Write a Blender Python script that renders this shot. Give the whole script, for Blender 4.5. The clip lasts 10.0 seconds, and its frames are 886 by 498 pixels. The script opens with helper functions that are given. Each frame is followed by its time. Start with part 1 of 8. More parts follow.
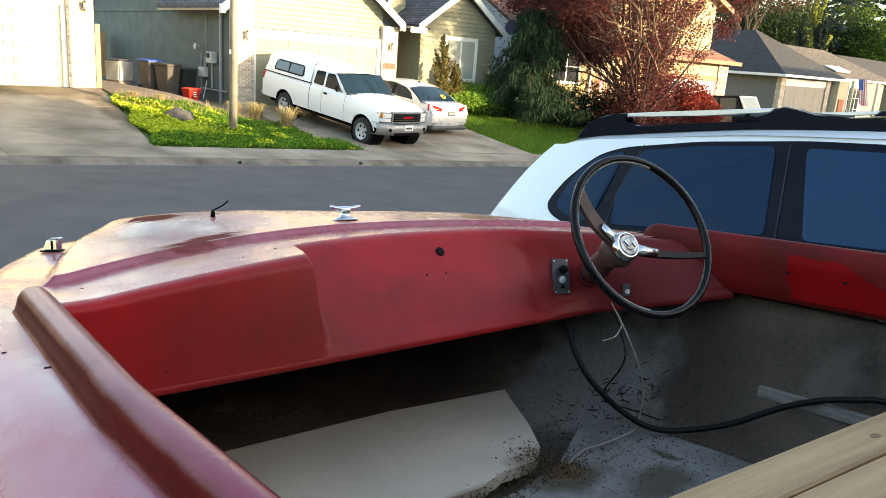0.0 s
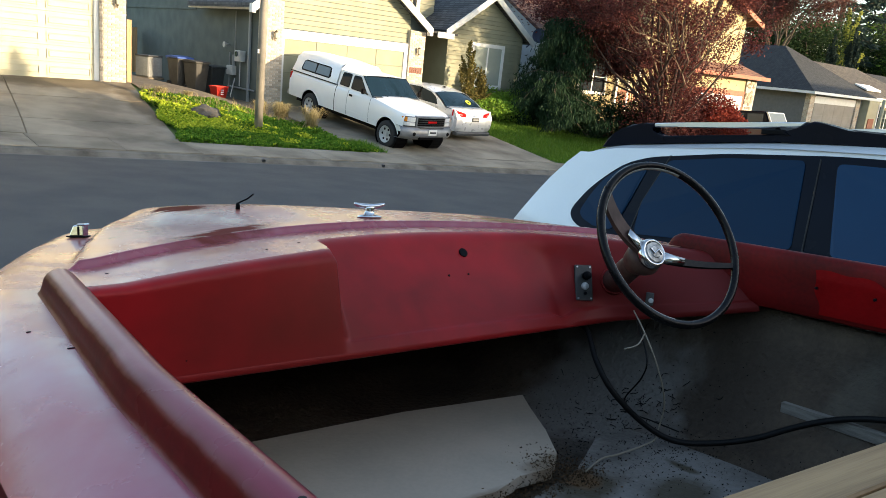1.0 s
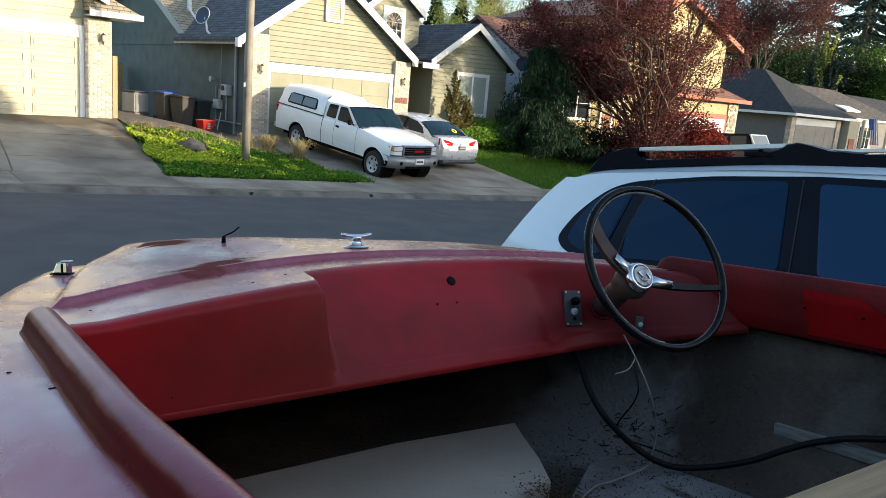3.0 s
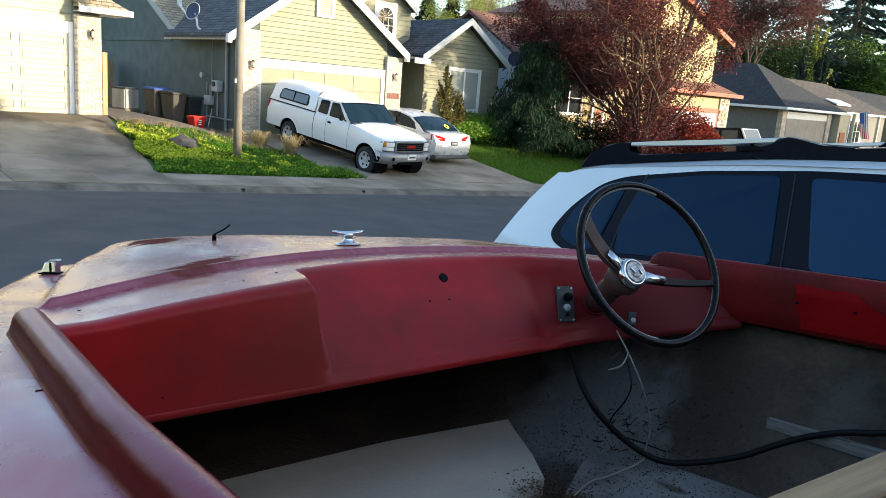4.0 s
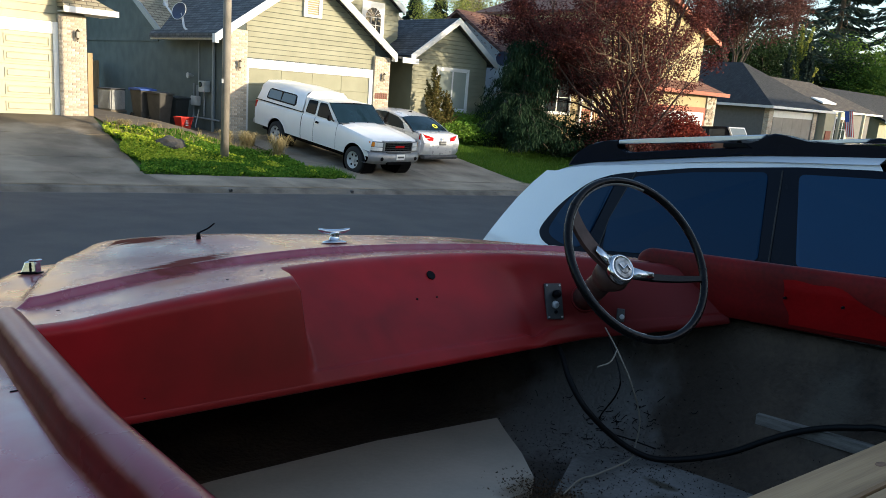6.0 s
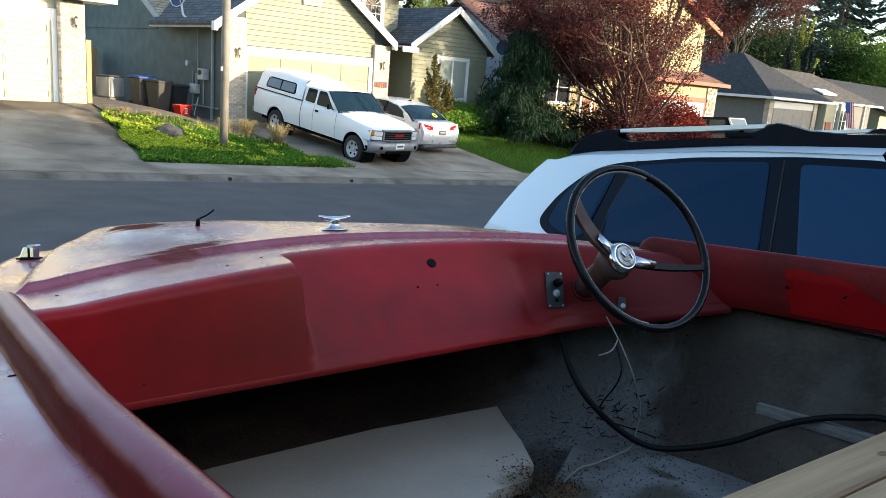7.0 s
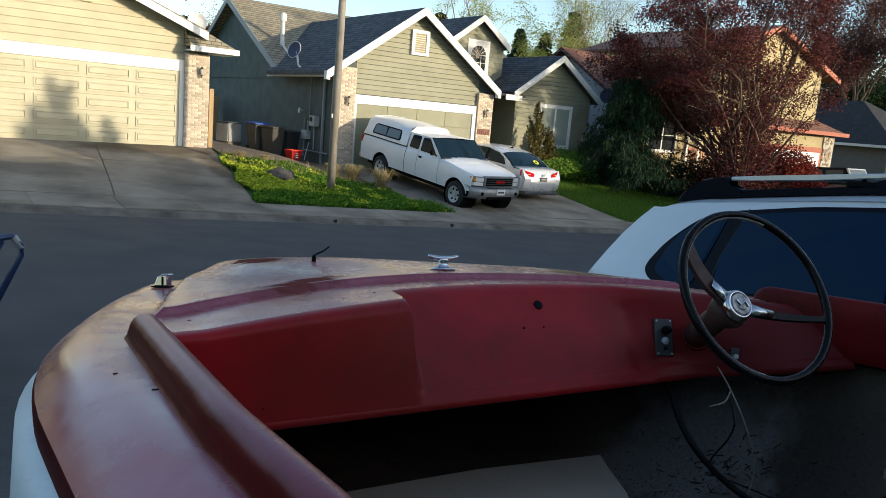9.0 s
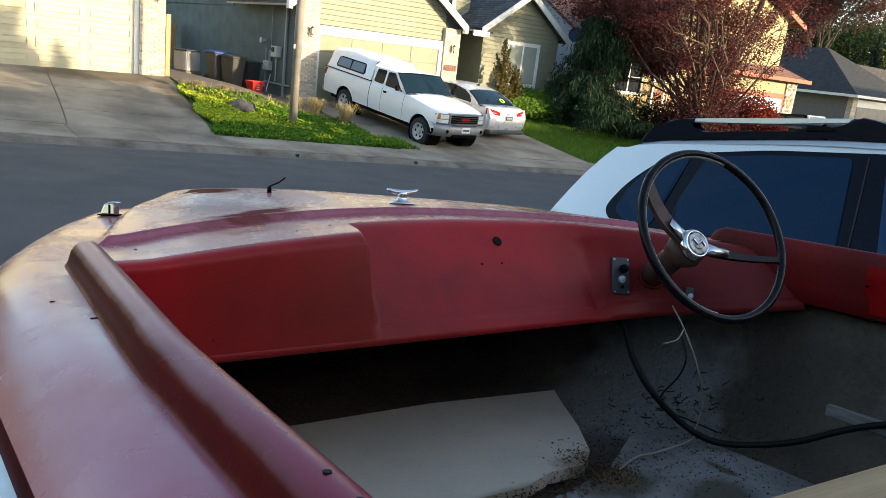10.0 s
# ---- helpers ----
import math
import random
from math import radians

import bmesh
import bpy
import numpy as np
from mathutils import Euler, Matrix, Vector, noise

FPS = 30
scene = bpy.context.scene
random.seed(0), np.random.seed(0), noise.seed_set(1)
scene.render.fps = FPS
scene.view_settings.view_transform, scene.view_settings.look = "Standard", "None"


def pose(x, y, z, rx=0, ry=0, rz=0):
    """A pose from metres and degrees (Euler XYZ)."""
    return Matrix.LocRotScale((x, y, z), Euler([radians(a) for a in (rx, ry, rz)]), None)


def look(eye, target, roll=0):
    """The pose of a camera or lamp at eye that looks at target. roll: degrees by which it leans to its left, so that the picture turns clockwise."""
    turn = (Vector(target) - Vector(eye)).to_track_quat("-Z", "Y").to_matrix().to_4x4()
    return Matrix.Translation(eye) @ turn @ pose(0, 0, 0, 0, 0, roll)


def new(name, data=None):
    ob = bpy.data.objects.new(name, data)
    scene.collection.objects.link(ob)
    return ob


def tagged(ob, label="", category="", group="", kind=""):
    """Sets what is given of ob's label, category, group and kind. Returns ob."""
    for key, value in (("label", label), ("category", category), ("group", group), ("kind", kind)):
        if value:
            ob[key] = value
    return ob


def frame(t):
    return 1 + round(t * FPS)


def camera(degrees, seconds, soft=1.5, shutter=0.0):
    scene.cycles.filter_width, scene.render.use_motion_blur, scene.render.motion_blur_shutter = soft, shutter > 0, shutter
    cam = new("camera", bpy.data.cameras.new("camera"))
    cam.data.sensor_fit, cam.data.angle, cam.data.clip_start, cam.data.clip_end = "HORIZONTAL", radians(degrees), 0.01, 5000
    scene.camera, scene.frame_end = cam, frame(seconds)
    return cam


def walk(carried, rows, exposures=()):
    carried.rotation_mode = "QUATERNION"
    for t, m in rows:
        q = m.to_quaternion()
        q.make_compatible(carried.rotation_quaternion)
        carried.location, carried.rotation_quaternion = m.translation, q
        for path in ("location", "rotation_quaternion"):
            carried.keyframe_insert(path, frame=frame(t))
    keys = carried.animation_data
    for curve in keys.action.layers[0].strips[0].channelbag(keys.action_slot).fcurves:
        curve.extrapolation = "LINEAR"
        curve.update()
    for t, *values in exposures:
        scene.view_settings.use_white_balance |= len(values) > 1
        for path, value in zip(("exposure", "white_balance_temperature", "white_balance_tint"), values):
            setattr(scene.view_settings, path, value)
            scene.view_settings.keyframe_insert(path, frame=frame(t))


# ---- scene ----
cam = camera(61.1, 10.0, 0.75)
PATH = [
    (0, (0.046, -0.005, 2.334), (1.36, 1.421, 1.846), 4.2),
    (0.5, (0.033, -0.002, 2.327), (1.282, 1.483, 1.842), 5.3),
    (1, (0.044, 0.007, 2.318), (1.322, 1.47, 1.84), 6.0),
    (1.5, (0.048, 0.011, 2.315), (1.327, 1.483, 1.87), 5.5),
    (2, (0.046, 0.008, 2.318), (1.324, 1.49, 1.905), 5.0),
    (2.5, (0.047, 0.006, 2.318), (1.338, 1.48, 1.918), 4.9),
    (4, (0.058, 0.013, 2.32), (1.376, 1.46, 1.907), 4.6),
    (4.5, (0.056, 0.006, 2.321), (1.373, 1.47, 1.968), 4.0),
    (5, (0.058, 0.008, 2.321), (1.377, 1.469, 1.969), 3.9),
    (5.5, (0.066, 0.013, 2.317), (1.401, 1.453, 1.937), 4.1),
    (7, (0.075, 0.029, 2.303), (1.413, 1.449, 1.866), 4.7),
    (7.5, (0.067, 0.025, 2.306), (1.338, 1.513, 1.894), 4.1),
    (8, (0.052, 0.021, 2.305), (1.264, 1.573, 1.954), 4.2),
    (8.5, (0.042, 0.02, 2.3), (1.196, 1.619, 1.966), 4.3),
    (9, (0.039, 0.024, 2.293), (1.182, 1.629, 1.954), 4.9),
    (9.5, (0.041, 0.028, 2.287), (1.186, 1.625, 1.914), 5.4),
    (10, (0.065, 0.038, 2.279), (1.279, 1.549, 1.79), 6.7),
]
walk(cam, [(t, look(eye, target, roll)) for t, eye, target, roll in PATH],
     [(0.0, 2.75, 7700, 12), (0.5, 2.28, 7600, 12), (1.0, 2.08, 7000, 11), (2.0, 1.78, 6350, 11), (2.5, 1.65, 6250, 11), (4.0, 1.98, 6250, 10), (4.5, 1.6, 6150, 10), (5.0, 1.28, 6200, 10), (5.5, 1.3, 6200, 10), (7.0, 2.12, 6250, 10),
      (7.5, 2.08, 6350, 11), (8.0, 1.6, 6150, 10), (8.5, 1.16, 6150, 10), (9.0, 1.10, 6150, 10), (9.5, 1.4, 6250, 10), (10.0, 1.95, 6700, 11)])

# ---- light ----
SUN_AZ, SUN_EL = 152.0, 10.5  # compass degrees from +y towards +x, and height
world = bpy.data.worlds.new("world")
scene.world = world
world.use_nodes = True
wn = world.node_tree.nodes
sky = wn.new("ShaderNodeTexSky")
sky.sky_type, sky.sun_disc = "NISHITA", False
sky.sun_elevation, sky.sun_rotation = radians(SUN_EL), radians(SUN_AZ)
sky.air_density, sky.dust_density, sky.ozone_density = 1.0, 1.2, 1.5
wn["Background"].inputs[1].default_value = 0.15
world.node_tree.links.new(sky.outputs[0], wn["Background"].inputs[0])
sun = new("sun", bpy.data.lights.new("sun", "SUN"))
sun.data.energy, sun.data.angle, sun.data.color = 2.6, radians(0.6), (1.0, 0.83, 0.58)
az, el = radians(SUN_AZ), radians(SUN_EL)
sun.matrix_world = look((0, 0, 0), (-math.sin(az) * math.cos(el), -math.cos(az) * math.cos(el), -math.sin(el)))


# ---- materials ----
def mat(name, col, rough=0.6, metal=0.0, var=0.15, scale=6.0, bump=0.1, bscale=80.0, spec=0.5, coat=0.0, col2=None, per=0.0, stretch=(1, 1, 1)):
    """A principled material: col varied towards col2 at two scales of noise, with fine relief; per: variation from object to object."""
    m = bpy.data.materials.new(name)
    m.use_nodes = True
    nt = m.node_tree
    n, l = nt.nodes, nt.links
    b = n["Principled BSDF"]
    b.inputs["Roughness"].default_value = rough
    b.inputs["Metallic"].default_value = metal
    b.inputs["Specular IOR Level"].default_value = spec
    b.inputs["Coat Weight"].default_value = coat
    b.inputs["Coat Roughness"].default_value = 0.08
    tc = n.new("ShaderNodeTexCoord")
    mp = n.new("ShaderNodeMapping")
    mp.inputs["Scale"].default_value = stretch
    l.new(tc.outputs["Object"], mp.inputs[0])
    big, fine = n.new("ShaderNodeTexNoise"), n.new("ShaderNodeTexNoise")
    big.inputs["Scale"].default_value, big.inputs["Detail"].default_value = scale, 6
    fine.inputs["Scale"].default_value, fine.inputs["Detail"].default_value = bscale, 4
    l.new(mp.outputs[0], big.inputs[0]), l.new(mp.outputs[0], fine.inputs[0])
    c2 = col2 or tuple(c * (1 - 0.55) for c in col)
    ramp = n.new("ShaderNodeMapRange")
    ramp.inputs[1].default_value, ramp.inputs[2].default_value = 0.35, 0.75
    ramp.inputs[3].default_value, ramp.inputs[4].default_value = 0.0, min(1.0, var * 2)
    add = n.new("ShaderNodeMath")
    add.operation = "MULTIPLY_ADD"
    add.inputs[1].default_value = 0.35
    l.new(fine.outputs[0], add.inputs[0]), l.new(big.outputs[0], add.inputs[2])
    sub = n.new("ShaderNodeMath")
    sub.operation = "SUBTRACT"
    sub.inputs[1].default_value = 0.17
    l.new(add.outputs[0], sub.inputs[0]), l.new(sub.outputs[0], ramp.inputs[0])
    mix = n.new("ShaderNodeMix")
    mix.data_type = "RGBA"
    mix.inputs[6].default_value, mix.inputs[7].default_value = (*col, 1), (*c2, 1)
    l.new(ramp.outputs[0], mix.inputs[0])
    out = mix.outputs[2]
    if per:
        oi, hsv, mr = n.new("ShaderNodeObjectInfo"), n.new("ShaderNodeHueSaturation"), n.new("ShaderNodeMapRange")
        mr.inputs[3].default_value, mr.inputs[4].default_value = 1 - per, 1 + per
        l.new(oi.outputs["Random"], mr.inputs[0]), l.new(mr.outputs[0], hsv.inputs["Value"]), l.new(out, hsv.inputs["Color"])
        out = hsv.outputs[0]
    l.new(out, b.inputs["Base Color"])
    rr = n.new("ShaderNodeMapRange")
    rr.inputs[3].default_value, rr.inputs[4].default_value = max(0.02, rough * 0.8), min(1, rough * 1.25)
    l.new(big.outputs[0], rr.inputs[0]), l.new(rr.outputs[0], b.inputs["Roughness"])
    if bump:
        bp = n.new("ShaderNodeBump")
        bp.inputs["Strength"].default_value, bp.inputs["Distance"].default_value = bump, 0.01
        l.new(fine.outputs[0], bp.inputs["Height"]), l.new(bp.outputs[0], b.inputs["Normal"])
    return m


def brickmat(name, cols, mortar, bw, bh, joint=0.01, rough=0.85, bump=0.6, offset=0.5, axes="xz"):
    """Coursed pieces too small to build: bricks on a wall (x, z) or (y, z), or shingles along a roof."""
    m = mat(name, cols[0], rough, bump=0.0)
    n, l = m.node_tree.nodes, m.node_tree.links
    b = n["Principled BSDF"]
    tc, sep, cmb = n.new("ShaderNodeTexCoord"), n.new("ShaderNodeSeparateXYZ"), n.new("ShaderNodeCombineXYZ")
    l.new(tc.outputs["Object"], sep.inputs[0])
    if axes == "both":
        ad = n.new("ShaderNodeMath")
        l.new(sep.outputs[0], ad.inputs[0]), l.new(sep.outputs[1], ad.inputs[1]), l.new(ad.outputs[0], cmb.inputs[0])
    else:
        l.new(sep.outputs["xyz".index(axes[0])], cmb.inputs[0])
    l.new(sep.outputs["xyz".index(axes[1]) if axes != "both" else 2], cmb.inputs[1])
    br = n.new("ShaderNodeTexBrick")
    br.offset = offset
    br.inputs["Scale"].default_value = 1.0
    br.inputs["Brick Width"].default_value, br.inputs["Row Height"].default_value, br.inputs["Mortar Size"].default_value = bw, bh, joint
    br.inputs["Color1"].default_value, br.inputs["Color2"].default_value, br.inputs["Mortar"].default_value = (*cols[0], 1), (*cols[1], 1), (*mortar, 1)
    l.new(cmb.outputs[0], br.inputs[0])
    ns, mx = n.new("ShaderNodeTexNoise"), n.new("ShaderNodeMix")
    ns.inputs["Scale"].default_value = 2.5
    ns.inputs["Detail"].default_value = 8
    l.new(tc.outputs["Object"], ns.inputs[0])
    mx.data_type, mx.blend_type = "RGBA", "OVERLAY"
    mx.inputs[0].default_value = 0.55
    l.new(br.outputs[0], mx.inputs[6]), l.new(ns.outputs[0], mx.inputs[7])
    l.new(mx.outputs[2], b.inputs["Base Color"])
    bp = n.new("ShaderNodeBump")
    bp.invert = True
    bp.inputs["Strength"].default_value, bp.inputs["Distance"].default_value = bump, 0.01
    l.new(br.outputs["Fac"], bp.inputs["Height"]), l.new(bp.outputs[0], b.inputs["Normal"])
    return m


def leafmat(name, col, col2, trans=0.35):
    m = bpy.data.materials.new(name)
    m.use_nodes = True
    n, l = m.node_tree.nodes, m.node_tree.links
    b = n["Principled BSDF"]
    b.inputs["Roughness"].default_value = 0.7
    b.inputs["Specular IOR Level"].default_value = 0.15
    g, mix = n.new("ShaderNodeNewGeometry"), n.new("ShaderNodeMix")
    mix.data_type = "RGBA"
    mix.inputs[6].default_value, mix.inputs[7].default_value = (*col, 1), (*col2, 1)
    l.new(g.outputs["Random Per Island"], mix.inputs[0]), l.new(mix.outputs[2], b.inputs["Base Color"])
    t, ms = n.new("ShaderNodeBsdfTranslucent"), n.new("ShaderNodeMixShader")
    l.new(mix.outputs[2], t.inputs[0])
    ms.inputs[0].default_value = trans
    l.new(b.outputs[0], ms.inputs[1]), l.new(t.outputs[0], ms.inputs[2]), l.new(ms.outputs[0], n["Material Output"].inputs[0])
    return m


def glassmat(name, tint, rough=0.02, alpha=0.0, spec=0.5):
    """Dark or clear glazing over an interior: a glossy skin, tinted."""
    m = mat(name, tint, rough, var=0.05, bump=0.0, spec=spec)
    m.node_tree.nodes["Principled BSDF"].inputs["Transmission Weight"].default_value = alpha
    return m


ASPHALT = mat("asphalt", (0.086, 0.081, 0.075), 0.88, var=0.3, scale=1.2, bump=0.5, bscale=160, col2=(0.055, 0.056, 0.06), spec=0.3)
CONCRETE = mat("concrete", (0.31, 0.265, 0.20), 0.9, var=0.9, scale=0.9, bump=0.5, bscale=60, col2=(0.12, 0.10, 0.075), per=0.14, spec=0.3)
OLDCONCRETE = mat("old_dark_concrete", (0.115, 0.108, 0.098), 0.9, var=0.7, scale=1.1, bump=0.5, bscale=60, col2=(0.06, 0.057, 0.052), per=0.1, spec=0.3)
SOIL = mat("soil", (0.17, 0.13, 0.085), 0.95, var=0.4, scale=4, bump=0.8, bscale=30)
TURF = mat("turf", (0.065, 0.14, 0.02), 0.9, var=0.4, scale=3, bump=0.8, bscale=50, col2=(0.10, 0.10, 0.03))
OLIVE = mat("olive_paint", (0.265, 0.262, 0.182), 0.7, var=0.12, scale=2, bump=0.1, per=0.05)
# side walls of the olive house: darker and bluer than its front
SLATE = mat("slate_side_wall", (0.074, 0.094, 0.090), 0.75, var=0.15, scale=2, bump=0.1)
CREAM = mat("cream_paint", (0.47, 0.43, 0.295), 0.7, var=0.1, scale=2, bump=0.1, per=0.04)
CREAM2 = mat("cream_door_paint", (0.48, 0.445, 0.31), 0.55, var=0.08, scale=2, bump=0.05)
WHITE = mat("white_trim_paint", (0.78, 0.77, 0.74), 0.55, var=0.08, scale=4, bump=0.05)
BRICK = brickmat("pale_brick", ((0.40, 0.27, 0.19), (0.52, 0.42, 0.31)), (0.55, 0.50, 0.41), 0.22, 0.075, 0.012, axes="both")
SHINGLE = brickmat("dark_shingles", ((0.026, 0.027, 0.029), (0.05, 0.05, 0.052)), (0.02, 0.02, 0.022), 0.3, 0.14, 0.012, axes="xy")
SHINGLE_Y = brickmat("dark_shingles_side", ((0.045, 0.046, 0.048), (0.10, 0.10, 0.10)), (0.018, 0.018, 0.018), 0.3, 0.10, 0.012, axes="yz")
SHINGLE_TAN = brickmat("tan_shingles", ((0.22, 0.195, 0.13), (0.32, 0.28, 0.19)), (0.11, 0.09, 0.06), 0.3, 0.10, 0.012, axes="xz")
SHINGLE_RED = brickmat("red_shingles", ((0.17, 0.075, 0.045), (0.23, 0.11, 0.065)), (0.09, 0.04, 0.03), 0.3, 0.10, 0.012, axes="xz")
REDTRIM = mat("red_trim_paint", (0.36, 0.10, 0.05), 0.6, var=0.1)
GLASS = glassmat("window_glass", (0.02, 0.025, 0.03))
# dark tint with the sky's blue reflection put into its base colour
TINT = glassmat("tinted_car_glass", (0.0008, 0.0175, 0.047), 0.03, spec=0.09)
CARGLASS = glassmat("car_glass", (0.006, 0.017, 0.026), 0.03, spec=0.28)
CARWHITE = mat("white_car_paint", (0.84, 0.84, 0.83), 0.32, var=0.05, scale=2, bump=0.0, coat=0.6)
SUVWHITE = mat("cool_white_car_paint", (0.62, 0.65, 0.68), 0.32, var=0.05, scale=2, bump=0.0, coat=0.6)
SILVER = mat("silver_car_paint", (0.68, 0.69, 0.70), 0.28, metal=0.3, var=0.05, bump=0.0, coat=0.6)
CHROME = mat("chrome", (0.60, 0.60, 0.60), 0.16, metal=1.0, var=0.15, bump=0.03)
STEEL = mat("galvanised_steel", (0.46, 0.46, 0.45), 0.45, metal=0.6, var=0.2, bump=0.1)
RIM = mat("silver_wheel_paint", (0.50, 0.50, 0.49), 0.4, metal=0.15, var=0.15, bump=0.02)
BLACK = mat("black_plastic", (0.003, 0.003, 0.004), 0.45, var=0.2, bump=0.05, spec=0.06)
RUBBER = mat("tyre_rubber", (0.02, 0.02, 0.02), 0.85, var=0.2, bump=0.3)
DARKGREY = mat("dark_grey_plastic", (0.06, 0.062, 0.065), 0.6, var=0.2)
LAMPRED = mat("red_lens", (0.45, 0.01, 0.01), 0.15, var=0.05, bump=0.0)
LAMPCLEAR = mat("clear_lens", (0.7, 0.7, 0.68), 0.12, var=0.1, bump=0.0)
AMBER = mat("amber_lens", (0.65, 0.22, 0.02), 0.2, var=0.05, bump=0.0)
GLOSSBLACK = mat("gloss_black_trim", (0.002, 0.004, 0.010), 0.25, var=0.2, bump=0.0, spec=0.07)
BARK = mat("bark", (0.10, 0.075, 0.055), 0.95, var=0.4, scale=10, bump=0.9, bscale=40)
WOOD = mat("pale_lumber", (0.37, 0.225, 0.10), 0.65, var=0.5, scale=4, bump=0.15, bscale=40, col2=(0.20, 0.115, 0.05), stretch=(0.35, 11, 11))
FENCE = mat("cedar_fence", (0.40, 0.28, 0.15), 0.85, var=0.3, scale=3, bump=0.3, stretch=(6, 6, 0.6))
PLUM = leafmat("plum_leaves", (0.036, 0.013, 0.014), (0.175, 0.052, 0.045), 0.35)
GREENLEAF = leafmat("green_leaves", (0.045, 0.105, 0.016), (0.13, 0.20, 0.03))
SPRING = leafmat("spring_leaves", (0.26, 0.30, 0.06), (0.40, 0.41, 0.12), 0.45)
NEEDLE = leafmat("needles", (0.020, 0.038, 0.034), (0.045, 0.068, 0.054), 0.2)
CEDARLEAF = leafmat("cedar_leaves", (0.009, 0.026, 0.012), (0.026, 0.058, 0.026), 0.2)
PLUM_RED = leafmat("red_shrub_leaves", (0.16, 0.02, 0.015), (0.26, 0.05, 0.03))
RUSSET = leafmat("russet_leaves", (0.25, 0.08, 0.03), (0.12, 0.12, 0.03))
BRONZE = leafmat("bronze_needles", (0.07, 0.075, 0.02), (0.19, 0.14, 0.045), 0.15)
BIRCHLEAF = leafmat("birch_buds", (0.32, 0.32, 0.18), (0.42, 0.39, 0.26), 0.45)
BROWNBUD = leafmat("brown_buds", (0.06, 0.028, 0.026), (0.13, 0.06, 0.05))
STRAW = leafmat("straw", (0.48, 0.39, 0.21), (0.30, 0.24, 0.11))
LITTLE = leafmat("ground_cover_leaves", (0.035, 0.13, 0.010), (0.17, 0.29, 0.03))
LITTER = leafmat("leaf_litter", (0.010, 0.010, 0.006), (0.085, 0.045, 0.018), 0.0)
DARKLEAF = leafmat("dark_wood_leaves", (0.014, 0.034, 0.012), (0.045, 0.075, 0.025))
HEDGE = leafmat("hedge_leaves", (0.11, 0.24, 0.03), (0.24, 0.37, 0.05))
GOLDEN = leafmat("golden_cover_leaves", (0.24, 0.36, 0.02), (0.56, 0.58, 0.06))
SHINGLE_FAR = brickmat("charcoal_shingles", ((0.014, 0.015, 0.016), (0.028, 0.028, 0.028)), (0.01, 0.01, 0.01), 0.3, 0.14, 0.012, axes="xy")
BRICKS = mat("brick_piece", (0.42, 0.32, 0.225), 0.85, var=0.5, scale=9, bump=0.4, bscale=80, per=0.28, col2=(0.60, 0.53, 0.43))
MORTAR = mat("mortar", (0.50, 0.455, 0.37), 0.95, var=0.3, scale=8, bump=0.4)
SHINGLE_BROWN = brickmat("brown_shingles", ((0.06, 0.05, 0.038), (0.10, 0.085, 0.065)), (0.04, 0.03, 0.025), 0.3, 0.10, 0.012, axes="xz")
CURTAINED = glassmat("curtained_glass", (0.34, 0.37, 0.32), 0.08)


# ---- mesh helpers ----
def thing(name, label, category, m=None, group="", kind=""):
    ob = new(name)
    ob.empty_display_size = 0.1
    ob.matrix_basis = m if m is not None else Matrix.Identity(4)
    return tagged(ob, label, category, group, kind)


def part(name, bm, material, parent=None, label="", smooth=False):
    me = bpy.data.meshes.new(name)
    bmesh.ops.recalc_face_normals(bm, faces=bm.faces)
    bm.to_mesh(me)
    bm.free()
    me.materials.append(material)
    if smooth:
        for p in me.polygons:
            p.use_smooth = True
    ob = new(name, me)
    ob.parent = parent
    if label:
        tagged(ob, label)
    return ob


def solid(name, bm, material, label, category, kind="", m=None, smooth=False, group=""):
    ob = part(name, bm, material, smooth=smooth)
    if m is not None:
        ob.matrix_basis = m
    return tagged(ob, label, category, group, kind)


def mesh(name, verts, faces, material, parent=None, label="", smooth=False):
    me = bpy.data.meshes.new(name)
    me.from_pydata([tuple(v) for v in verts], [], [tuple(f) for f in faces])
    me.materials.append(material)
    if smooth:
        for p in me.polygons:
            p.use_smooth = True
    ob = new(name, me)
    ob.parent = parent
    if label:
        tagged(ob, label)
    return ob


def box(lo, hi, bevel=0.0, bm=None, seg=1):
    bm = bm or bmesh.new()
    made = bmesh.ops.create_cube(bm, size=1.0)["verts"]
    for v in made:
        v.co = Vector([lo[i] + (v.co[i] + 0.5) * (hi[i] - lo[i]) for i in range(3)])
    if bevel:
        edges = list({e for v in made for e in v.link_edges})
        bmesh.ops.bevel(bm, geom=edges, offset=bevel, segments=seg, affect="EDGES", profile=0.5)
    return bm


def prism(pts, axis, a, b, bm=None, bevel=0.0, seg=2):
    """Extrudes a polygon along an axis from a to b; pts are the other two coordinates in order."""
    bm = bm or bmesh.new()

    def put(p, d):
        c = list(p)
        c.insert("xyz".index(axis), d)
        return bm.verts.new(c)
    lo, hi = [put(p, a) for p in pts], [put(p, b) for p in pts]
    n = len(pts)
    faces = [bm.faces.new(lo), bm.faces.new(hi[::-1])]
    for i in range(n):
        bm.faces.new((lo[i], hi[i], hi[(i + 1) % n], lo[(i + 1) % n]))
    if bevel:
        edges = list(faces[0].edges) + list(faces[1].edges)
        bmesh.ops.bevel(bm, geom=edges, offset=bevel, segments=seg, affect="EDGES", profile=0.5)
    return bm


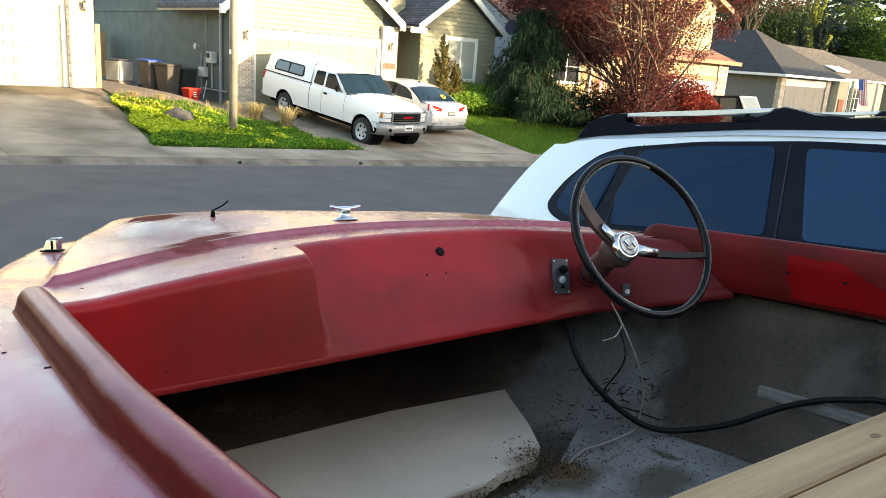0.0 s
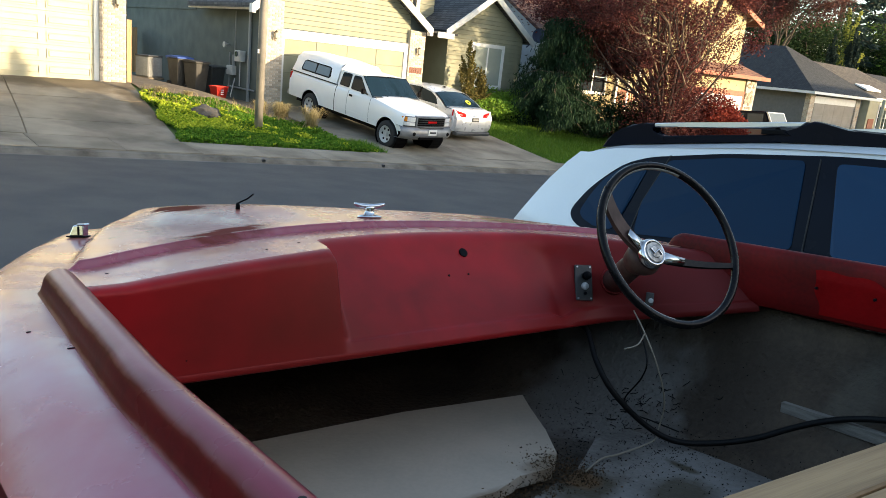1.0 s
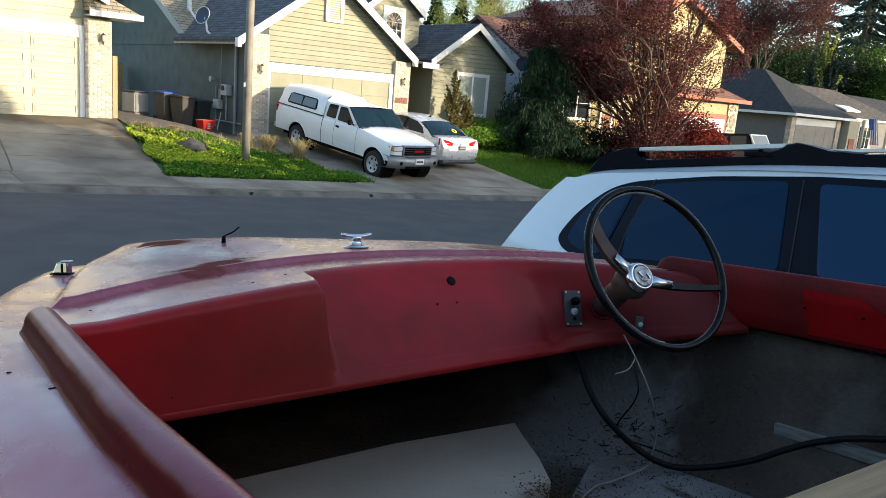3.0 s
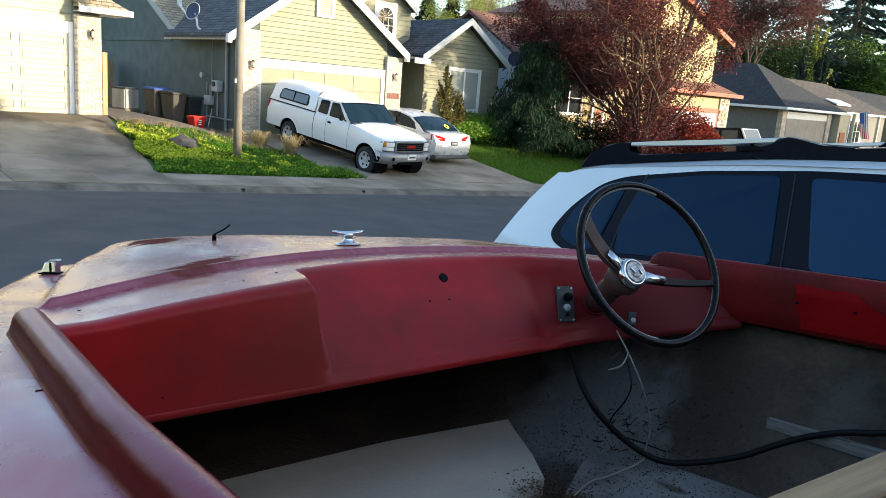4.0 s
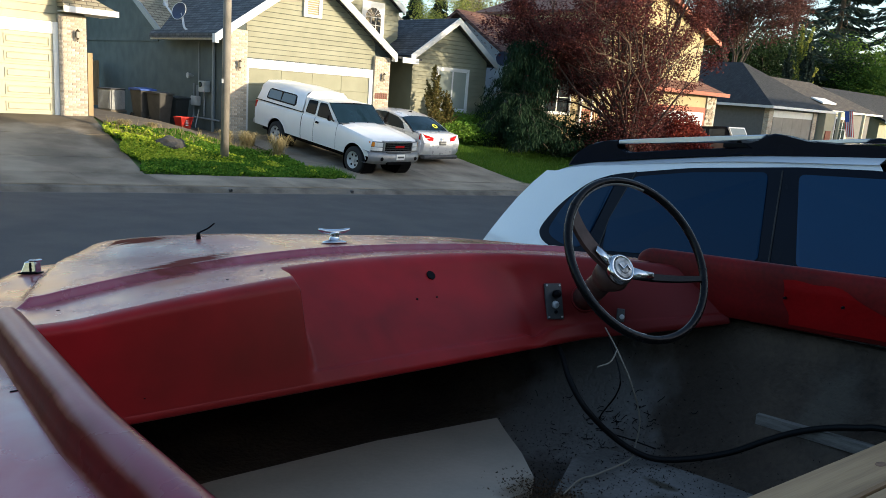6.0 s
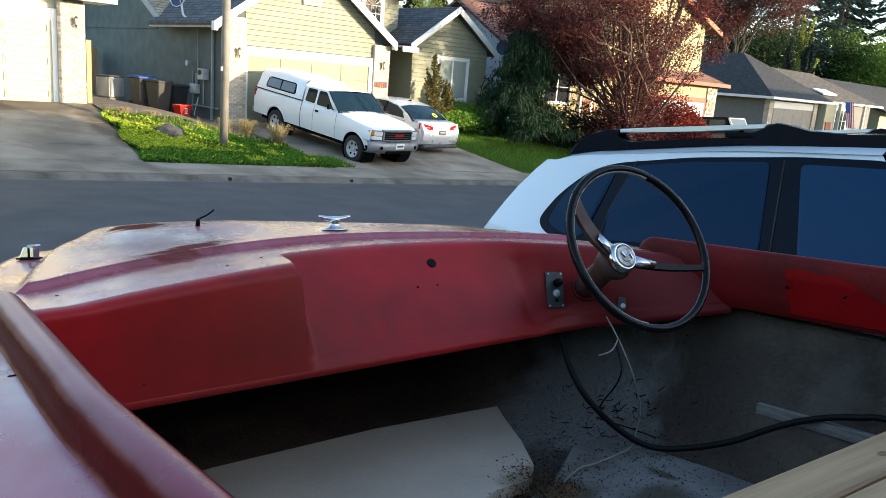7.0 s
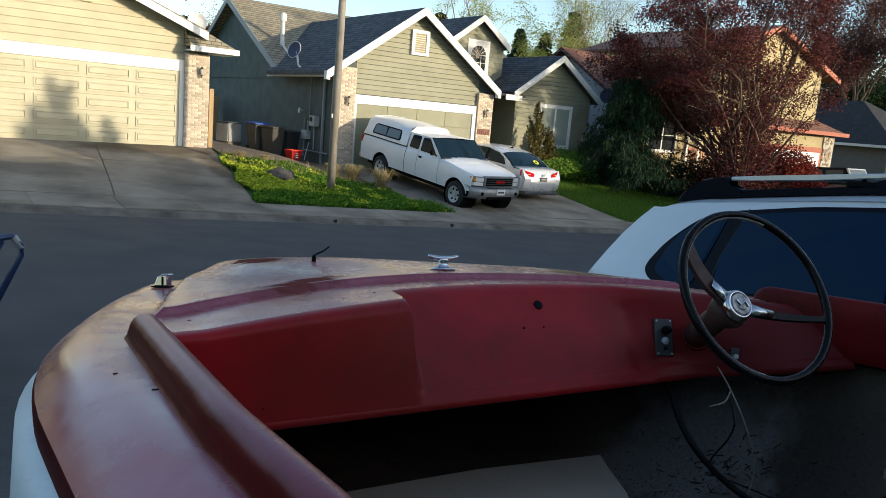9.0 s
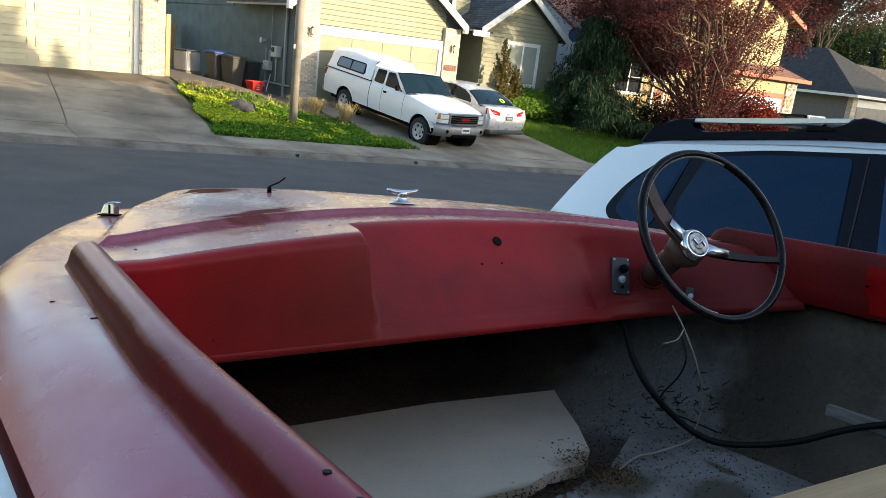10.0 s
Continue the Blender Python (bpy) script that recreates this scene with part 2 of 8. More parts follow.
def tube(pts, radius, sides=8, bm=None, closed=False):
    """A round bar along points; radius is a number or one for each point."""
    bm = bm or bmesh.new()
    pts = [Vector(p) for p in pts]
    rings, n = [], len(pts)
    up = Vector((0.13, 0.21, 0.97))
    for i, p in enumerate(pts):
        a, b = pts[(i - 1) % n] if closed or i else p, pts[(i + 1) % n] if closed or i < n - 1 else p
        d = (b - a).normalized()
        s = d.cross(up if abs(d.dot(up)) < 0.95 else Vector((1, 0, 0))).normalized()
        u = s.cross(d)
        r = radius[i] if isinstance(radius, (list, tuple)) else radius
        rings.append([bm.verts.new(p + (s * math.cos(k) + u * math.sin(k)) * r) for k in [2 * math.pi * j / sides for j in range(sides)]])
    for i in range(n if closed else n - 1):
        q, w = rings[i], rings[(i + 1) % n]
        for j in range(sides):
            bm.faces.new((q[j], q[(j + 1) % sides], w[(j + 1) % sides], w[j]))
    if not closed:
        bm.faces.new(rings[0][::-1]), bm.faces.new(rings[-1])
    return bm


def spline(pts, steps=8):
    """A smooth line through a few points."""
    pts = [Vector(p) for p in pts]
    q = [2 * pts[0] - pts[1], *pts, 2 * pts[-1] - pts[-2]]
    out = []
    for i in range(1, len(q) - 2):
        a, b, c, d = q[i - 1:i + 3]
        for k in range(steps):
            t = k / steps
            out.append(0.5 * ((2 * b) + (c - a) * t + (2 * a - 5 * b + 4 * c - d) * t * t + (3 * b - a - 3 * c + d) * t ** 3))
    return out + [pts[-1]]


def lathe(profile, sides=24, axis="z", bm=None, at=(0, 0, 0), caps=True):
    """Turns (radius, height) pairs round an axis."""
    bm = bm or bmesh.new()
    rings = []
    for r, h in profile:
        ring = []
        for k in range(sides):
            a = 2 * math.pi * k / sides
            c = [r * math.cos(a), r * math.sin(a)]
            c.insert("xyz".index(axis), h)
            ring.append(bm.verts.new(Vector(c) + Vector(at)))
        rings.append(ring)
    for q, w in zip(rings, rings[1:]):
        for j in range(sides):
            bm.faces.new((q[j], q[(j + 1) % sides], w[(j + 1) % sides], w[j]))
    if caps:
        bm.faces.new(rings[0]), bm.faces.new(rings[-1][::-1])
    return bm


def grid(fn, us, vs, bm=None):
    """A sheet of quads through fn(u, v)."""
    bm = bm or bmesh.new()
    vv = [[bm.verts.new(fn(u, v)) for v in vs] for u in us]
    for i in range(len(us) - 1):
        for j in range(len(vs) - 1):
            bm.faces.new((vv[i][j], vv[i + 1][j], vv[i + 1][j + 1], vv[i][j + 1]))
    return bm


def steps(a, b, n):
    return [a + (b - a) * i / n for i in range(n + 1)]


def clamp(t, a=0.0, b=1.0):
    return max(a, min(b, t))


def smooth(t):
    t = clamp(t)
    return t * t * (3 - 2 * t)


def scatter(name, centres, size, material, parent, seed, droop=0.0, aspect=1.0, label=""):
    """Many small pointed leaves, one mesh: centres (n, 3), each turned at random."""
    r = np.random.default_rng(seed)
    c = np.asarray(centres, float)
    n = len(c)
    a = r.normal(size=(n, 3))
    a[:, 2] = a[:, 2] * 0.6 - droop
    a /= np.linalg.norm(a, axis=1, keepdims=True)
    b = np.cross(a, r.normal(size=(n, 3)))
    b /= np.linalg.norm(b, axis=1, keepdims=True)
    s = size * r.uniform(0.6, 1.4, (n, 1))
    v = np.stack([c - a * s, c + b * s * 0.5 * aspect, c + a * s, c - b * s * 0.5 * aspect], 1).reshape(-1, 3)
    me = bpy.data.meshes.new(name)
    me.vertices.add(4 * n), me.loops.add(4 * n), me.polygons.add(n)
    me.vertices.foreach_set("co", v.ravel())
    me.loops.foreach_set("vertex_index", np.arange(4 * n))
    me.polygons.foreach_set("loop_start", np.arange(0, 4 * n, 4))
    me.update(calc_edges=True)
    me.materials.append(material)
    ob = new(name, me)
    ob.parent = parent
    if label:
        tagged(ob, label)
    return ob


# ---- ground ----
KERB_NEAR, KERB_FAR, WALK_BACK = 6.05, 14.8, 16.2


def road_z(x):
    return -0.042 * (clamp(x, -40, 42) - 4)


def pad_z(x):
    """Height of the house pads over the street's far side."""
    return 0.86 - 0.44 * smooth((x - 8.5) / 2.6) - 0.45 * smooth((x - 19) / 14) - 0.35 * smooth((x - 40) / 14)


def near_z(y):
    return 0.6 - 0.09 * min(y, KERB_NEAR) if y > -14 else 1.86


def ground_z(x, y):
    if y <= KERB_NEAR:
        t = smooth((y - 2.5) / (KERB_NEAR - 2.5))
        return near_z(y) * (1 - t) + t * (road_z(x) + 0.02)
    if y <= KERB_FAR:
        t = (y - KERB_NEAR) / (KERB_FAR - KERB_NEAR)
        return road_z(x) + 0.12 * math.sin(math.pi * t)
    if y <= WALK_BACK:
        return road_z(x) + 0.08 + 0.05 * (y - KERB_FAR)
    t = clamp((y - WALK_BACK) / (22.4 - WALK_BACK))
    return (road_z(x) + 0.15) * (1 - t) + pad_z(x) * t


def sheet(name, x0, x1, y0, y1, nx, ny, lift, material, label, category, left=None, right=None):
    """A laid surface that follows the ground; left and right give its edges as functions of y."""
    def at(u, v):
        y = y0 + (y1 - y0) * v
        a, b = left(y) if left else x0, right(y) if right else x1
        x = a + (b - a) * u
        return (x, y, ground_z(x, y) + lift)
    return solid(name, grid(at, steps(0, 1, nx), steps(0, 1, ny)), material, label, category, "structure")


gx = [-600, -300, -150, -80, -50, *steps(-36, 70, 106), 90, 130, 200, 350, 600]
gy = [-600, -200, -80, -40, -25, *steps(-14, 5.4, 20), *steps(5.6, 14.7, 12), *steps(14.9, 23, 18), 26, 32, 40, 60, 100, 200, 400, 800]
solid("ground", grid(lambda x, y: (x, y, ground_z(x, y) - 0.03), gx, gy), TURF, "grassy ground sloping gently across the street", "ground", "structure")
sheet("road", -60, 120, KERB_NEAR, KERB_FAR - 0.3, 90, 12, 0.0, ASPHALT, "dark worn asphalt street running between the kerbs", "road")


def kerb_far():
    """A low rolled concrete kerb and gutter, with the walk behind it."""
    prof = [(KERB_FAR - 0.34, -0.04), (KERB_FAR - 0.3, 0.006), (KERB_FAR - 0.08, -0.004), (KERB_FAR, 0.075), (KERB_FAR + 0.12, 0.10), (KERB_FAR + 0.15, -0.04)]
    return grid(lambda x, k: (x, prof[int(k)][0], road_z(x) + prof[int(k)][1]), steps(-60, 120, 180), range(len(prof)))


KERBSTONE = mat("kerb_concrete", (0.19, 0.17, 0.14), 0.9, var=0.9, scale=2.2, bump=0.5, bscale=50, col2=(0.07, 0.063, 0.05), spec=0.3)
solid("kerb", kerb_far(), KERBSTONE, "grey concrete rolled kerb along the street", "kerb", "structure")
for x in (7.56, 10.73):
    z = road_z(x)
    bm = lathe([(0.034, -0.02), (0.034, 0.05), (0.026, 0.05), (0.024, -0.02)], 12, "y", at=(x, KERB_FAR - 0.06, z + 0.05), caps=False)
    solid("kerb_outlet", bm, DARKGREY, "short dark drain pipe end set in the kerb", "drain pipe", group="kerb drain outlets")
sheet("pavement", -60, 120, KERB_FAR + 0.13, WALK_BACK, 90, 3, 0.012, SOIL, "grey concrete pavement behind the kerb", "pavement")
sheet("driveway_1", 0, 0, WALK_BACK - 0.02, 22.4, 14, 14, 0.02, SOIL, "stained concrete driveway rising to the garage", "driveway",
      lambda y: 0.6, lambda y: 6.3 + 0.15 * (y - WALK_BACK))
sheet("driveway_2", 0, 0, KERB_FAR + 0.15, 22.6, 14, 14, 0.02, SOIL, "concrete driveway under the parked pickup and sedan", "driveway",
      lambda y: 11.3 + 0.02 * (y - WALK_BACK), lambda y: 18.6 + 0.3 * clamp(16.2 - y, 0, 2))
sheet("driveway_3", -9, 9.5, -12, KERB_NEAR + 0.1, 30, 20, 0.01, SOIL, "worn grey concrete driveway under the boat and the car", "driveway")
sheet("driveway_4", 34, 41.5, KERB_FAR + 0.15, 22, 8, 8, 0.02, CONCRETE, "concrete driveway before the red-roofed house", "driveway")
sheet("driveway_5", 49, 56.5, KERB_FAR + 0.15, 22, 8, 8, 0.02, CONCRETE, "concrete driveway before the grey house", "driveway")


# ---- houses ----
def gable_boards(parent, material, x0, x1, z0, z1, y, roof, pitch_x, course=0.2, skip=None, face=-1):
    """Lapped boards over a gable wall in the plane y: roof(x) gives the underside; each board is a wedge."""
    z = z0
    while z < z1 - 0.02:
        top = min(z + course, z1)

        def span(h):
            xs = [x for x in steps(x0, x1, 240) if roof(x) >= h]
            return (xs[0], xs[-1]) if xs else None
        lo, hi = span(z + 0.012), span(top)
        if lo:
            hi = hi or ((lo[0] + lo[1]) / 2 - 0.01, (lo[0] + lo[1]) / 2 + 0.01)
            bm = bmesh.new()
            v = [bm.verts.new(p) for p in ((lo[0], y, z + 0.012), (lo[1], y, z + 0.012), (lo[1], y + face * 0.032, z + 0.014), (lo[0], y + face * 0.032, z + 0.014),
                                           (hi[0], y, top), (hi[1], y, top), (hi[1], y + face * 0.006, top), (hi[0], y + face * 0.006, top))]
            for f in ((0, 1, 2, 3), (4, 5, 6, 7), (0, 1, 5, 4), (1, 2, 6, 5), (2, 3, 7, 6), (3, 0, 4, 7)):
                bm.faces.new([v[i] for i in f])
            part("board", bm, material, parent)
        z = top


def roof_slab(parent, name, a, b, c, d, thick, material, label=""):
    """A sloping roof slab with corners a, b (eave) and c, d (ridge)."""
    bm = bmesh.new()
    lo = [bm.verts.new(Vector(p)) for p in (a, b, c, d)]
    hi = [bm.verts.new(Vector(p) + Vector((0, 0, thick))) for p in (a, b, c, d)]
    bm.faces.new(lo[::-1]), bm.faces.new(hi)
    for i in range(4):
        bm.faces.new((lo[i], lo[(i + 1) % 4], hi[(i + 1) % 4], hi[i]))
    return part(name, bm, material, parent, label)


def beam(a, b, w, h):
    """A board from a to b: w across (horizontal), h tall."""
    a, b = Vector(a), Vector(b)
    d = (b - a).normalized()
    s = d.cross(Vector((0, 0, 1))).normalized() * (w / 2)
    u = Vector((0, 0, h))
    bm = bmesh.new()
    v = [bm.verts.new(p) for p in (a - s, a + s, a + s + u, a - s + u, b - s, b + s, b + s + u, b - s + u)]
    for f in ((0, 1, 2, 3), (4, 5, 6, 7), (0, 1, 5, 4), (1, 2, 6, 5), (2, 3, 7, 6), (3, 0, 4, 7)):
        bm.faces.new([v[i] for i in f])
    return bm


def garage_door(parent, x0, x1, y, z0, z1, material, rows=5, cols=4, label="", raised=True):
    """A sectional door: each section a slab, each with raised rectangular panels."""
    door = part("garage_door", box((x0, y, z0), (x1, y + 0.04, z1)), material, parent, label)
    rh, cw = (z1 - z0) / rows, (x1 - x0) / cols
    for r in range(rows):
        a, b = z0 + r * rh, z0 + (r + 1) * rh
        if raised:
            part("section", box((x0, y - 0.022, a + 0.008), (x1, y + 0.001, b - 0.008), 0.005), material, door)
        else:
            for c in range(cols):
                part("panel", box((x0 + c * cw + 0.007, y - 0.022, a + 0.006), (x0 + (c + 1) * cw - 0.007, y + 0.001, b - 0.006), 0.006), material, door)
        for c in range(cols if raised else 0):
            p, q = x0 + c * cw + 0.085, x0 + (c + 1) * cw - 0.085
            bm = bmesh.new()
            for lo, hi in (((p, a + 0.085), (q, a + 0.115)), ((p, b - 0.115), (q, b - 0.085)), ((p, a + 0.115), (p + 0.03, b - 0.115)), ((q - 0.03, a + 0.115), (q, b - 0.115))):
                box((lo[0], y - 0.048, lo[1]), (hi[0], y - 0.021, hi[1]), bm=bm)
            part("panel_moulding", bm, material, door)
            part("raised_panel", box((p + 0.05, y - 0.044, a + 0.135), (q - 0.05, y - 0.021, b - 0.135), 0.014), material, door)
    return door


def window(parent, x0, x1, y, z0, z1, trim=0.09, muntins=(1, 0), glass=None):
    """A window set proud of a wall that faces -y: trim, sashes, bars and glass."""
    w = part("window", box((x0 - trim, y - 0.05, z1), (x1 + trim, y, z1 + trim)), WHITE, parent, "white-trimmed window")
    part("sill", box((x0 - trim, y - 0.06, z0 - trim), (x1 + trim, y, z0)), WHITE, w)
    for p, q in ((x0 - trim, x0), (x1, x1 + trim)):
        part("jamb", box((p, y - 0.05, z0), (q, y, z1)), WHITE, w)
    n = muntins[0] + 1
    for i in range(n):
        a, b = x0 + (x1 - x0) * i / n, x0 + (x1 - x0) * (i + 1) / n
        part("pane", box((a + 0.02, y - 0.02, z0 + 0.02), (b - 0.02, y - 0.012, z1 - 0.02)), glass or GLASS, w)
        bm = bmesh.new()
        for lo, hi in (((a, z0), (a + 0.035, z1)), ((b - 0.035, z0), (b, z1)), ((a, z0), (b, z0 + 0.035)), ((a, z1 - 0.035), (b, z1))):
            box((lo[0], y - 0.035, lo[1]), (hi[0], y - 0.004, hi[1]), bm=bm)
        part("sash", bm, WHITE, w)
        for k in range(muntins[1]):
            z = z0 + (z1 - z0) * (k + 1) / (muntins[1] + 1)
            part("glazing_bar", box((a, y - 0.03, z - 0.012), (b, y - 0.006, z + 0.012)), WHITE, w)
    return w


def wall_lamp(parent, x, y, z):
    """A small lantern on a curled bracket: cap, glass and finial."""
    c = (x, y - 0.13, z)
    lamp = part("wall_lamp", lathe([(0.010, 0.17), (0.055, 0.115), (0.06, 0.105), (0.05, 0.10)], 8, at=c), mats["BRONZE"], parent, "small bronze lantern wall lamp")
    part("lantern_glass", lathe([(0.046, 0.10), (0.034, -0.06)], 8, at=c), mats["PALELAMP"], lamp)
    bm = lathe([(0.036, -0.06), (0.018, -0.10), (0.006, -0.13)], 8, at=c)
    box((x - 0.025, y - 0.02, z - 0.05), (x + 0.025, y, z + 0.10), bm=bm)
    tube(spline([(x, y - 0.01, z + 0.02), (x, y - 0.05, z - 0.14), (x, y - 0.12, z - 0.15), (x, y - 0.13, z - 0.10)], 4), 0.008, 6, bm)
    part("bracket", bm, mats["BRONZE"], lamp)


brick_shapes = []


def lay_bricks(column, x0, x1, y, z0, z1, side=None):
    """Lays single bricks on the front of a column (and on the side at x = side, running back), in running bond."""
    if not brick_shapes:
        for k in range(3):
            me = bpy.data.meshes.new("brick")
            bm = box((0, -0.012, 0), (0.193 - 0.004 * k, 0.01, 0.057 + 0.002 * k), 0.004)
            bm.to_mesh(me)
            bm.free()
            me.materials.append(BRICKS)
            brick_shapes.append(me)
    r = random.Random(int(x0 * 100))
    z, row = z0, 0
    while z < z1 - 0.06:
        runs = [(x0, x1, False)] + ([(y + 0.01, y + 0.45, True)] if side is not None else [])
        for a, b, turned in runs:
            p = a - (0.1 if row % 2 else 0.0)
            while p < b - 0.05:
                lo, hi = max(p, a), min(p + 0.193, b)
                if hi - lo > 0.04:
                    ob = new("brick", r.choice(brick_shapes))
                    m = Matrix.Translation((side, hi, z)) @ pose(0, 0, 0, 0, 0, -90) if turned else Matrix.Translation((lo, y, z))
                    ob.matrix_basis = m @ Matrix.Diagonal(((hi - lo) / 0.193, r.uniform(0.7, 1.25), 1, 1))
                    ob.parent = column
                p += 0.204
        z += 0.069
        row += 1


def house_1():
    h = thing("house", "cream-sided house with a two-car garage and brick column", "house", Matrix.Translation((-0.045, 0, 0.025)))
    yf, z0 = 22.4, 0.84
    x0, x1, xm, zk, ze = 0.2, 7.15, 3.4, 5.45, 3.72
    slope = 0.40

    def roof(x):
        return 5.60 - slope * abs(x - 2.95)
    # shell and gable wall
    part("wall", prism([(x0 - 1.0, z0 - 0.4), (x1 - 0.02, z0 - 0.4), (x1 - 0.02, roof(x1)), (2.95, 5.60), (x0 - 1.0, roof(x0 - 1))], "y", yf + 0.05, yf + 9), CREAM, h)
    gable_boards(h, CREAM, x0 - 1.0, x1 - 0.75, 3.3, 5.55, yf + 0.05, roof, 0)
    part("header", box((1.0, yf - 0.05, 2.99), (6.42, yf + 0.05, 3.30)), WHITE, h)
    for a, b in ((6.30, 6.42), (1.15, 1.27)):
        part("door_trim", box((a, yf - 0.045, z0), (b, yf + 0.05, 2.99)), WHITE, h)
    garage_door(h, 1.27, 6.30, yf + 0.0, z0 + 0.01, 2.99, CREAM2, 5, 4, "cream panelled garage door")
    col = part("brick_column", box((6.42, yf - 0.115, z0 - 0.3), (7.12, yf + 0.3, 3.52), 0.004), MORTAR, h, "pale mottled brick column")
    lay_bricks(col, 6.42, 7.12, yf - 0.115, z0 - 0.05, 3.5)
    # eight-sided gable vent
    ring = [(3.88 + 0.325 * math.cos(math.pi * (k + 0.5) / 4), 4.83 + 0.325 * math.sin(math.pi * (k + 0.5) / 4)) for k in range(8)]
    vent = part("gable_vent", prism(ring, "y", yf - 0.02, yf + 0.05), CREAM, h, "cream eight-sided gable vent")
    inner = [(3.88 + (x - 3.88) * 0.74, 4.83 + (z - 4.83) * 0.74) for x, z in ring]
    for k in range(8):
        part("vent_frame", prism([ring[k], ring[(k + 1) % 8], inner[(k + 1) % 8], inner[k]], "y", yf - 0.05, yf - 0.021), CREAM, vent)
    for k in range(5):
        z, w = 4.65 + 0.09 * k, 0.20 - 0.09 * max(0, abs(k - 2) - 1)
        part("slat", prism([(yf - 0.022, z - 0.03), (yf - 0.042, z - 0.035), (yf - 0.022, z + 0.03)], "x", 3.88 - w, 3.88 + w), CREAM, vent)
    # roof
    for s in (-1, 1):
        e = 2.95 + s * 4.0
        roof_slab(h, "roof", (e, yf - 0.45, roof(e) + 0.02), (e, yf + 9.2, roof(e) + 0.02), (2.95, yf + 9.2, 5.62), (2.95, yf - 0.45, 5.62), 0.14, SHINGLE_TAN)
        part("rake_board", beam((e, yf - 0.47, roof(e) - 0.1), (2.95, yf - 0.47, 5.52), 0.05, 0.21), WHITE, h, "white rake board")
    # small skirt roof over the brick column
    bm = bmesh.new()
    v = [bm.verts.new(p) for p in ((6.45, yf - 0.55, 3.70), (7.80, yf - 0.55, 3.70), (7.80, yf + 0.9, 3.70), (6.45, yf + 0.9, 3.70), (6.40, yf - 0.1, 4.16), (7.0, yf - 0.1, 4.16), (7.0, yf + 0.9, 4.16), (6.40, yf + 0.9, 4.16))]
    for f in ((0, 1, 2, 3), (4, 5, 6, 7), (0, 1, 5, 4), (1, 2, 6, 5), (2, 3, 7, 6), (3, 0, 4, 7)):
        bm.faces.new([v[i] for i in f])
    part("skirt_roof", bm, SHINGLE_TAN, h, "small tan shingled skirt roof")
    part("fascia", box((6.43, yf - 0.58, 3.57), (7.83, yf - 0.53, 3.72)), WHITE, h)
    part("fascia", box((7.79, yf - 0.53, 3.57), (7.84, yf + 0.9, 3.72)), WHITE, h)
    part("soffit", box((6.45, yf - 0.53, 3.58), (7.79, yf + 0.9, 3.61)), WHITE, h)
    wall_lamp(h, 6.86, yf - 0.12, 3.0)
    dish = part("satellite_dish", lathe([(0.02, 0.0), (0.2, 0.03), (0.30, 0.08), (0.305, 0.095), (0.2, 0.05), (0.02, 0.02)], 20), WHITE, h, "white satellite dish on the roof")
    dish.matrix_basis = Matrix.Translation((7.25, 24.0, 4.50)) @ pose(0, 0, 0, 78, 0, -30)
    part("dish_arm", tube([(7.25, 24.1, 4.5), (7.1, 24.2, 4.0)], 0.025), STEEL, h)
    return h


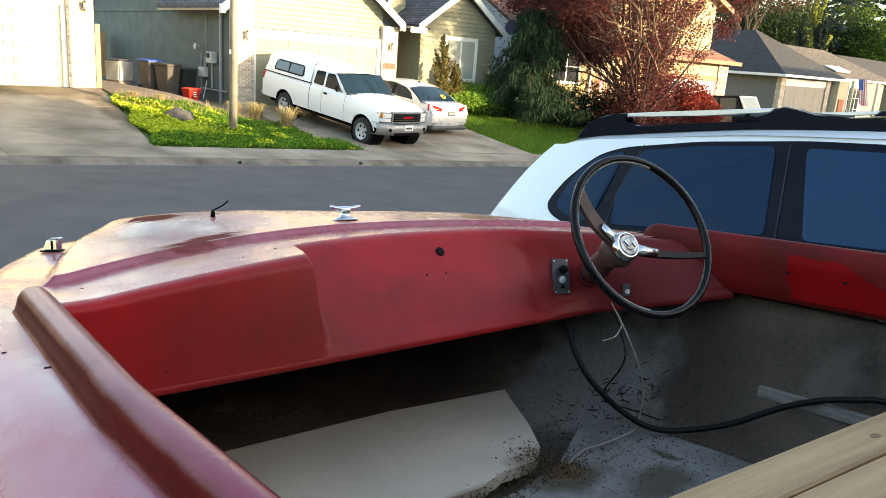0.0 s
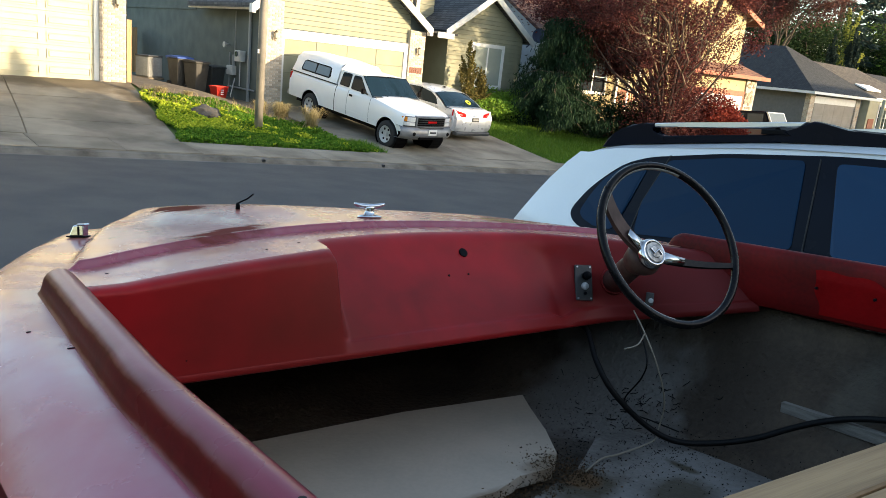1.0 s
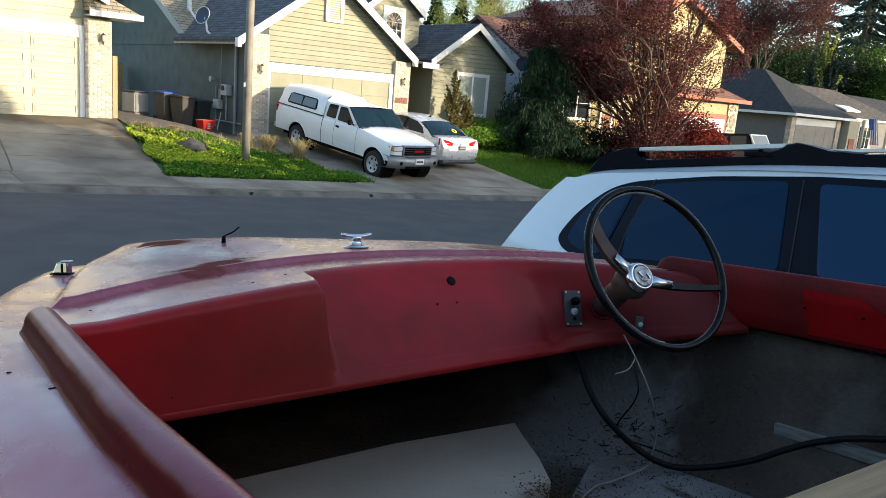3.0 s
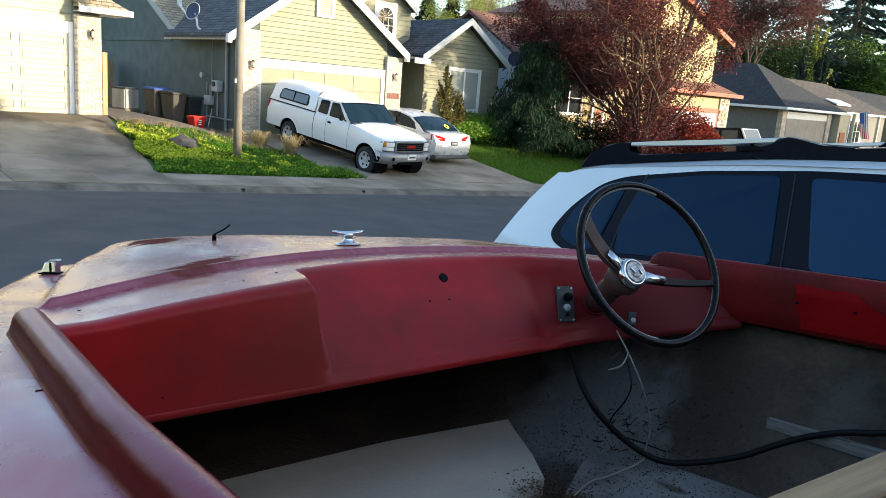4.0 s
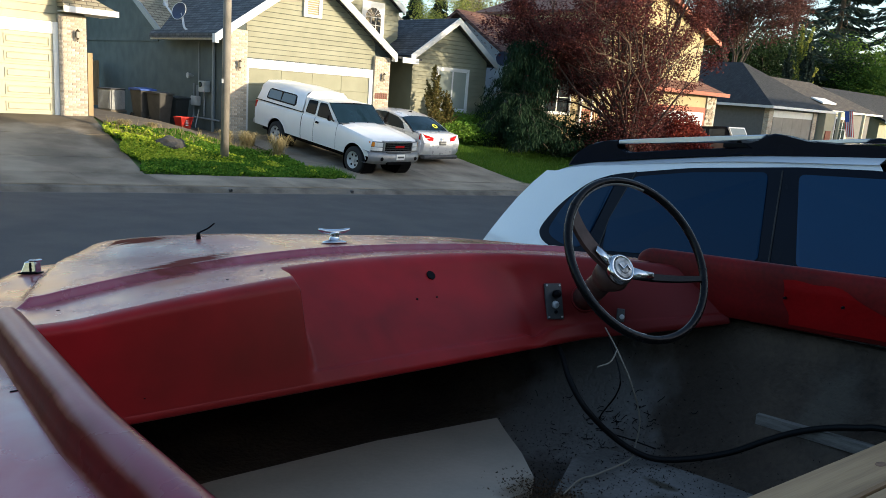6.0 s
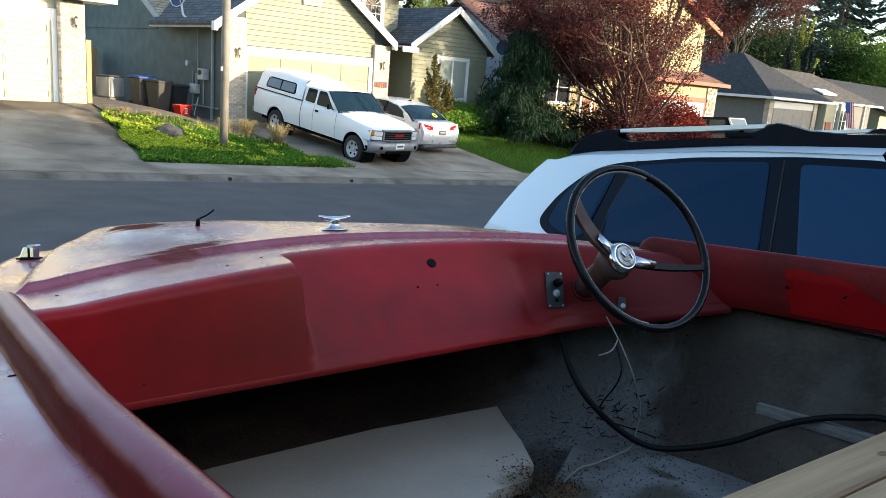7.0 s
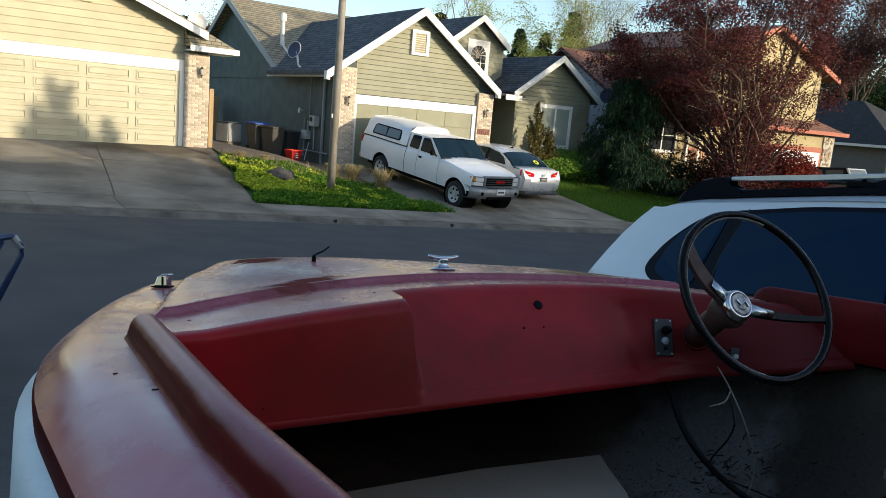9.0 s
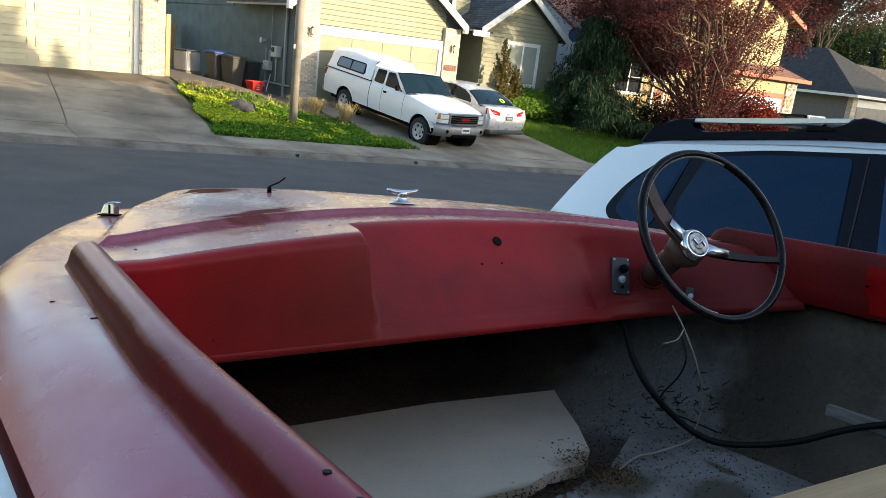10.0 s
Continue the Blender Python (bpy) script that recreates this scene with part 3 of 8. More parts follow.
def house_2():
    h = thing("house", "olive-sided house with a gabled garage, brick columns and white trim", "house", Matrix.Translation((-0.03, 0, 0.025)))
    yf, z0, xl, xr = 22.5, 0.40, 11.4, 17.75
    xm, zp, slope = 14.28, 5.76, 0.69

    def roof(x):
        return zp - slope * abs(x - xm)
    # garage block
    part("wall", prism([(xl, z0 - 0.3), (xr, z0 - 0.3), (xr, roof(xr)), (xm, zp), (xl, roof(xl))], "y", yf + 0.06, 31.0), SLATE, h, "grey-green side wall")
    gable_boards(h, OLIVE, 12.0, 17.1, 2.86, 5.75, yf + 0.06, roof, 0, 0.165)
    part("header", box((11.98, yf - 0.05, 2.55), (17.0, yf + 0.06, 2.84)), WHITE, h)
    for a, b in ((16.86, 17.02), (11.98, 12.06)):
        part("door_trim", box((a, yf - 0.045, z0), (b, yf + 0.06, 2.55)), WHITE, h)
    garage_door(h, 12.06, 16.86, yf + 0.02, z0 + 0.01, 2.55, OLIVE, 4, 4, "olive flat-panelled garage door", False)
    for a, b in ((11.36, 11.97), (17.03, 17.72)):
        top = roof(a if a < 14 else b) - 0.06
        col = part("brick_column", box((a, yf - 0.1, z0 - 0.3), (b, yf + 0.4, top), 0.004), MORTAR, h, "pale mottled brick column")
        lay_bricks(col, a, b, yf - 0.1, z0 - 0.12, top, a if a < 14 else None)
    # soldier course
    for k in range(6):
        part("brick", box((17.08 + 0.1 * k, yf - 0.126, 1.83), (17.16 + 0.1 * k, yf - 0.09, 2.04)), mats["DARKBRICK"], h)
    for s in (-1, 1):
        e = xm + s * 3.5
        roof_slab(h, "roof", (e, yf - 0.35, roof(e)), (e, 27.3, roof(e)), (xm, 32.2, zp + 0.02), (xm, yf - 0.35, zp + 0.02), 0.14, SHINGLE_Y, "dark shingled roof")
        part("rake_board", beam((e, yf - 0.38, roof(e) - 0.12), (xm, yf - 0.38, zp - 0.10), 0.06, 0.27), WHITE, h, "white rake board")
        part("eave_return", box((e - 0.08 if s > 0 else e - 0.04, yf - 0.40, roof(e) - 0.14), (e + 0.04 if s > 0 else e + 0.08, yf - 0.2, roof(e) + 0.13)), WHITE, h)
    part("gutter", prism([(10.86, 3.30), (10.98, 3.30), (10.98, 3.42), (10.84, 3.42)], "y", yf - 0.3, 27.4), mats["FLUE"], h, "pale gutter")
    part("downspout", box((11.30, 23.40, z0), (11.38, 23.49, 3.3), 0.01), mats["GUTTER"], h)
    part("belly_band", box((11.37, 28.0, 3.28), (11.41, 36.5, 3.42)), SLATE, h)
    # louvred gable vent
    vent = part("gable_vent", box((14.03, yf - 0.01, 4.36), (14.73, yf + 0.05, 5.20)), WHITE, h, "white-framed louvred gable vent")
    for k in range(9):
        part("slat", prism([(yf - 0.012, 4.46 + 0.072 * k), (yf - 0.035, 4.455 + 0.072 * k), (yf - 0.012, 4.51 + 0.072 * k)], "x", 14.16, 14.60), mats["VENT"], vent)
    bm = bmesh.new()
    for lo, hi in (((14.03, 4.36), (14.15, 5.2)), ((14.61, 4.36), (14.73, 5.2)), ((14.15, 4.36), (14.61, 4.45)), ((14.15, 5.1), (14.61, 5.2))):
        box((lo[0], yf - 0.05, lo[1]), (hi[0], yf - 0.008, hi[1]), bm=bm)
    part("vent_frame", bm, WHITE, vent)
    # main block with its gable to the side
    yc, zr = 32.6, 6.42
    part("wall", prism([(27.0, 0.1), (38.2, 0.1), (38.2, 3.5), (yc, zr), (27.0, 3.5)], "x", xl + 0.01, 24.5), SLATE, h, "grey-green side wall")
    for s, yy in ((-1, 26.7), (1, 38.5)):
        roof_slab(h, "roof", (xl - 0.35, yy, 3.40), (25.0, yy, 3.40), (25.0, yc, zr + 0.05), (xl - 0.35, yc, zr + 0.05), 0.14, SHINGLE_TAN, "tan shingled roof")
        part("rake_board", beam((xl - 0.37, yy, 3.28), (xl - 0.37, yc, zr - 0.07), 0.05, 0.26), mats["GUTTER"], h, "grey rake board")
    # dormer with the arched window
    yd = 25.0
    def droof(x):
        return 6.32 - 0.72 * abs(x - 18.66)
    part("dormer_wall", prism([(17.7, 3.2), (20.05, 3.2), (20.05, droof(20.05)), (18.66, 6.32), (17.7, droof(17.7))], "y", yd, 31), OLIVE, h)
    gable_boards(h, OLIVE, 17.7, 20.05, 3.3, 6.35, yd, droof, 0, 0.2)
    for s in (-1, 1):
        e = 18.66 + s * 1.46
        roof_slab(h, "roof", (e, yd - 0.35, droof(e)), (e, 32, droof(e)), (18.66, 32, 6.34), (18.66, yd - 0.35, 6.34), 0.12, SHINGLE_Y, "dark shingled dormer roof")
        part("rake_board", beam((e, yd - 0.37, droof(e) - 0.1), (18.66, yd - 0.37, 6.22), 0.05, 0.25), WHITE, h, "white rake board")
    arch = [(18.38, 3.9), (19.12, 3.9), *[(18.75 + 0.37 * math.cos(a), 4.93 + 0.37 * math.sin(a)) for a in steps(0, math.pi, 14)]]
    outer = [(18.20, 3.75), (19.30, 3.75), (19.30, 5.52), (18.20, 5.52)]
    w = part("window", prism(outer, "y", yd - 0.05, yd - 0.024), WHITE, h, "white-trimmed arched window")
    part("pane", prism(arch, "y", yd - 0.058, yd - 0.049), GLASS, w)
    for k in range(7):
        a = math.pi * k / 6
        part("glazing_bar", beam((18.75 + 0.12 * math.cos(a), yd - 0.064, 4.93 + 0.12 * math.sin(a)), (18.75 + 0.37 * math.cos(a) + 1e-4, yd - 0.064, 4.93 + 0.37 * math.sin(a)), 0.012, 0.025), WHITE, w)
    for z in (4.3, 4.62, 4.92):
        part("glazing_bar", box((18.38, yd - 0.07, z), (19.12, yd - 0.058, z + 0.025)), WHITE, w)
    for x in (18.62, 18.86):
        part("glazing_bar", box((x, yd - 0.071, 3.9), (x + 0.025, yd - 0.058, 4.93)), WHITE, w)
    # front room with the small gable
    yg = 23.2
    def groof(x):
        return 5.02 - 0.67 * abs(x - 21.42)
    part("wall", prism([(19.45, 0.0), (23.55, 0.0), (23.55, groof(23.55)), (21.42, 5.02), (19.45, groof(19.45))], "y", yg, 33), OLIVE, h)
    gable_boards(h, OLIVE, 19.45, 23.55, 0.5, 5.0, yg, groof, 0, 0.165)
    for s in (-1, 1):
        e = 21.42 + s * 2.4
        roof_slab(h, "roof", (e, yg - 0.4, groof(e)), (e, 33, groof(e)), (21.42, 33, 5.04), (21.42, yg - 0.4, 5.04), 0.13, SHINGLE_Y, "dark shingled roof")
        part("rake_board", beam((e, yg - 0.42, groof(e) - 0.12), (21.42, yg - 0.42, 4.92), 0.05, 0.26), WHITE, h, "white rake board")
    part("fascia", box((18.6, yg - 0.45, 3.22), (19.4, yg - 0.38, 3.42)), WHITE, h)
    part("porch_roof", box((17.7, yg - 0.4, 3.36), (19.6, 27, 3.44)), SHINGLE, h)
    window(h, 20.80, 22.40, yg - 0.024, 1.58, 3.12, 0.11, (1, 0), CURTAINED)
    # entry recess
    part("wall", box((17.76, 25.2, 0.2), (19.45, 25.3, 3.4)), mats["DARKWALL"], h)
    part("front_door", box((18.2, 25.1, 0.5), (19.1, 25.19, 2.5), 0.02), mats["DARKWALL"], h, "dark front door")
    part("hanging_ornament", lathe([(0.02, 2.75), (0.09, 2.62), (0.06, 2.5), (0.10, 2.36), (0.05, 2.22), (0.09, 2.08), (0.02, 1.98)], 8, at=(18.0, 22.95, 0.0)), mats["METER"], h, "pale hanging porch ornament")
    wall_lamp(h, 17.38, yf - 0.1, 2.6), wall_lamp(h, 11.66, yf - 0.1, 2.6)
    # meter boxes and conduits on the side wall
    meter = part("meter_box", box((11.17, 23.80, 1.66), (11.40, 24.20, 2.02), 0.02), mats["METER"], h, "pale grey electricity meter box")
    part("meter_dial", lathe([(0.085, 11.13), (0.085, 11.17)], 14, "x", at=(0, 24.0, 1.90)), GLASS, meter)
    part("junction_box", box((11.22, 24.47, 1.19), (11.40, 24.90, 1.50), 0.02), mats["METER"], h, "pale grey junction box")
    part("flood_lamp", lathe([(0.03, 11.36), (0.05, 11.30), (0.10, 11.16), (0.09, 11.15)], 12, "x", at=(0, 25.0, 2.16)), mats["METER"], h, "small pale wall flood lamp")
    for y, z0, z1, q in ((24.93, 0.6, 1.92, 0.028), (24.55, 1.5, 3.28, 0.016), (24.12, 0.86, 1.66, 0.02), (24.62, 1.5, 1.86, 0.05)):
        part("conduit", tube([(11.35, y, z0), (11.35, y, z1)], q, 8), mats["METER"] if y < 24.2 else mats["GUTTER"], h)
    part("conduit", tube([(11.33, 24.95, 0.80), (11.33, 23.0, 0.80)], 0.028, 8), mats["GUTTER"], h)
    part("leaning_board", beam((10.95, 23.9, 0.5), (11.3, 24.4, 1.0), 0.02, 0.09), mats["METER"], h)
    # flue and dish on the roof
    part("flue", lathe([(0.10, 3.9), (0.10, 4.7), (0.085, 4.72), (0.085, 5.5), (0.13, 5.52), (0.13, 5.80), (0.05, 5.84)], 14, at=(11.98, 28.8, 0.0)), mats["FLUE"], h, "pale metal flue pipe")
    dish = part("satellite_dish", lathe([(0.02, 0.0), (0.2, 0.03), (0.34, 0.10), (0.345, 0.115), (0.2, 0.05), (0.02, 0.02)], 20), mats["DISH"], h, "dark blue satellite dish")
    dish.matrix_basis = Matrix.Translation((11.05, 25.3, 4.20)) @ pose(0, 0, 0, 74, 0, -66) @ Matrix.Scale(0.84, 4)
    rim = part("dish_rim", tube([(0.345 * math.cos(a), 0.345 * math.sin(a), 0.11) for a in steps(0, 2 * math.pi, 24)][:-1], 0.014, 6, closed=True), mats["FLUE"], h)
    rim.matrix_basis = dish.matrix_basis.copy()
    part("dish_arm", tube(spline([(11.06, 25.25, 4.15), (11.02, 25.05, 3.92), (10.95, 24.75, 3.66), (11.1, 24.5, 3.56)], 5), 0.035), mats["FLUE"], h, "white dish arm")
    part("dish_arm", tube(spline([(11.08, 25.35, 4.10), (11.15, 26.0, 4.08), (11.5, 27.4, 4.42), (11.85, 28.6, 4.72)], 5), 0.035), mats["FLUE"], h)
    dish = part("satellite_dish", lathe([(0.02, 0.0), (0.2, 0.03), (0.30, 0.08), (0.305, 0.095), (0.2, 0.05), (0.02, 0.02)], 20), mats["DISH"], h, "dark satellite dish at the gable's end")
    dish.matrix_basis = Matrix.Translation((24.05, 22.75, 3.80)) @ pose(0, 0, 0, 80, 0, -40)
    part("dish_arm", tube([(24.05, 22.8, 3.75), (23.7, 23.1, 3.3)], 0.025), mats["DISH"], h)
    return h


mats = {
    "DARKBRICK": mat("dark_brick", (0.22, 0.10, 0.07), 0.85, var=0.2),
    "GUTTER": mat("grey_gutter_paint", (0.22, 0.24, 0.25), 0.5, var=0.1),
    "VENT": mat("vent_slats", (0.33, 0.28, 0.17), 0.6, var=0.1),
    "DARKWALL": mat("dark_recess_paint", (0.13, 0.085, 0.055), 0.7, var=0.2),
    "METER": mat("meter_grey", (0.42, 0.43, 0.42), 0.5, var=0.15),
    "DISH": mat("dish_grey", (0.035, 0.05, 0.10), 0.6, var=0.15),
    "FLUE": mat("pale_galvanised", (0.62, 0.62, 0.60), 0.5, var=0.2),
}
mats["BRONZE"] = mat("aged_bronze", (0.10, 0.075, 0.045), 0.5, metal=0.5, var=0.3)
mats["PALELAMP"] = mat("lantern_glass", (0.45, 0.42, 0.35), 0.2, var=0.1)
house_1()
house_2()


mats["FIELDSTONE"] = mat("field_stone", (0.34, 0.27, 0.19), 0.9, var=0.4, scale=5, bump=0.4, per=0.4)
mats["YELLOWCREAM"] = mat("yellow_cream_paint", (0.40, 0.325, 0.17), 0.75, var=0.15, scale=2, bump=0.1, per=0.04)


def house_4():
    h = thing("house", "cream two-storey house with red shingles and red trim", "house")
    y = 22.0
    z0 = -0.15
    part("wall", box((34.2, y, z0 - 0.6), (41.1, y + 7, 3.4)), mats["YELLOWCREAM"], h)
    bm = bmesh.new()
    v = [bm.verts.new(p) for p in ((33.0, y - 0.5, 3.3), (41.7, y - 0.5, 3.3), (41.7, y + 7.5, 3.3), (33.0, y + 7.5, 3.3), (34.5, y + 1.6, 4.35), (39.9, y + 1.6, 4.35), (39.9, y + 6, 4.35), (34.5, y + 6, 4.35))]
    for f in ((0, 1, 2, 3), (4, 5, 6, 7), (0, 1, 5, 4), (1, 2, 6, 5), (2, 3, 7, 6), (3, 0, 4, 7)):
        bm.faces.new([v[i] for i in f])
    part("roof", bm, SHINGLE_RED, h, "red-brown shingled skirt roof")
    part("fascia", box((32.98, y - 0.54, 3.16), (41.75, y - 0.48, 3.36)), REDTRIM, h)
    part("header", box((34.5, y - 0.05, 2.22), (40.1, y, 2.50)), REDTRIM, h)
    part("door_trim", box((39.95, y - 0.05, z0), (40.1, y, 2.22)), REDTRIM, h)
    garage_door(h, 34.8, 39.95, y - 0.02, z0, 2.22, WHITE, 4, 4, "white garage door")
    col = part("stone_corner", box((40.12, y - 0.08, z0 - 0.6), (41.15, y + 0.3, 3.2)), MORTAR, h, "stone-faced corner")
    r = random.Random(44)
    for k in range(60):
        sx, sz = 40.12 + r.uniform(0.06, 0.92), z0 + 3.3 * r.random()
        w, t = r.uniform(0.09, 0.17), r.uniform(0.06, 0.12)
        ring = [(min(max(sx + w * math.cos(q) * r.uniform(0.8, 1.1), 40.13), 41.14), sz + t * math.sin(q) * r.uniform(0.8, 1.1)) for q in steps(0, 2 * math.pi, 7)[:-1]]
        part("stone", prism(ring, "y", y - 0.10 - 0.02 * r.random(), y - 0.07), mats["FIELDSTONE"], col)

    def roof(x):
        return 8.1 - 0.345 * abs(x - 35.2)
    part("upper_wall", prism([(31.2, 3.0), (40.0, 3.0), (40.0, roof(40.0)), (35.2, 8.1), (31.2, roof(31.2))], "y", y + 0.6, y + 9), mats["YELLOWCREAM"], h)
    gable_boards(h, mats["YELLOWCREAM"], 31.2, 40.0, 4.1, 8.0, y + 0.6, roof, 0, 0.22)
    for s in (-1, 1):
        e = 35.2 + (6.0 if s > 0 else -4.2)
        roof_slab(h, "roof", (e, y + 0.2, roof(e)), (e, y + 10, roof(e)), (35.2, y + 10, 8.12), (35.2, y + 0.2, 8.12), 0.15, SHINGLE_RED, "red-brown shingled roof")
        part("rake_board", beam((e, y + 0.17, roof(e) - 0.1), (35.2, y + 0.17, 8.0), 0.05, 0.26), REDTRIM, h, "red rake board")
    # wing with the front window
    part("wall", box((25.6, y + 0.5, -0.9), (34.3, y + 8, 3.3)), mats["YELLOWCREAM"], h)
    roof_slab(h, "roof", (24.6, y - 0.1, 3.2), (34.4, y - 0.1, 3.2), (34.4, y + 4.5, 5.9), (24.6, y + 4.5, 5.9), 0.15, SHINGLE_RED, "red-brown shingled roof")
    roof_slab(h, "roof", (24.6, y + 9, 3.2), (34.4, y + 9, 3.2), (34.4, y + 4.5, 5.9), (24.6, y + 4.5, 5.9), 0.15, SHINGLE_RED)
    # the wing's side: its cool lavender light is put into a pale grey
    pale = mats.setdefault("SKYLITSIDE", mat("skylit_side_wall", (0.58, 0.57, 0.55), 0.75, var=0.12, scale=2))
    part("gable_wall", prism([(y + 0.5, -0.9), (y + 8.4, -0.9), (y + 8.4, 3.2), (y + 4.5, 5.8), (y + 0.5, 3.2)], "x", 25.5, 25.597), pale, h, "side wall with its lavender light put into pale grey")
    window(h, 26.65, 28.45, y + 0.5, 1.75, 3.12, 0.1, (1, 1))
    # porch posts and rail
    for x in (28.6, 29.45, 30.2):
        part("porch_post", box((x, y - 0.1, -0.6), (x + 0.12, y + 0.02, 3.2)), WHITE, h)
    for k in range(9):
        part("baluster", box((28.65 + 0.18 * k, y - 0.07, 0.8), (28.69 + 0.18 * k, y - 0.03, 1.9)), REDTRIM, h)
    part("handrail", box((28.6, y - 0.09, 1.9), (30.3, y, 1.98)), REDTRIM, h)
    return h


def house_5():
    h = thing("house", "grey single-storey house with a hipped dark roof and brick corners", "house")
    y, x0, z0 = 22.0, 48.0, -0.6
    grey = mats.setdefault("GREY", mat("grey_siding", (0.15, 0.145, 0.14), 0.8, var=0.12))
    part("wall", box((x0, y, z0 - 0.8), (66, y + 14, 3.0)), grey, h)
    bm = bmesh.new()
    v = [bm.verts.new(p) for p in ((x0 - 0.5, y - 0.5, 2.95), (57.5, y - 0.5, 2.95), (57.5, y + 14, 2.95), (x0 - 0.5, y + 14, 2.95), (52.6, y + 4.5, 5.9), (53.0, y + 4.5, 5.9), (53.0, y + 9, 5.9), (52.6, y + 9, 5.9))]
    for f in ((0, 1, 2, 3), (4, 5, 6, 7), (0, 1, 5, 4), (1, 2, 6, 5), (2, 3, 7, 6), (3, 0, 4, 7)):
        bm.faces.new([v[i] for i in f])
    part("roof", bm, SHINGLE_FAR, h, "dark hipped shingle roof")
    bm = bmesh.new()
    v = [bm.verts.new(p) for p in ((56, y - 0.2, 3.05), (68, y - 0.2, 3.05), (68, y + 14, 3.05), (56, y + 14, 3.05), (58, y + 5, 5.3), (66, y + 5, 5.3), (66, y + 9, 5.3), (58, y + 9, 5.3))]
    for f in ((0, 1, 2, 3), (4, 5, 6, 7), (0, 1, 5, 4), (1, 2, 6, 5), (2, 3, 7, 6), (3, 0, 4, 7)):
        bm.faces.new([v[i] for i in f])
    part("roof", bm, SHINGLE_BROWN, h, "brown shingled roof")
    part("gutter", box((x0 - 0.56, y - 0.56, 2.82), (57.6, y - 0.48, 2.98)), WHITE, h)
    part("gutter", box((x0 - 0.57, y - 0.48, 2.82), (x0 - 0.49, y + 14, 2.98)), WHITE, h)
    part("gutter", box((57.6, y - 0.3, 2.92), (68, y - 0.22, 3.06)), WHITE, h)
    for a in (48.0, 54.9):
        part("brick_column", box((a - 0.03, y - 0.12, z0 - 0.6), (a + 0.6, y + 0.2, 2.85)), BRICK, h, "pale brick column")
    part("header", box((48.7, y - 0.06, 2.28), (54.9, y, 2.72)), WHITE, h)
    garage_door(h, 48.8, 54.8, y - 0.03, z0, 2.28, mats.setdefault("TAUPE", mat("taupe_door_paint", (0.30, 0.265, 0.225), 0.7, var=0.15, scale=2)), 4, 4, "taupe garage door", False)
    part("porch_wall", box((56.0, y - 0.5, z0 - 0.6), (60.4, y + 0.1, 3.0)), CREAM, h, "sunlit cream entrance wall")
    part("porch_door", box((56.3, y - 0.56, z0), (57.2, y - 0.49, 1.6)), REDTRIM, h, "brown entrance door")
    window(h, 57.8, 59.9, y - 0.5, 0.2, 2.5, 0.12, (2, 2))
    for x in (55.9, 60.5):
        part("porch_post", box((x, y - 1.5, z0 - 0.6), (x + 0.18, y - 1.32, 2.95)), CREAM, h)
    part("skylight", prism([(y + 0.6, 3.5), (y + 1.5, 3.84), (y + 1.5, 3.94), (y + 0.6, 3.62)], "x", 57.9, 60.4), WHITE, h)
    return h


def house_6():
    h = thing("house", "grey-green single-storey house with a dark low roof", "house")
    y = 22.5
    part("wall", box((70.0, y, -1.6), (86, y + 10, 2.7)), OLIVE, h, "grey-green wall")
    roof_slab(h, "roof", (69.4, y - 0.6, 2.55), (86.6, y - 0.6, 2.55), (86.6, y + 5, 5.0), (69.4, y + 5, 5.0), 0.15, SHINGLE_FAR, "dark shingled roof")
    roof_slab(h, "roof", (69.4, y + 10.6, 2.55), (86.6, y + 10.6, 2.55), (86.6, y + 5, 5.0), (69.4, y + 5, 5.0), 0.15, SHINGLE)
    part("gable_wall", prism([(y, 2.6), (y + 10, 2.6), (y + 5, 4.85)], "x", 69.9, 70.05), OLIVE, h)
    part("gutter", box((69.4, y - 0.68, 2.42), (86.6, y - 0.6, 2.56)), WHITE, h)
    return h


house_4()
house_5()
house_6()


# ---- the boat ----
BOAT = Matrix.Translation((1.155, 1.3, 1.88)) @ pose(0, 0, 0, -4.6, 1.8, 0)


def boat_w(y):
    s = clamp((y + 0.3) / 1.75)
    return 1.0 - s ** 1.9


def turned(x, v):
    """How far a point lies past the fold beyond which the dash turns towards the driver."""
    d = x - 0.335 - 0.10 * v
    return d - 0.05 * (1 - math.exp(-d / 0.05)) if d > 0 else 0.0


def dash_foot(x):
    """The dash's lower edge: straight across, then running aft along the driver's side; y and z."""
    return -0.20 - 0.27 * turned(x, 1.0) - 0.55 * max(0.0, x - 0.5) ** 2, -0.136 - 0.021 * x + 0.25 * max(0.0, x - 0.5) ** 2


def dash_top(x, v=0.0):
    """How far forward the dash's upper edge lies across the boat: a fuller bulge to port, then a hollow arc."""
    port = 0.022 + 0.13 * x
    main = 0.13 - 0.33 * (x - 0.04) ** 2 - 0.35 * max(0.0, x - 0.38) ** 2 - 0.20 * turned(x, v)
    t = smooth((x + 0.289 + 0.095 * v) / 0.036)
    return port * (1 - t) + main * t


LIP = 0.03
PIVOT = Vector((-1.12, -1.31, 0.29))


def leaned(x, v, p):
    """The dash leans away forwards towards its foot, less and less where it meets the driver's side."""
    p = Vector(p)
    return p + (p - PIVOT) * 0.12 * v * (1 - smooth((x - 0.30) / 0.48))


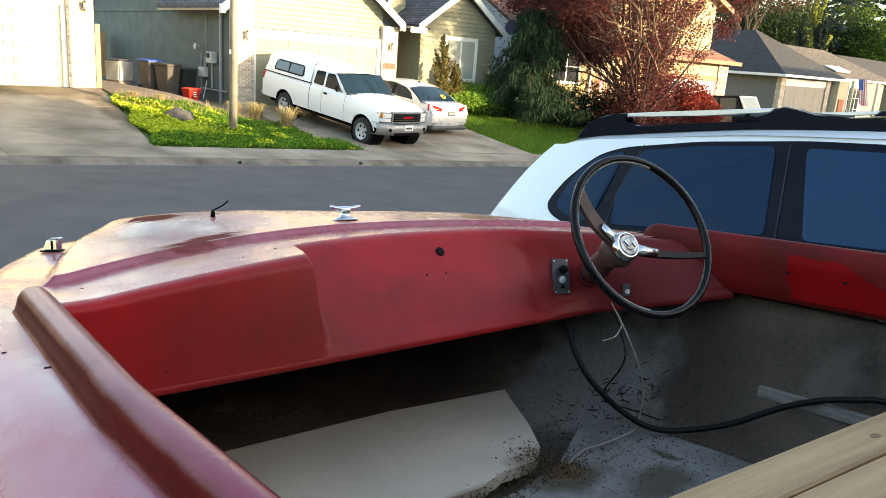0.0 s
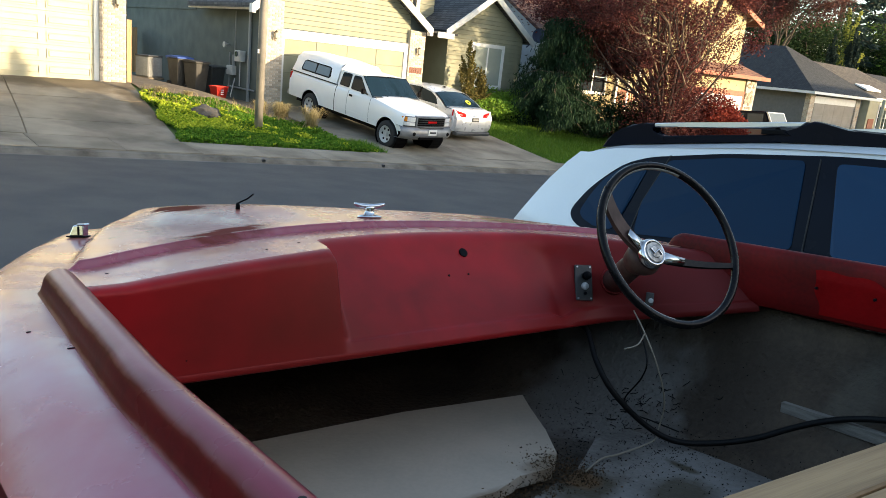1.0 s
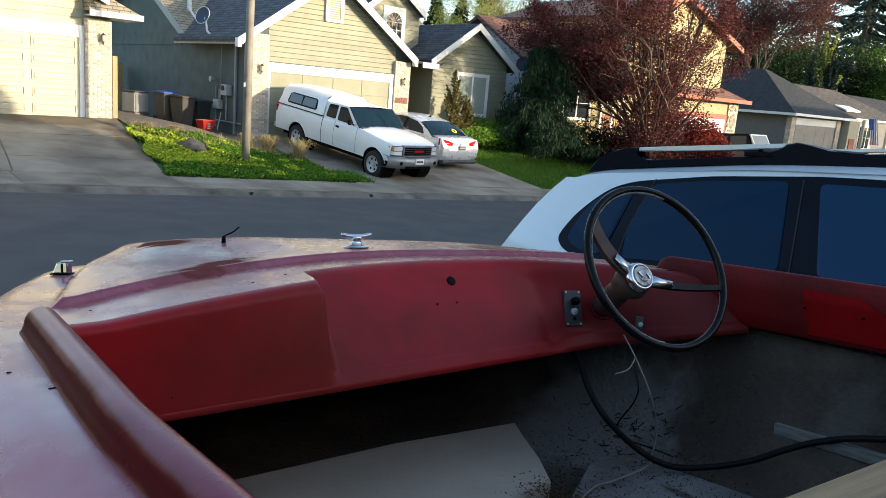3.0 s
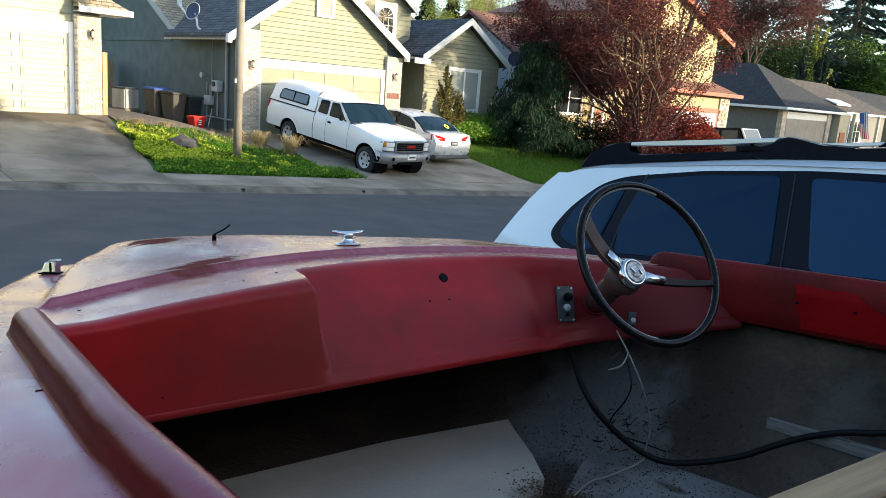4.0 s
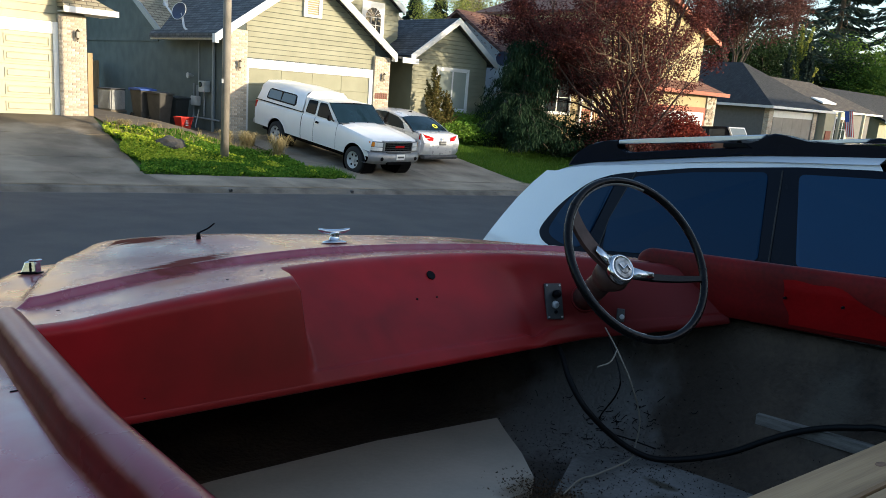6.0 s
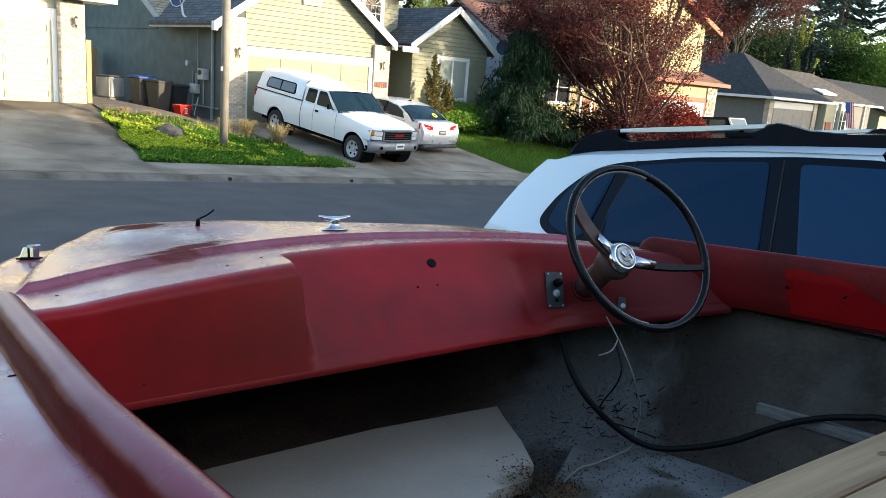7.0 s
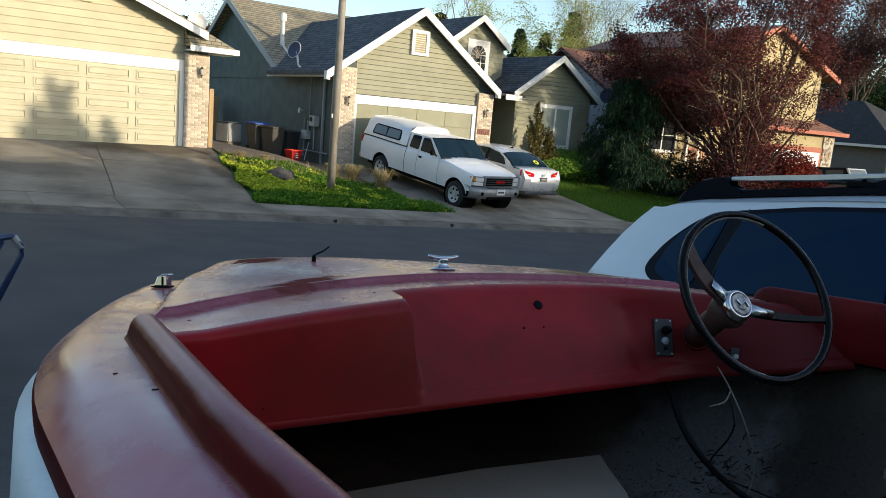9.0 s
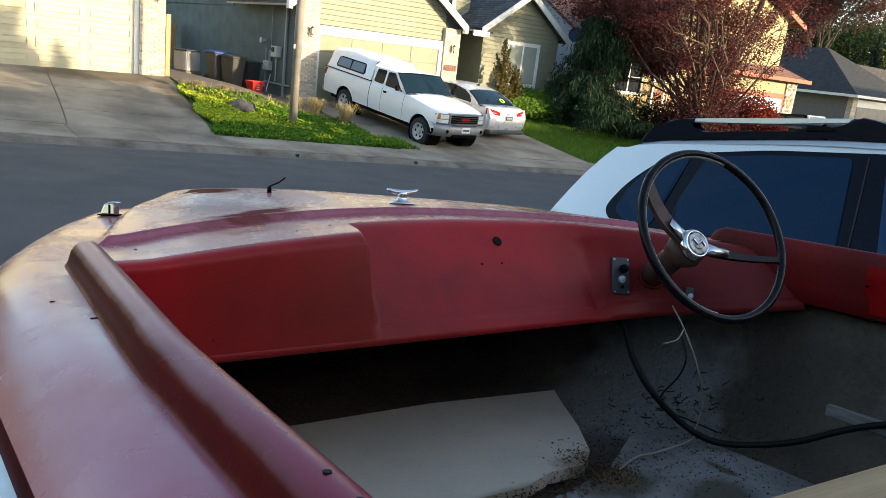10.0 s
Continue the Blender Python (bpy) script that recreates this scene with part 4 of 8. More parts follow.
def dash_relief(x, v):
    """The hollow of the main dash panel above its lip, and the fold where the driver's side stands proud."""
    t = smooth((x + 0.289 + 0.095 * v) / 0.036)
    hollow = -0.010 * t * (1 - smooth((v - 0.86) / 0.08)) * smooth(v * 5)
    d = x - 0.443 + 0.20 * v
    fold = 0.005 * smooth((d - 0.02) / 0.05) - 0.013 * math.exp(-((d - 0.014) / 0.024) ** 2)
    return hollow + fold * smooth(v * 4) * (1 - 0.6 * smooth((v - 0.87) / 0.08))


def ridge_y(x):
    return 0.27 - 0.29 * x * x


def deck_z(x, y):
    w = max(boat_w(y), 0.02)
    a = abs(x)
    z = -0.34 * max(0.0, y - 0.45) ** 2 - 0.012 * max(0.0, y - 0.1)
    z -= 0.05 * clamp((a - (w - 0.1)) / 0.1) ** 2.2
    z += 0.036 * max(0.0, 1 - (x / min(w, 0.72 if x < 0 else 0.92)) ** 2)
    z -= 0.028 * clamp(y + 0.02, 0.0, 0.27)
    pw = w - 0.17
    swell = 0.034 * smooth((x + 0.55) / 0.15) * (1 - smooth((x + 0.38) / 0.75)) * smooth((y - 0.27) / 0.60)
    z += (0.016 + swell) * smooth((pw - a) / 0.014) * smooth((y - ridge_y(x)) / 0.012)
    return z


def rail_x(y, s=1):
    """Where the cockpit's edge lies on each side."""
    if s > 0:
        return 0.805 + 0.06 * clamp(-y, 0, 1)
    return 0.797 + 0.078 * clamp(-y, 0, 0.58) + 0.02 * clamp(-y - 0.58, 0, 1)


def rail_shape(s):
    """Section of the cockpit coaming: sideways (towards the cockpit) and up."""
    out = [(-0.058, -0.003), (-0.0545, 0.0008), (-0.0515, 0.004), (-0.049, 0.012), (-0.0462, 0.023), (-0.041, 0.0315), (-0.033, 0.037), (-0.0235, 0.039), (-0.013, 0.037), (-0.004, 0.029), (0.0, 0.014), (0.0, -0.02), (-0.012, -0.075), (-0.022, -0.120), (-0.030, -0.126)]
    return out[int(s)]


def boat():
    b = thing("motorboat", "old red fibreglass runabout on a trailer, paint chalky and worn", "boat", BOAT)
    red, deck = mats["BOATRED"], mats["BOATDECK"]
    us, vs = steps(-1, 1, 180), [*steps(0, 0.2, 6), *steps(0.21, 0.3, 8), *steps(0.32, 1, 44)]

    def fore(u, v):
        x0 = u * boat_w(0.0)
        ya = dash_top(clamp(x0, -0.76, 0.76)) + LIP
        yr = ridge_y(u * boat_w(ridge_y(x0)))
        if v <= 0.2:
            y = ya + (yr - 0.004 - ya) * v / 0.2
        elif v <= 0.3:
            y = yr - 0.004 + 0.020 * (v - 0.2) / 0.1
        else:
            y = yr + 0.016 + (1.448 - yr - 0.016) * (v - 0.3) / 0.7
        x = u * boat_w(y)
        return (x, y, deck_z(x, y))
    bm = grid(fore, us, vs)
    for s in (-1, 1):
        ya = dash_top(s * 0.76) + LIP
        w0 = boat_w(ya)
        grid(lambda u, y: (s * (rail_x(y, s) + (boat_w(y) - rail_x(y, s)) * u), y, deck_z(s * (rail_x(y, s) + (boat_w(y) - rail_x(y, s)) * u), y)), steps(0, 1, 16), steps(-3.0, ya + 0.001, 40), bm)
    bmesh.ops.remove_doubles(bm, verts=bm.verts, dist=0.0008)
    part("deck", bm, deck, b, "chalky red deck with a raised foredeck panel", True)
    # dash: a slanting face under the deck's edge
    def face(x, v):
        yt = dash_top(x, max(v, 0.0))
        if v < 0.14:
            # rolled edge between deck and face
            a = Vector((x, yt + LIP, deck_z(x, yt + LIP)))
            b = Vector((x, yt, deck_z(x, yt + 0.002)))
            c = Vector(face(x, 0.14))
            t = clamp(v / 0.14)
            return tuple(a * (1 - t) ** 2 + b * 2 * t * (1 - t) + c * t * t)
        yb, zb = dash_foot(x)
        y = yt + (yb - yt) * v
        z0 = deck_z(x, yt + 0.002)
        z = z0 + (zb - z0) * v
        z += dash_relief(x, v)
        return tuple(leaned(x, v, (x, y, z + 0.010 * math.sin(math.pi * v))))
    def across(u, v):
        # rows lean with the fold at the port block's edge, so that it stays crisp
        return face(u - 0.095 * v * math.exp(-((u + 0.27) / 0.14) ** 4) + 0.045 * v * smooth((u - 0.6) / 0.2), v)
    cols = [*steps(-0.825, -0.32, 24), *steps(-0.312, -0.24, 18), *steps(-0.225, 0.815, 80)]
    bm = grid(across, cols, [*steps(0, 0.14, 8), *steps(0.17, 0.84, 18), *steps(0.855, 0.94, 8), 0.97, 1])
    def under(x, k):
        y, z = dash_foot(x)
        return face(x, 1) if k < 1 else tuple(leaned(x, 1, [(x, y - 0.005, z - 0.010), (x, y + 0.005, z - 0.015), (x, y + 0.04, z + 0.005)][int(k) - 1]))
    grid(under, steps(-0.825, 0.855, 60), range(4), bm)
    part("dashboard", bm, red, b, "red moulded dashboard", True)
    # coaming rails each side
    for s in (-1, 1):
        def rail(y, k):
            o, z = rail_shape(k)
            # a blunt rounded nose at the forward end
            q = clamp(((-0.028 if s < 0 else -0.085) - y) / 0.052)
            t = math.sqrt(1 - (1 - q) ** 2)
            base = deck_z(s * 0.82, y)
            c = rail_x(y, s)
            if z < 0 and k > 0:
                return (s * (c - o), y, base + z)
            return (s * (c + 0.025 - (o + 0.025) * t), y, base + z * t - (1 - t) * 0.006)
        part("coaming_rail", grid(rail, [*steps(0.03, -0.026, 6), *steps(-0.0285, -0.04, 10), *steps(-0.042, -0.12, 24), *steps(-0.13, -0.2, 8), *steps(-0.24, -3.0, 50)], range(15)), mats["CREST"] if s < 0 else mats["SIDERED"], b, "rounded red cockpit coaming, port crest faded and coloured with sky sheen", True)
    # hull: red sheer band, then white sides
    def band(s):
        def at(y, k):
            o, z = [(0.0, -0.05), (0.003, -0.058), (0.001, -0.086), (-0.003, -0.096)][int(k)]
            w = boat_w(y)
            return (s * (w + o * (1 if w > 0.05 else 0)), y, deck_z(w, y) + 0.05 + z)
        return at

    def side(s):
        def at(y, k):
            w = boat_w(y)
            top = deck_z(w, y) - 0.040
            if k < 1:
                return (s * w, y, top + 0.006)
            t = (k - 1) / 10
            keel = -0.86 + 0.5 * smooth((y - 0.2) / 1.3)
            full = 1 - smooth((y - 0.5) / 0.8)
            flare = (0.024 * (1 - t) + 0.022 * math.sin(math.pi * min(t * 3.0, 1))) * full
            ww = w * (1 - 0.12 * t) + flare if t <= 0.6 else w * 0.93 * (1 - (t - 0.6) / 0.4)
            return (s * ww, y, top + (keel - top) * (t / 0.6 * 0.72 if t <= 0.6 else 0.72 + 0.28 * (t - 0.6) / 0.4))
        return at
    for s in (-1, 1):
        # the shade under the deck's edge is put into this darker red
        part("sheer_band", grid(band(s), steps(-3.0, 1.44, 80), range(4)), mats["RAILRED"], b, "dark red rolled edge", True)
        part("hull_side", grid(side(s), steps(-3.0, 1.44, 60), range(12)), mats["HULLWHITE"], b, "white hull side", True)
    part("transom", box((-0.97, -3.04, -0.7), (0.97, -2.98, -0.02), 0.02), mats["HULLWHITE"], b)
    # inside of the hull
    def inner(x, y):
        a = abs(x)
        w = min(0.93, max(boat_w(y) - 0.05, 0.02))
        t = clamp(a / w)
        z = -0.53 + 0.44 * t ** 7 + 0.05 * t * t + 0.30 * smooth((y - 0.4) / 0.9) + 0.006 * math.sin(9 * x + 4 * y)
        return (math.copysign(t * w, x), y, min(z, deck_z(math.copysign(t * w, x), y) - 0.13))
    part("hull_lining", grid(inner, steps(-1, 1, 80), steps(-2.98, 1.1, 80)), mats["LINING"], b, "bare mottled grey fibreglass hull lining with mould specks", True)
    return b


def deckmat():
    """Sun-chalked red gelcoat: faded pink bloom, brown scuffed stains, fine pitting and a dull gloss."""
    m = mat("chalky_red_gelcoat", (0.28, 0.024, 0.052), 0.20, var=0.6, scale=3.2, bump=0.02, bscale=26, col2=(0.31, 0.075, 0.105), coat=0.0, spec=0.30)
    n, l = m.node_tree.nodes, m.node_tree.links
    b = n["Principled BSDF"]
    # chalky bloom, tinted cream to hold the sunlit houses' reflection
    b.inputs["Sheen Roughness"].default_value, b.inputs["Sheen Tint"].default_value = 0.30, (1.0, 0.80, 0.40, 1)
    was = b.inputs["Base Color"].links[0].from_socket
    tc, ns = n.new("ShaderNodeTexCoord"), n.new("ShaderNodeTexNoise")
    mp = n.new("ShaderNodeMapping")
    mp.inputs["Scale"].default_value = (11.0, 55.0, 1.0)
    mp.inputs["Rotation"].default_value = (0, 0, radians(-20))
    ns.inputs["Scale"].default_value, ns.inputs["Detail"].default_value, ns.inputs["Roughness"].default_value = 1.0, 8, 0.7
    l.new(tc.outputs["Object"], mp.inputs[0]), l.new(mp.outputs[0], ns.inputs[0])
    haze, dim = n.new("ShaderNodeTexNoise"), n.new("ShaderNodeMapRange")
    haze.inputs["Scale"].default_value, haze.inputs["Detail"].default_value, haze.inputs["Roughness"].default_value = 5.5, 7, 0.65
    dim.inputs[1].default_value, dim.inputs[2].default_value, dim.inputs[3].default_value, dim.inputs[4].default_value = 0.35, 0.66, 0.13, 0.36
    l.new(tc.outputs["Object"], haze.inputs[0]), l.new(haze.outputs[0], dim.inputs[0]), l.new(dim.outputs[0], b.inputs["Roughness"])
    mx = n.new("ShaderNodeMix")
    mx.data_type = "RGBA"
    mx.inputs[7].default_value = (0.14, 0.045, 0.032, 1)
    # three worn patches on the foredeck where the gelcoat has gone: middle, turn and half lengths
    last = None
    for cx, cy, turn, lx, ly, power in ((-0.375, 0.60, 20, 0.13, 0.085, 0.95), (-0.40, 0.262, 22, 0.20, 0.055, 0.85), (-0.42, 0.42, 20, 0.22, 0.18, 0.62)):
        put, far, add, mr = n.new("ShaderNodeMapping"), n.new("ShaderNodeVectorMath"), n.new("ShaderNodeMath"), n.new("ShaderNodeMapRange")
        put.vector_type = "TEXTURE"
        put.inputs["Location"].default_value, put.inputs["Rotation"].default_value, put.inputs["Scale"].default_value = (cx, cy, 0.03), (0, 0, radians(turn)), (lx, ly, 1.0)
        far.operation, add.operation = "LENGTH", "MULTIPLY_ADD"
        add.inputs[1].default_value = 1.6
        l.new(tc.outputs["Object"], put.inputs[0]), l.new(put.outputs[0], far.inputs[0])
        l.new(ns.outputs[0], add.inputs[0]), l.new(far.outputs["Value"], add.inputs[2]), l.new(add.outputs[0], mr.inputs[0])
        mr.inputs[1].default_value, mr.inputs[2].default_value, mr.inputs[3].default_value, mr.inputs[4].default_value = 1.25, 1.85, power, 0.0
        if last:
            most = n.new("ShaderNodeMath")
            most.operation = "MAXIMUM"
            l.new(last, most.inputs[0]), l.new(mr.outputs[0], most.inputs[1])
            last = most.outputs[0]
        else:
            last = mr.outputs[0]
    dull = n.new("ShaderNodeMapRange")
    dull.inputs[2].default_value, dull.inputs[3].default_value, dull.inputs[4].default_value = 0.85, 0.52, 0.0
    l.new(last, dull.inputs[0]), l.new(dull.outputs[0], b.inputs["Specular IOR Level"])
    bloom = n.new("ShaderNodeMapRange")
    bloom.inputs[2].default_value, bloom.inputs[3].default_value, bloom.inputs[4].default_value = 0.8, 0.22, 0.02
    l.new(last, bloom.inputs[0]), l.new(bloom.outputs[0], b.inputs["Sheen Weight"])
    l.new(last, mx.inputs[0]), l.new(was, mx.inputs[6]), l.new(mx.outputs[2], b.inputs["Base Color"])
    return m


def dashmat():
    """Red gelcoat with broad brown staining and painted shade over the port half of the dash."""
    m = mat("red_gelcoat", (0.36, 0.012, 0.014), 0.42, var=0.75, scale=2.2, bump=0.03, bscale=16, col2=(0.19, 0.011, 0.011), spec=0.14)
    n, l = m.node_tree.nodes, m.node_tree.links
    b = n["Principled BSDF"]
    was = b.inputs["Base Color"].links[0].from_socket
    tc, off, far, ns, add, mr, mx = (n.new("ShaderNode" + k) for k in ("TexCoord", "Mapping", "VectorMath", "TexNoise", "Math", "MapRange", "Mix"))
    off.inputs["Location"].default_value = (1.0, 0.45, 0.45)
    off.inputs["Scale"].default_value = (2.6, 2.2, 4.2)
    far.operation, add.operation, mx.data_type = "LENGTH", "MULTIPLY_ADD", "RGBA"
    ns.inputs["Scale"].default_value, ns.inputs["Detail"].default_value = 5.0, 7
    add.inputs[1].default_value = 1.1
    l.new(tc.outputs["Object"], off.inputs[0]), l.new(off.outputs[0], far.inputs[0]), l.new(tc.outputs["Object"], ns.inputs[0])
    l.new(ns.outputs[0], add.inputs[0]), l.new(far.outputs["Value"], add.inputs[2]), l.new(add.outputs[0], mr.inputs[0])
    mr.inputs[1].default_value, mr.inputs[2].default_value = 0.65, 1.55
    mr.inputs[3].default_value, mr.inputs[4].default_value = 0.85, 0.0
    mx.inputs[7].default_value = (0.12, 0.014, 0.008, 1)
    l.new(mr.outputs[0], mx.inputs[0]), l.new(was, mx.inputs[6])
    # the shading of the driver's corner is put into the colour
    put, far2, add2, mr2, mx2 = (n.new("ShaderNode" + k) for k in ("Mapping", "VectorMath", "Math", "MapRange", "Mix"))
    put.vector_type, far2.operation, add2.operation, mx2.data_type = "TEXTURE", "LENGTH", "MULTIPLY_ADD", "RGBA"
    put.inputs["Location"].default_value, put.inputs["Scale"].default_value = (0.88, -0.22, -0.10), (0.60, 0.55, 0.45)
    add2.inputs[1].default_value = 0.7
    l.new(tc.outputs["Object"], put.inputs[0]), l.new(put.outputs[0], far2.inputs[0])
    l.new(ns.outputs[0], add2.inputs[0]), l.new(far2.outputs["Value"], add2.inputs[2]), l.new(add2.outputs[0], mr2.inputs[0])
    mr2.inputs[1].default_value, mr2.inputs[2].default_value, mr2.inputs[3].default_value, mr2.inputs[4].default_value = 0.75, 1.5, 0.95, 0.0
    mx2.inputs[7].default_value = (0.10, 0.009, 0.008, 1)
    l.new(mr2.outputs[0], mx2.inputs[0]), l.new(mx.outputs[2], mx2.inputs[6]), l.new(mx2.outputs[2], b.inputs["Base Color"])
    return m


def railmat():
    """Dark red gelcoat, faded pinkish along the crest, with the sky's sheen put into its upward faces."""
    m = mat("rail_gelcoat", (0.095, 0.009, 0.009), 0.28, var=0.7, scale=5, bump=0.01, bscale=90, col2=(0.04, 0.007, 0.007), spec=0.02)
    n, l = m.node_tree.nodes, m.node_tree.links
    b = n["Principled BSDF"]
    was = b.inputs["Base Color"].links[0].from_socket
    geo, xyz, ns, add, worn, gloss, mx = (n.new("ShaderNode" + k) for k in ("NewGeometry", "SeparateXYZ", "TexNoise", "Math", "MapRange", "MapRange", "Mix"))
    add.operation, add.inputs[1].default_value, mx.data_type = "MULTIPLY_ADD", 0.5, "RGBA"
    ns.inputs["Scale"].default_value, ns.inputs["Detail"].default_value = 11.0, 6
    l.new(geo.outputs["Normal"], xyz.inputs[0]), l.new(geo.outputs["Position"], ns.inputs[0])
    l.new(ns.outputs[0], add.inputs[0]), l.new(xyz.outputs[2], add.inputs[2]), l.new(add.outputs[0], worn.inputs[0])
    # worn: upward share, putting the sky's sheen into crest colour and gloss
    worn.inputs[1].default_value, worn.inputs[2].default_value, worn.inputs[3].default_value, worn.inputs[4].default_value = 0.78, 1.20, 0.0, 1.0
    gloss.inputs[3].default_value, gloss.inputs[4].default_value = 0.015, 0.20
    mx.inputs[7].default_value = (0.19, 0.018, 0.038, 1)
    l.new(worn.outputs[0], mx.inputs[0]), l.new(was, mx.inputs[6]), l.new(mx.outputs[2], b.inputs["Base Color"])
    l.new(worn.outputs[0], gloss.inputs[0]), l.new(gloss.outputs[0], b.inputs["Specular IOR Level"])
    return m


mats.update({
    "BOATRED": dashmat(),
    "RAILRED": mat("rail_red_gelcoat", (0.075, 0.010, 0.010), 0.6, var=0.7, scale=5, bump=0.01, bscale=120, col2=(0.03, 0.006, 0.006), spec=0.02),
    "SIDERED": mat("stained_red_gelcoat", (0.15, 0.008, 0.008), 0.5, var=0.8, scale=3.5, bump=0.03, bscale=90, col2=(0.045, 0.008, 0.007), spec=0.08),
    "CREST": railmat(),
    "BOATDECK": deckmat(),
    "HULLWHITE": mat("white_gelcoat", (0.62, 0.66, 0.66), 0.4, var=0.2, scale=4, bump=0.05),
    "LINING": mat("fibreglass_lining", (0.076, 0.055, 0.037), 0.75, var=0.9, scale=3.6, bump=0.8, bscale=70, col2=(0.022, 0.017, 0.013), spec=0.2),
    "PAN": mat("white_floor_pan", (0.46, 0.385, 0.30), 0.6, var=0.3, scale=4, bump=0.15, col2=(0.31, 0.275, 0.22)),
    "WHEELBLACK": mat("worn_black_enamel", (0.003, 0.003, 0.004), 0.26, var=0.3, scale=25, bump=0.1, col2=(0.009, 0.008, 0.008), spec=0.13),
    "CABLE": mat("black_cable", (0.005, 0.005, 0.005), 0.5, var=0.1, spec=0.12),
    "WIRE": mat("cream_wire", (0.22, 0.19, 0.14), 0.7, var=0.2),
    "COLUMN": mat("maroon_enamel", (0.075, 0.040, 0.032), 0.42, var=0.5, scale=15, bump=0.05, spec=0.15),
})
the_boat = boat()


# ---- vehicles ----
def plate(poly, fx, off, bm=None, thick=0.006):
    """A thin shaped panel laid on a side surface x = fx(y, z), off metres proud."""
    bm = bm or bmesh.new()
    s = 1 if off > 0 else -1
    a = [bm.verts.new((fx(y, z) + off, y, z)) for y, z in poly]
    b = [bm.verts.new((fx(y, z) + off - s * (thick + abs(off)), y, z)) for y, z in poly]
    bm.faces.new(a), bm.faces.new(b[::-1])
    for i in range(len(a)):
        j = (i + 1) % len(a)
        bm.faces.new((a[i], b[i], b[j], a[j]))
    return bm


def wheel(parent, x, y, r, w, side, spokes=5, pierced=False):
    t = part("wheel", lathe([(r * 0.62, -w / 2), (r * 0.9, -w / 2), (r * 0.985, -w * 0.36), (r, -w * 0.2), (r, w * 0.2), (r * 0.985, w * 0.36), (r * 0.9, w / 2), (r * 0.62, w / 2)], 28, "x", at=(x, y, r), caps=False), RUBBER, parent, "black tyre", True)
    o = x + side * w * 0.42
    part("rim", lathe([(r * 0.64, o - side * 0.1), (r * 0.66, o + side * 0.012), (r * 0.60, o + side * 0.014), (r * 0.56, o - side * 0.03), (0.02, o - side * 0.03)], 28, "x", at=(0, y, r)), RIM, t, "silver rim", True)
    for k in range(spokes):
        a = 2 * math.pi * k / spokes
        if pierced:
            part("rim_hole", lathe([(0.036, o - side * 0.027), (0.034, o - side * 0.022), (0.004, o - side * 0.0225)], 10, "x", at=(0, y + r * 0.40 * math.cos(a), r + r * 0.40 * math.sin(a))), BLACK, t)
            continue
        part("rim_spoke", beam((o, y, r), (o, y + r * 0.58 * math.cos(a), r + r * 0.58 * math.sin(a) + 1e-4), 0.02, 0.05), RIM, t)
    part("hub_cap", lathe([(0.07, o - side * 0.02), (0.065, o + side * 0.012), (0.02, o + side * 0.016)], 14, "x", at=(0, y, r)), RIM, t)


def rounded(poly, r=0.05, n=4):
    """The outline with its corners turned on small curves."""
    out = []
    for i, p in enumerate(poly):
        a, b, p = Vector(poly[i - 1]), Vector(poly[(i + 1) % len(poly)]), Vector(p)
        u, v = p + (a - p).normalized() * min(r, 0.45 * (a - p).length), p + (b - p).normalized() * min(r, 0.45 * (b - p).length)
        out += [tuple(u * (1 - t) ** 2 + p * 2 * t * (1 - t) + v * t * t) for t in steps(0, 1, n)]
    return out


def arch(c, r, n=9):
    return [(c + r * math.cos(a), 0.36 + r * math.sin(a)) for a in steps(math.pi, 0, n)]


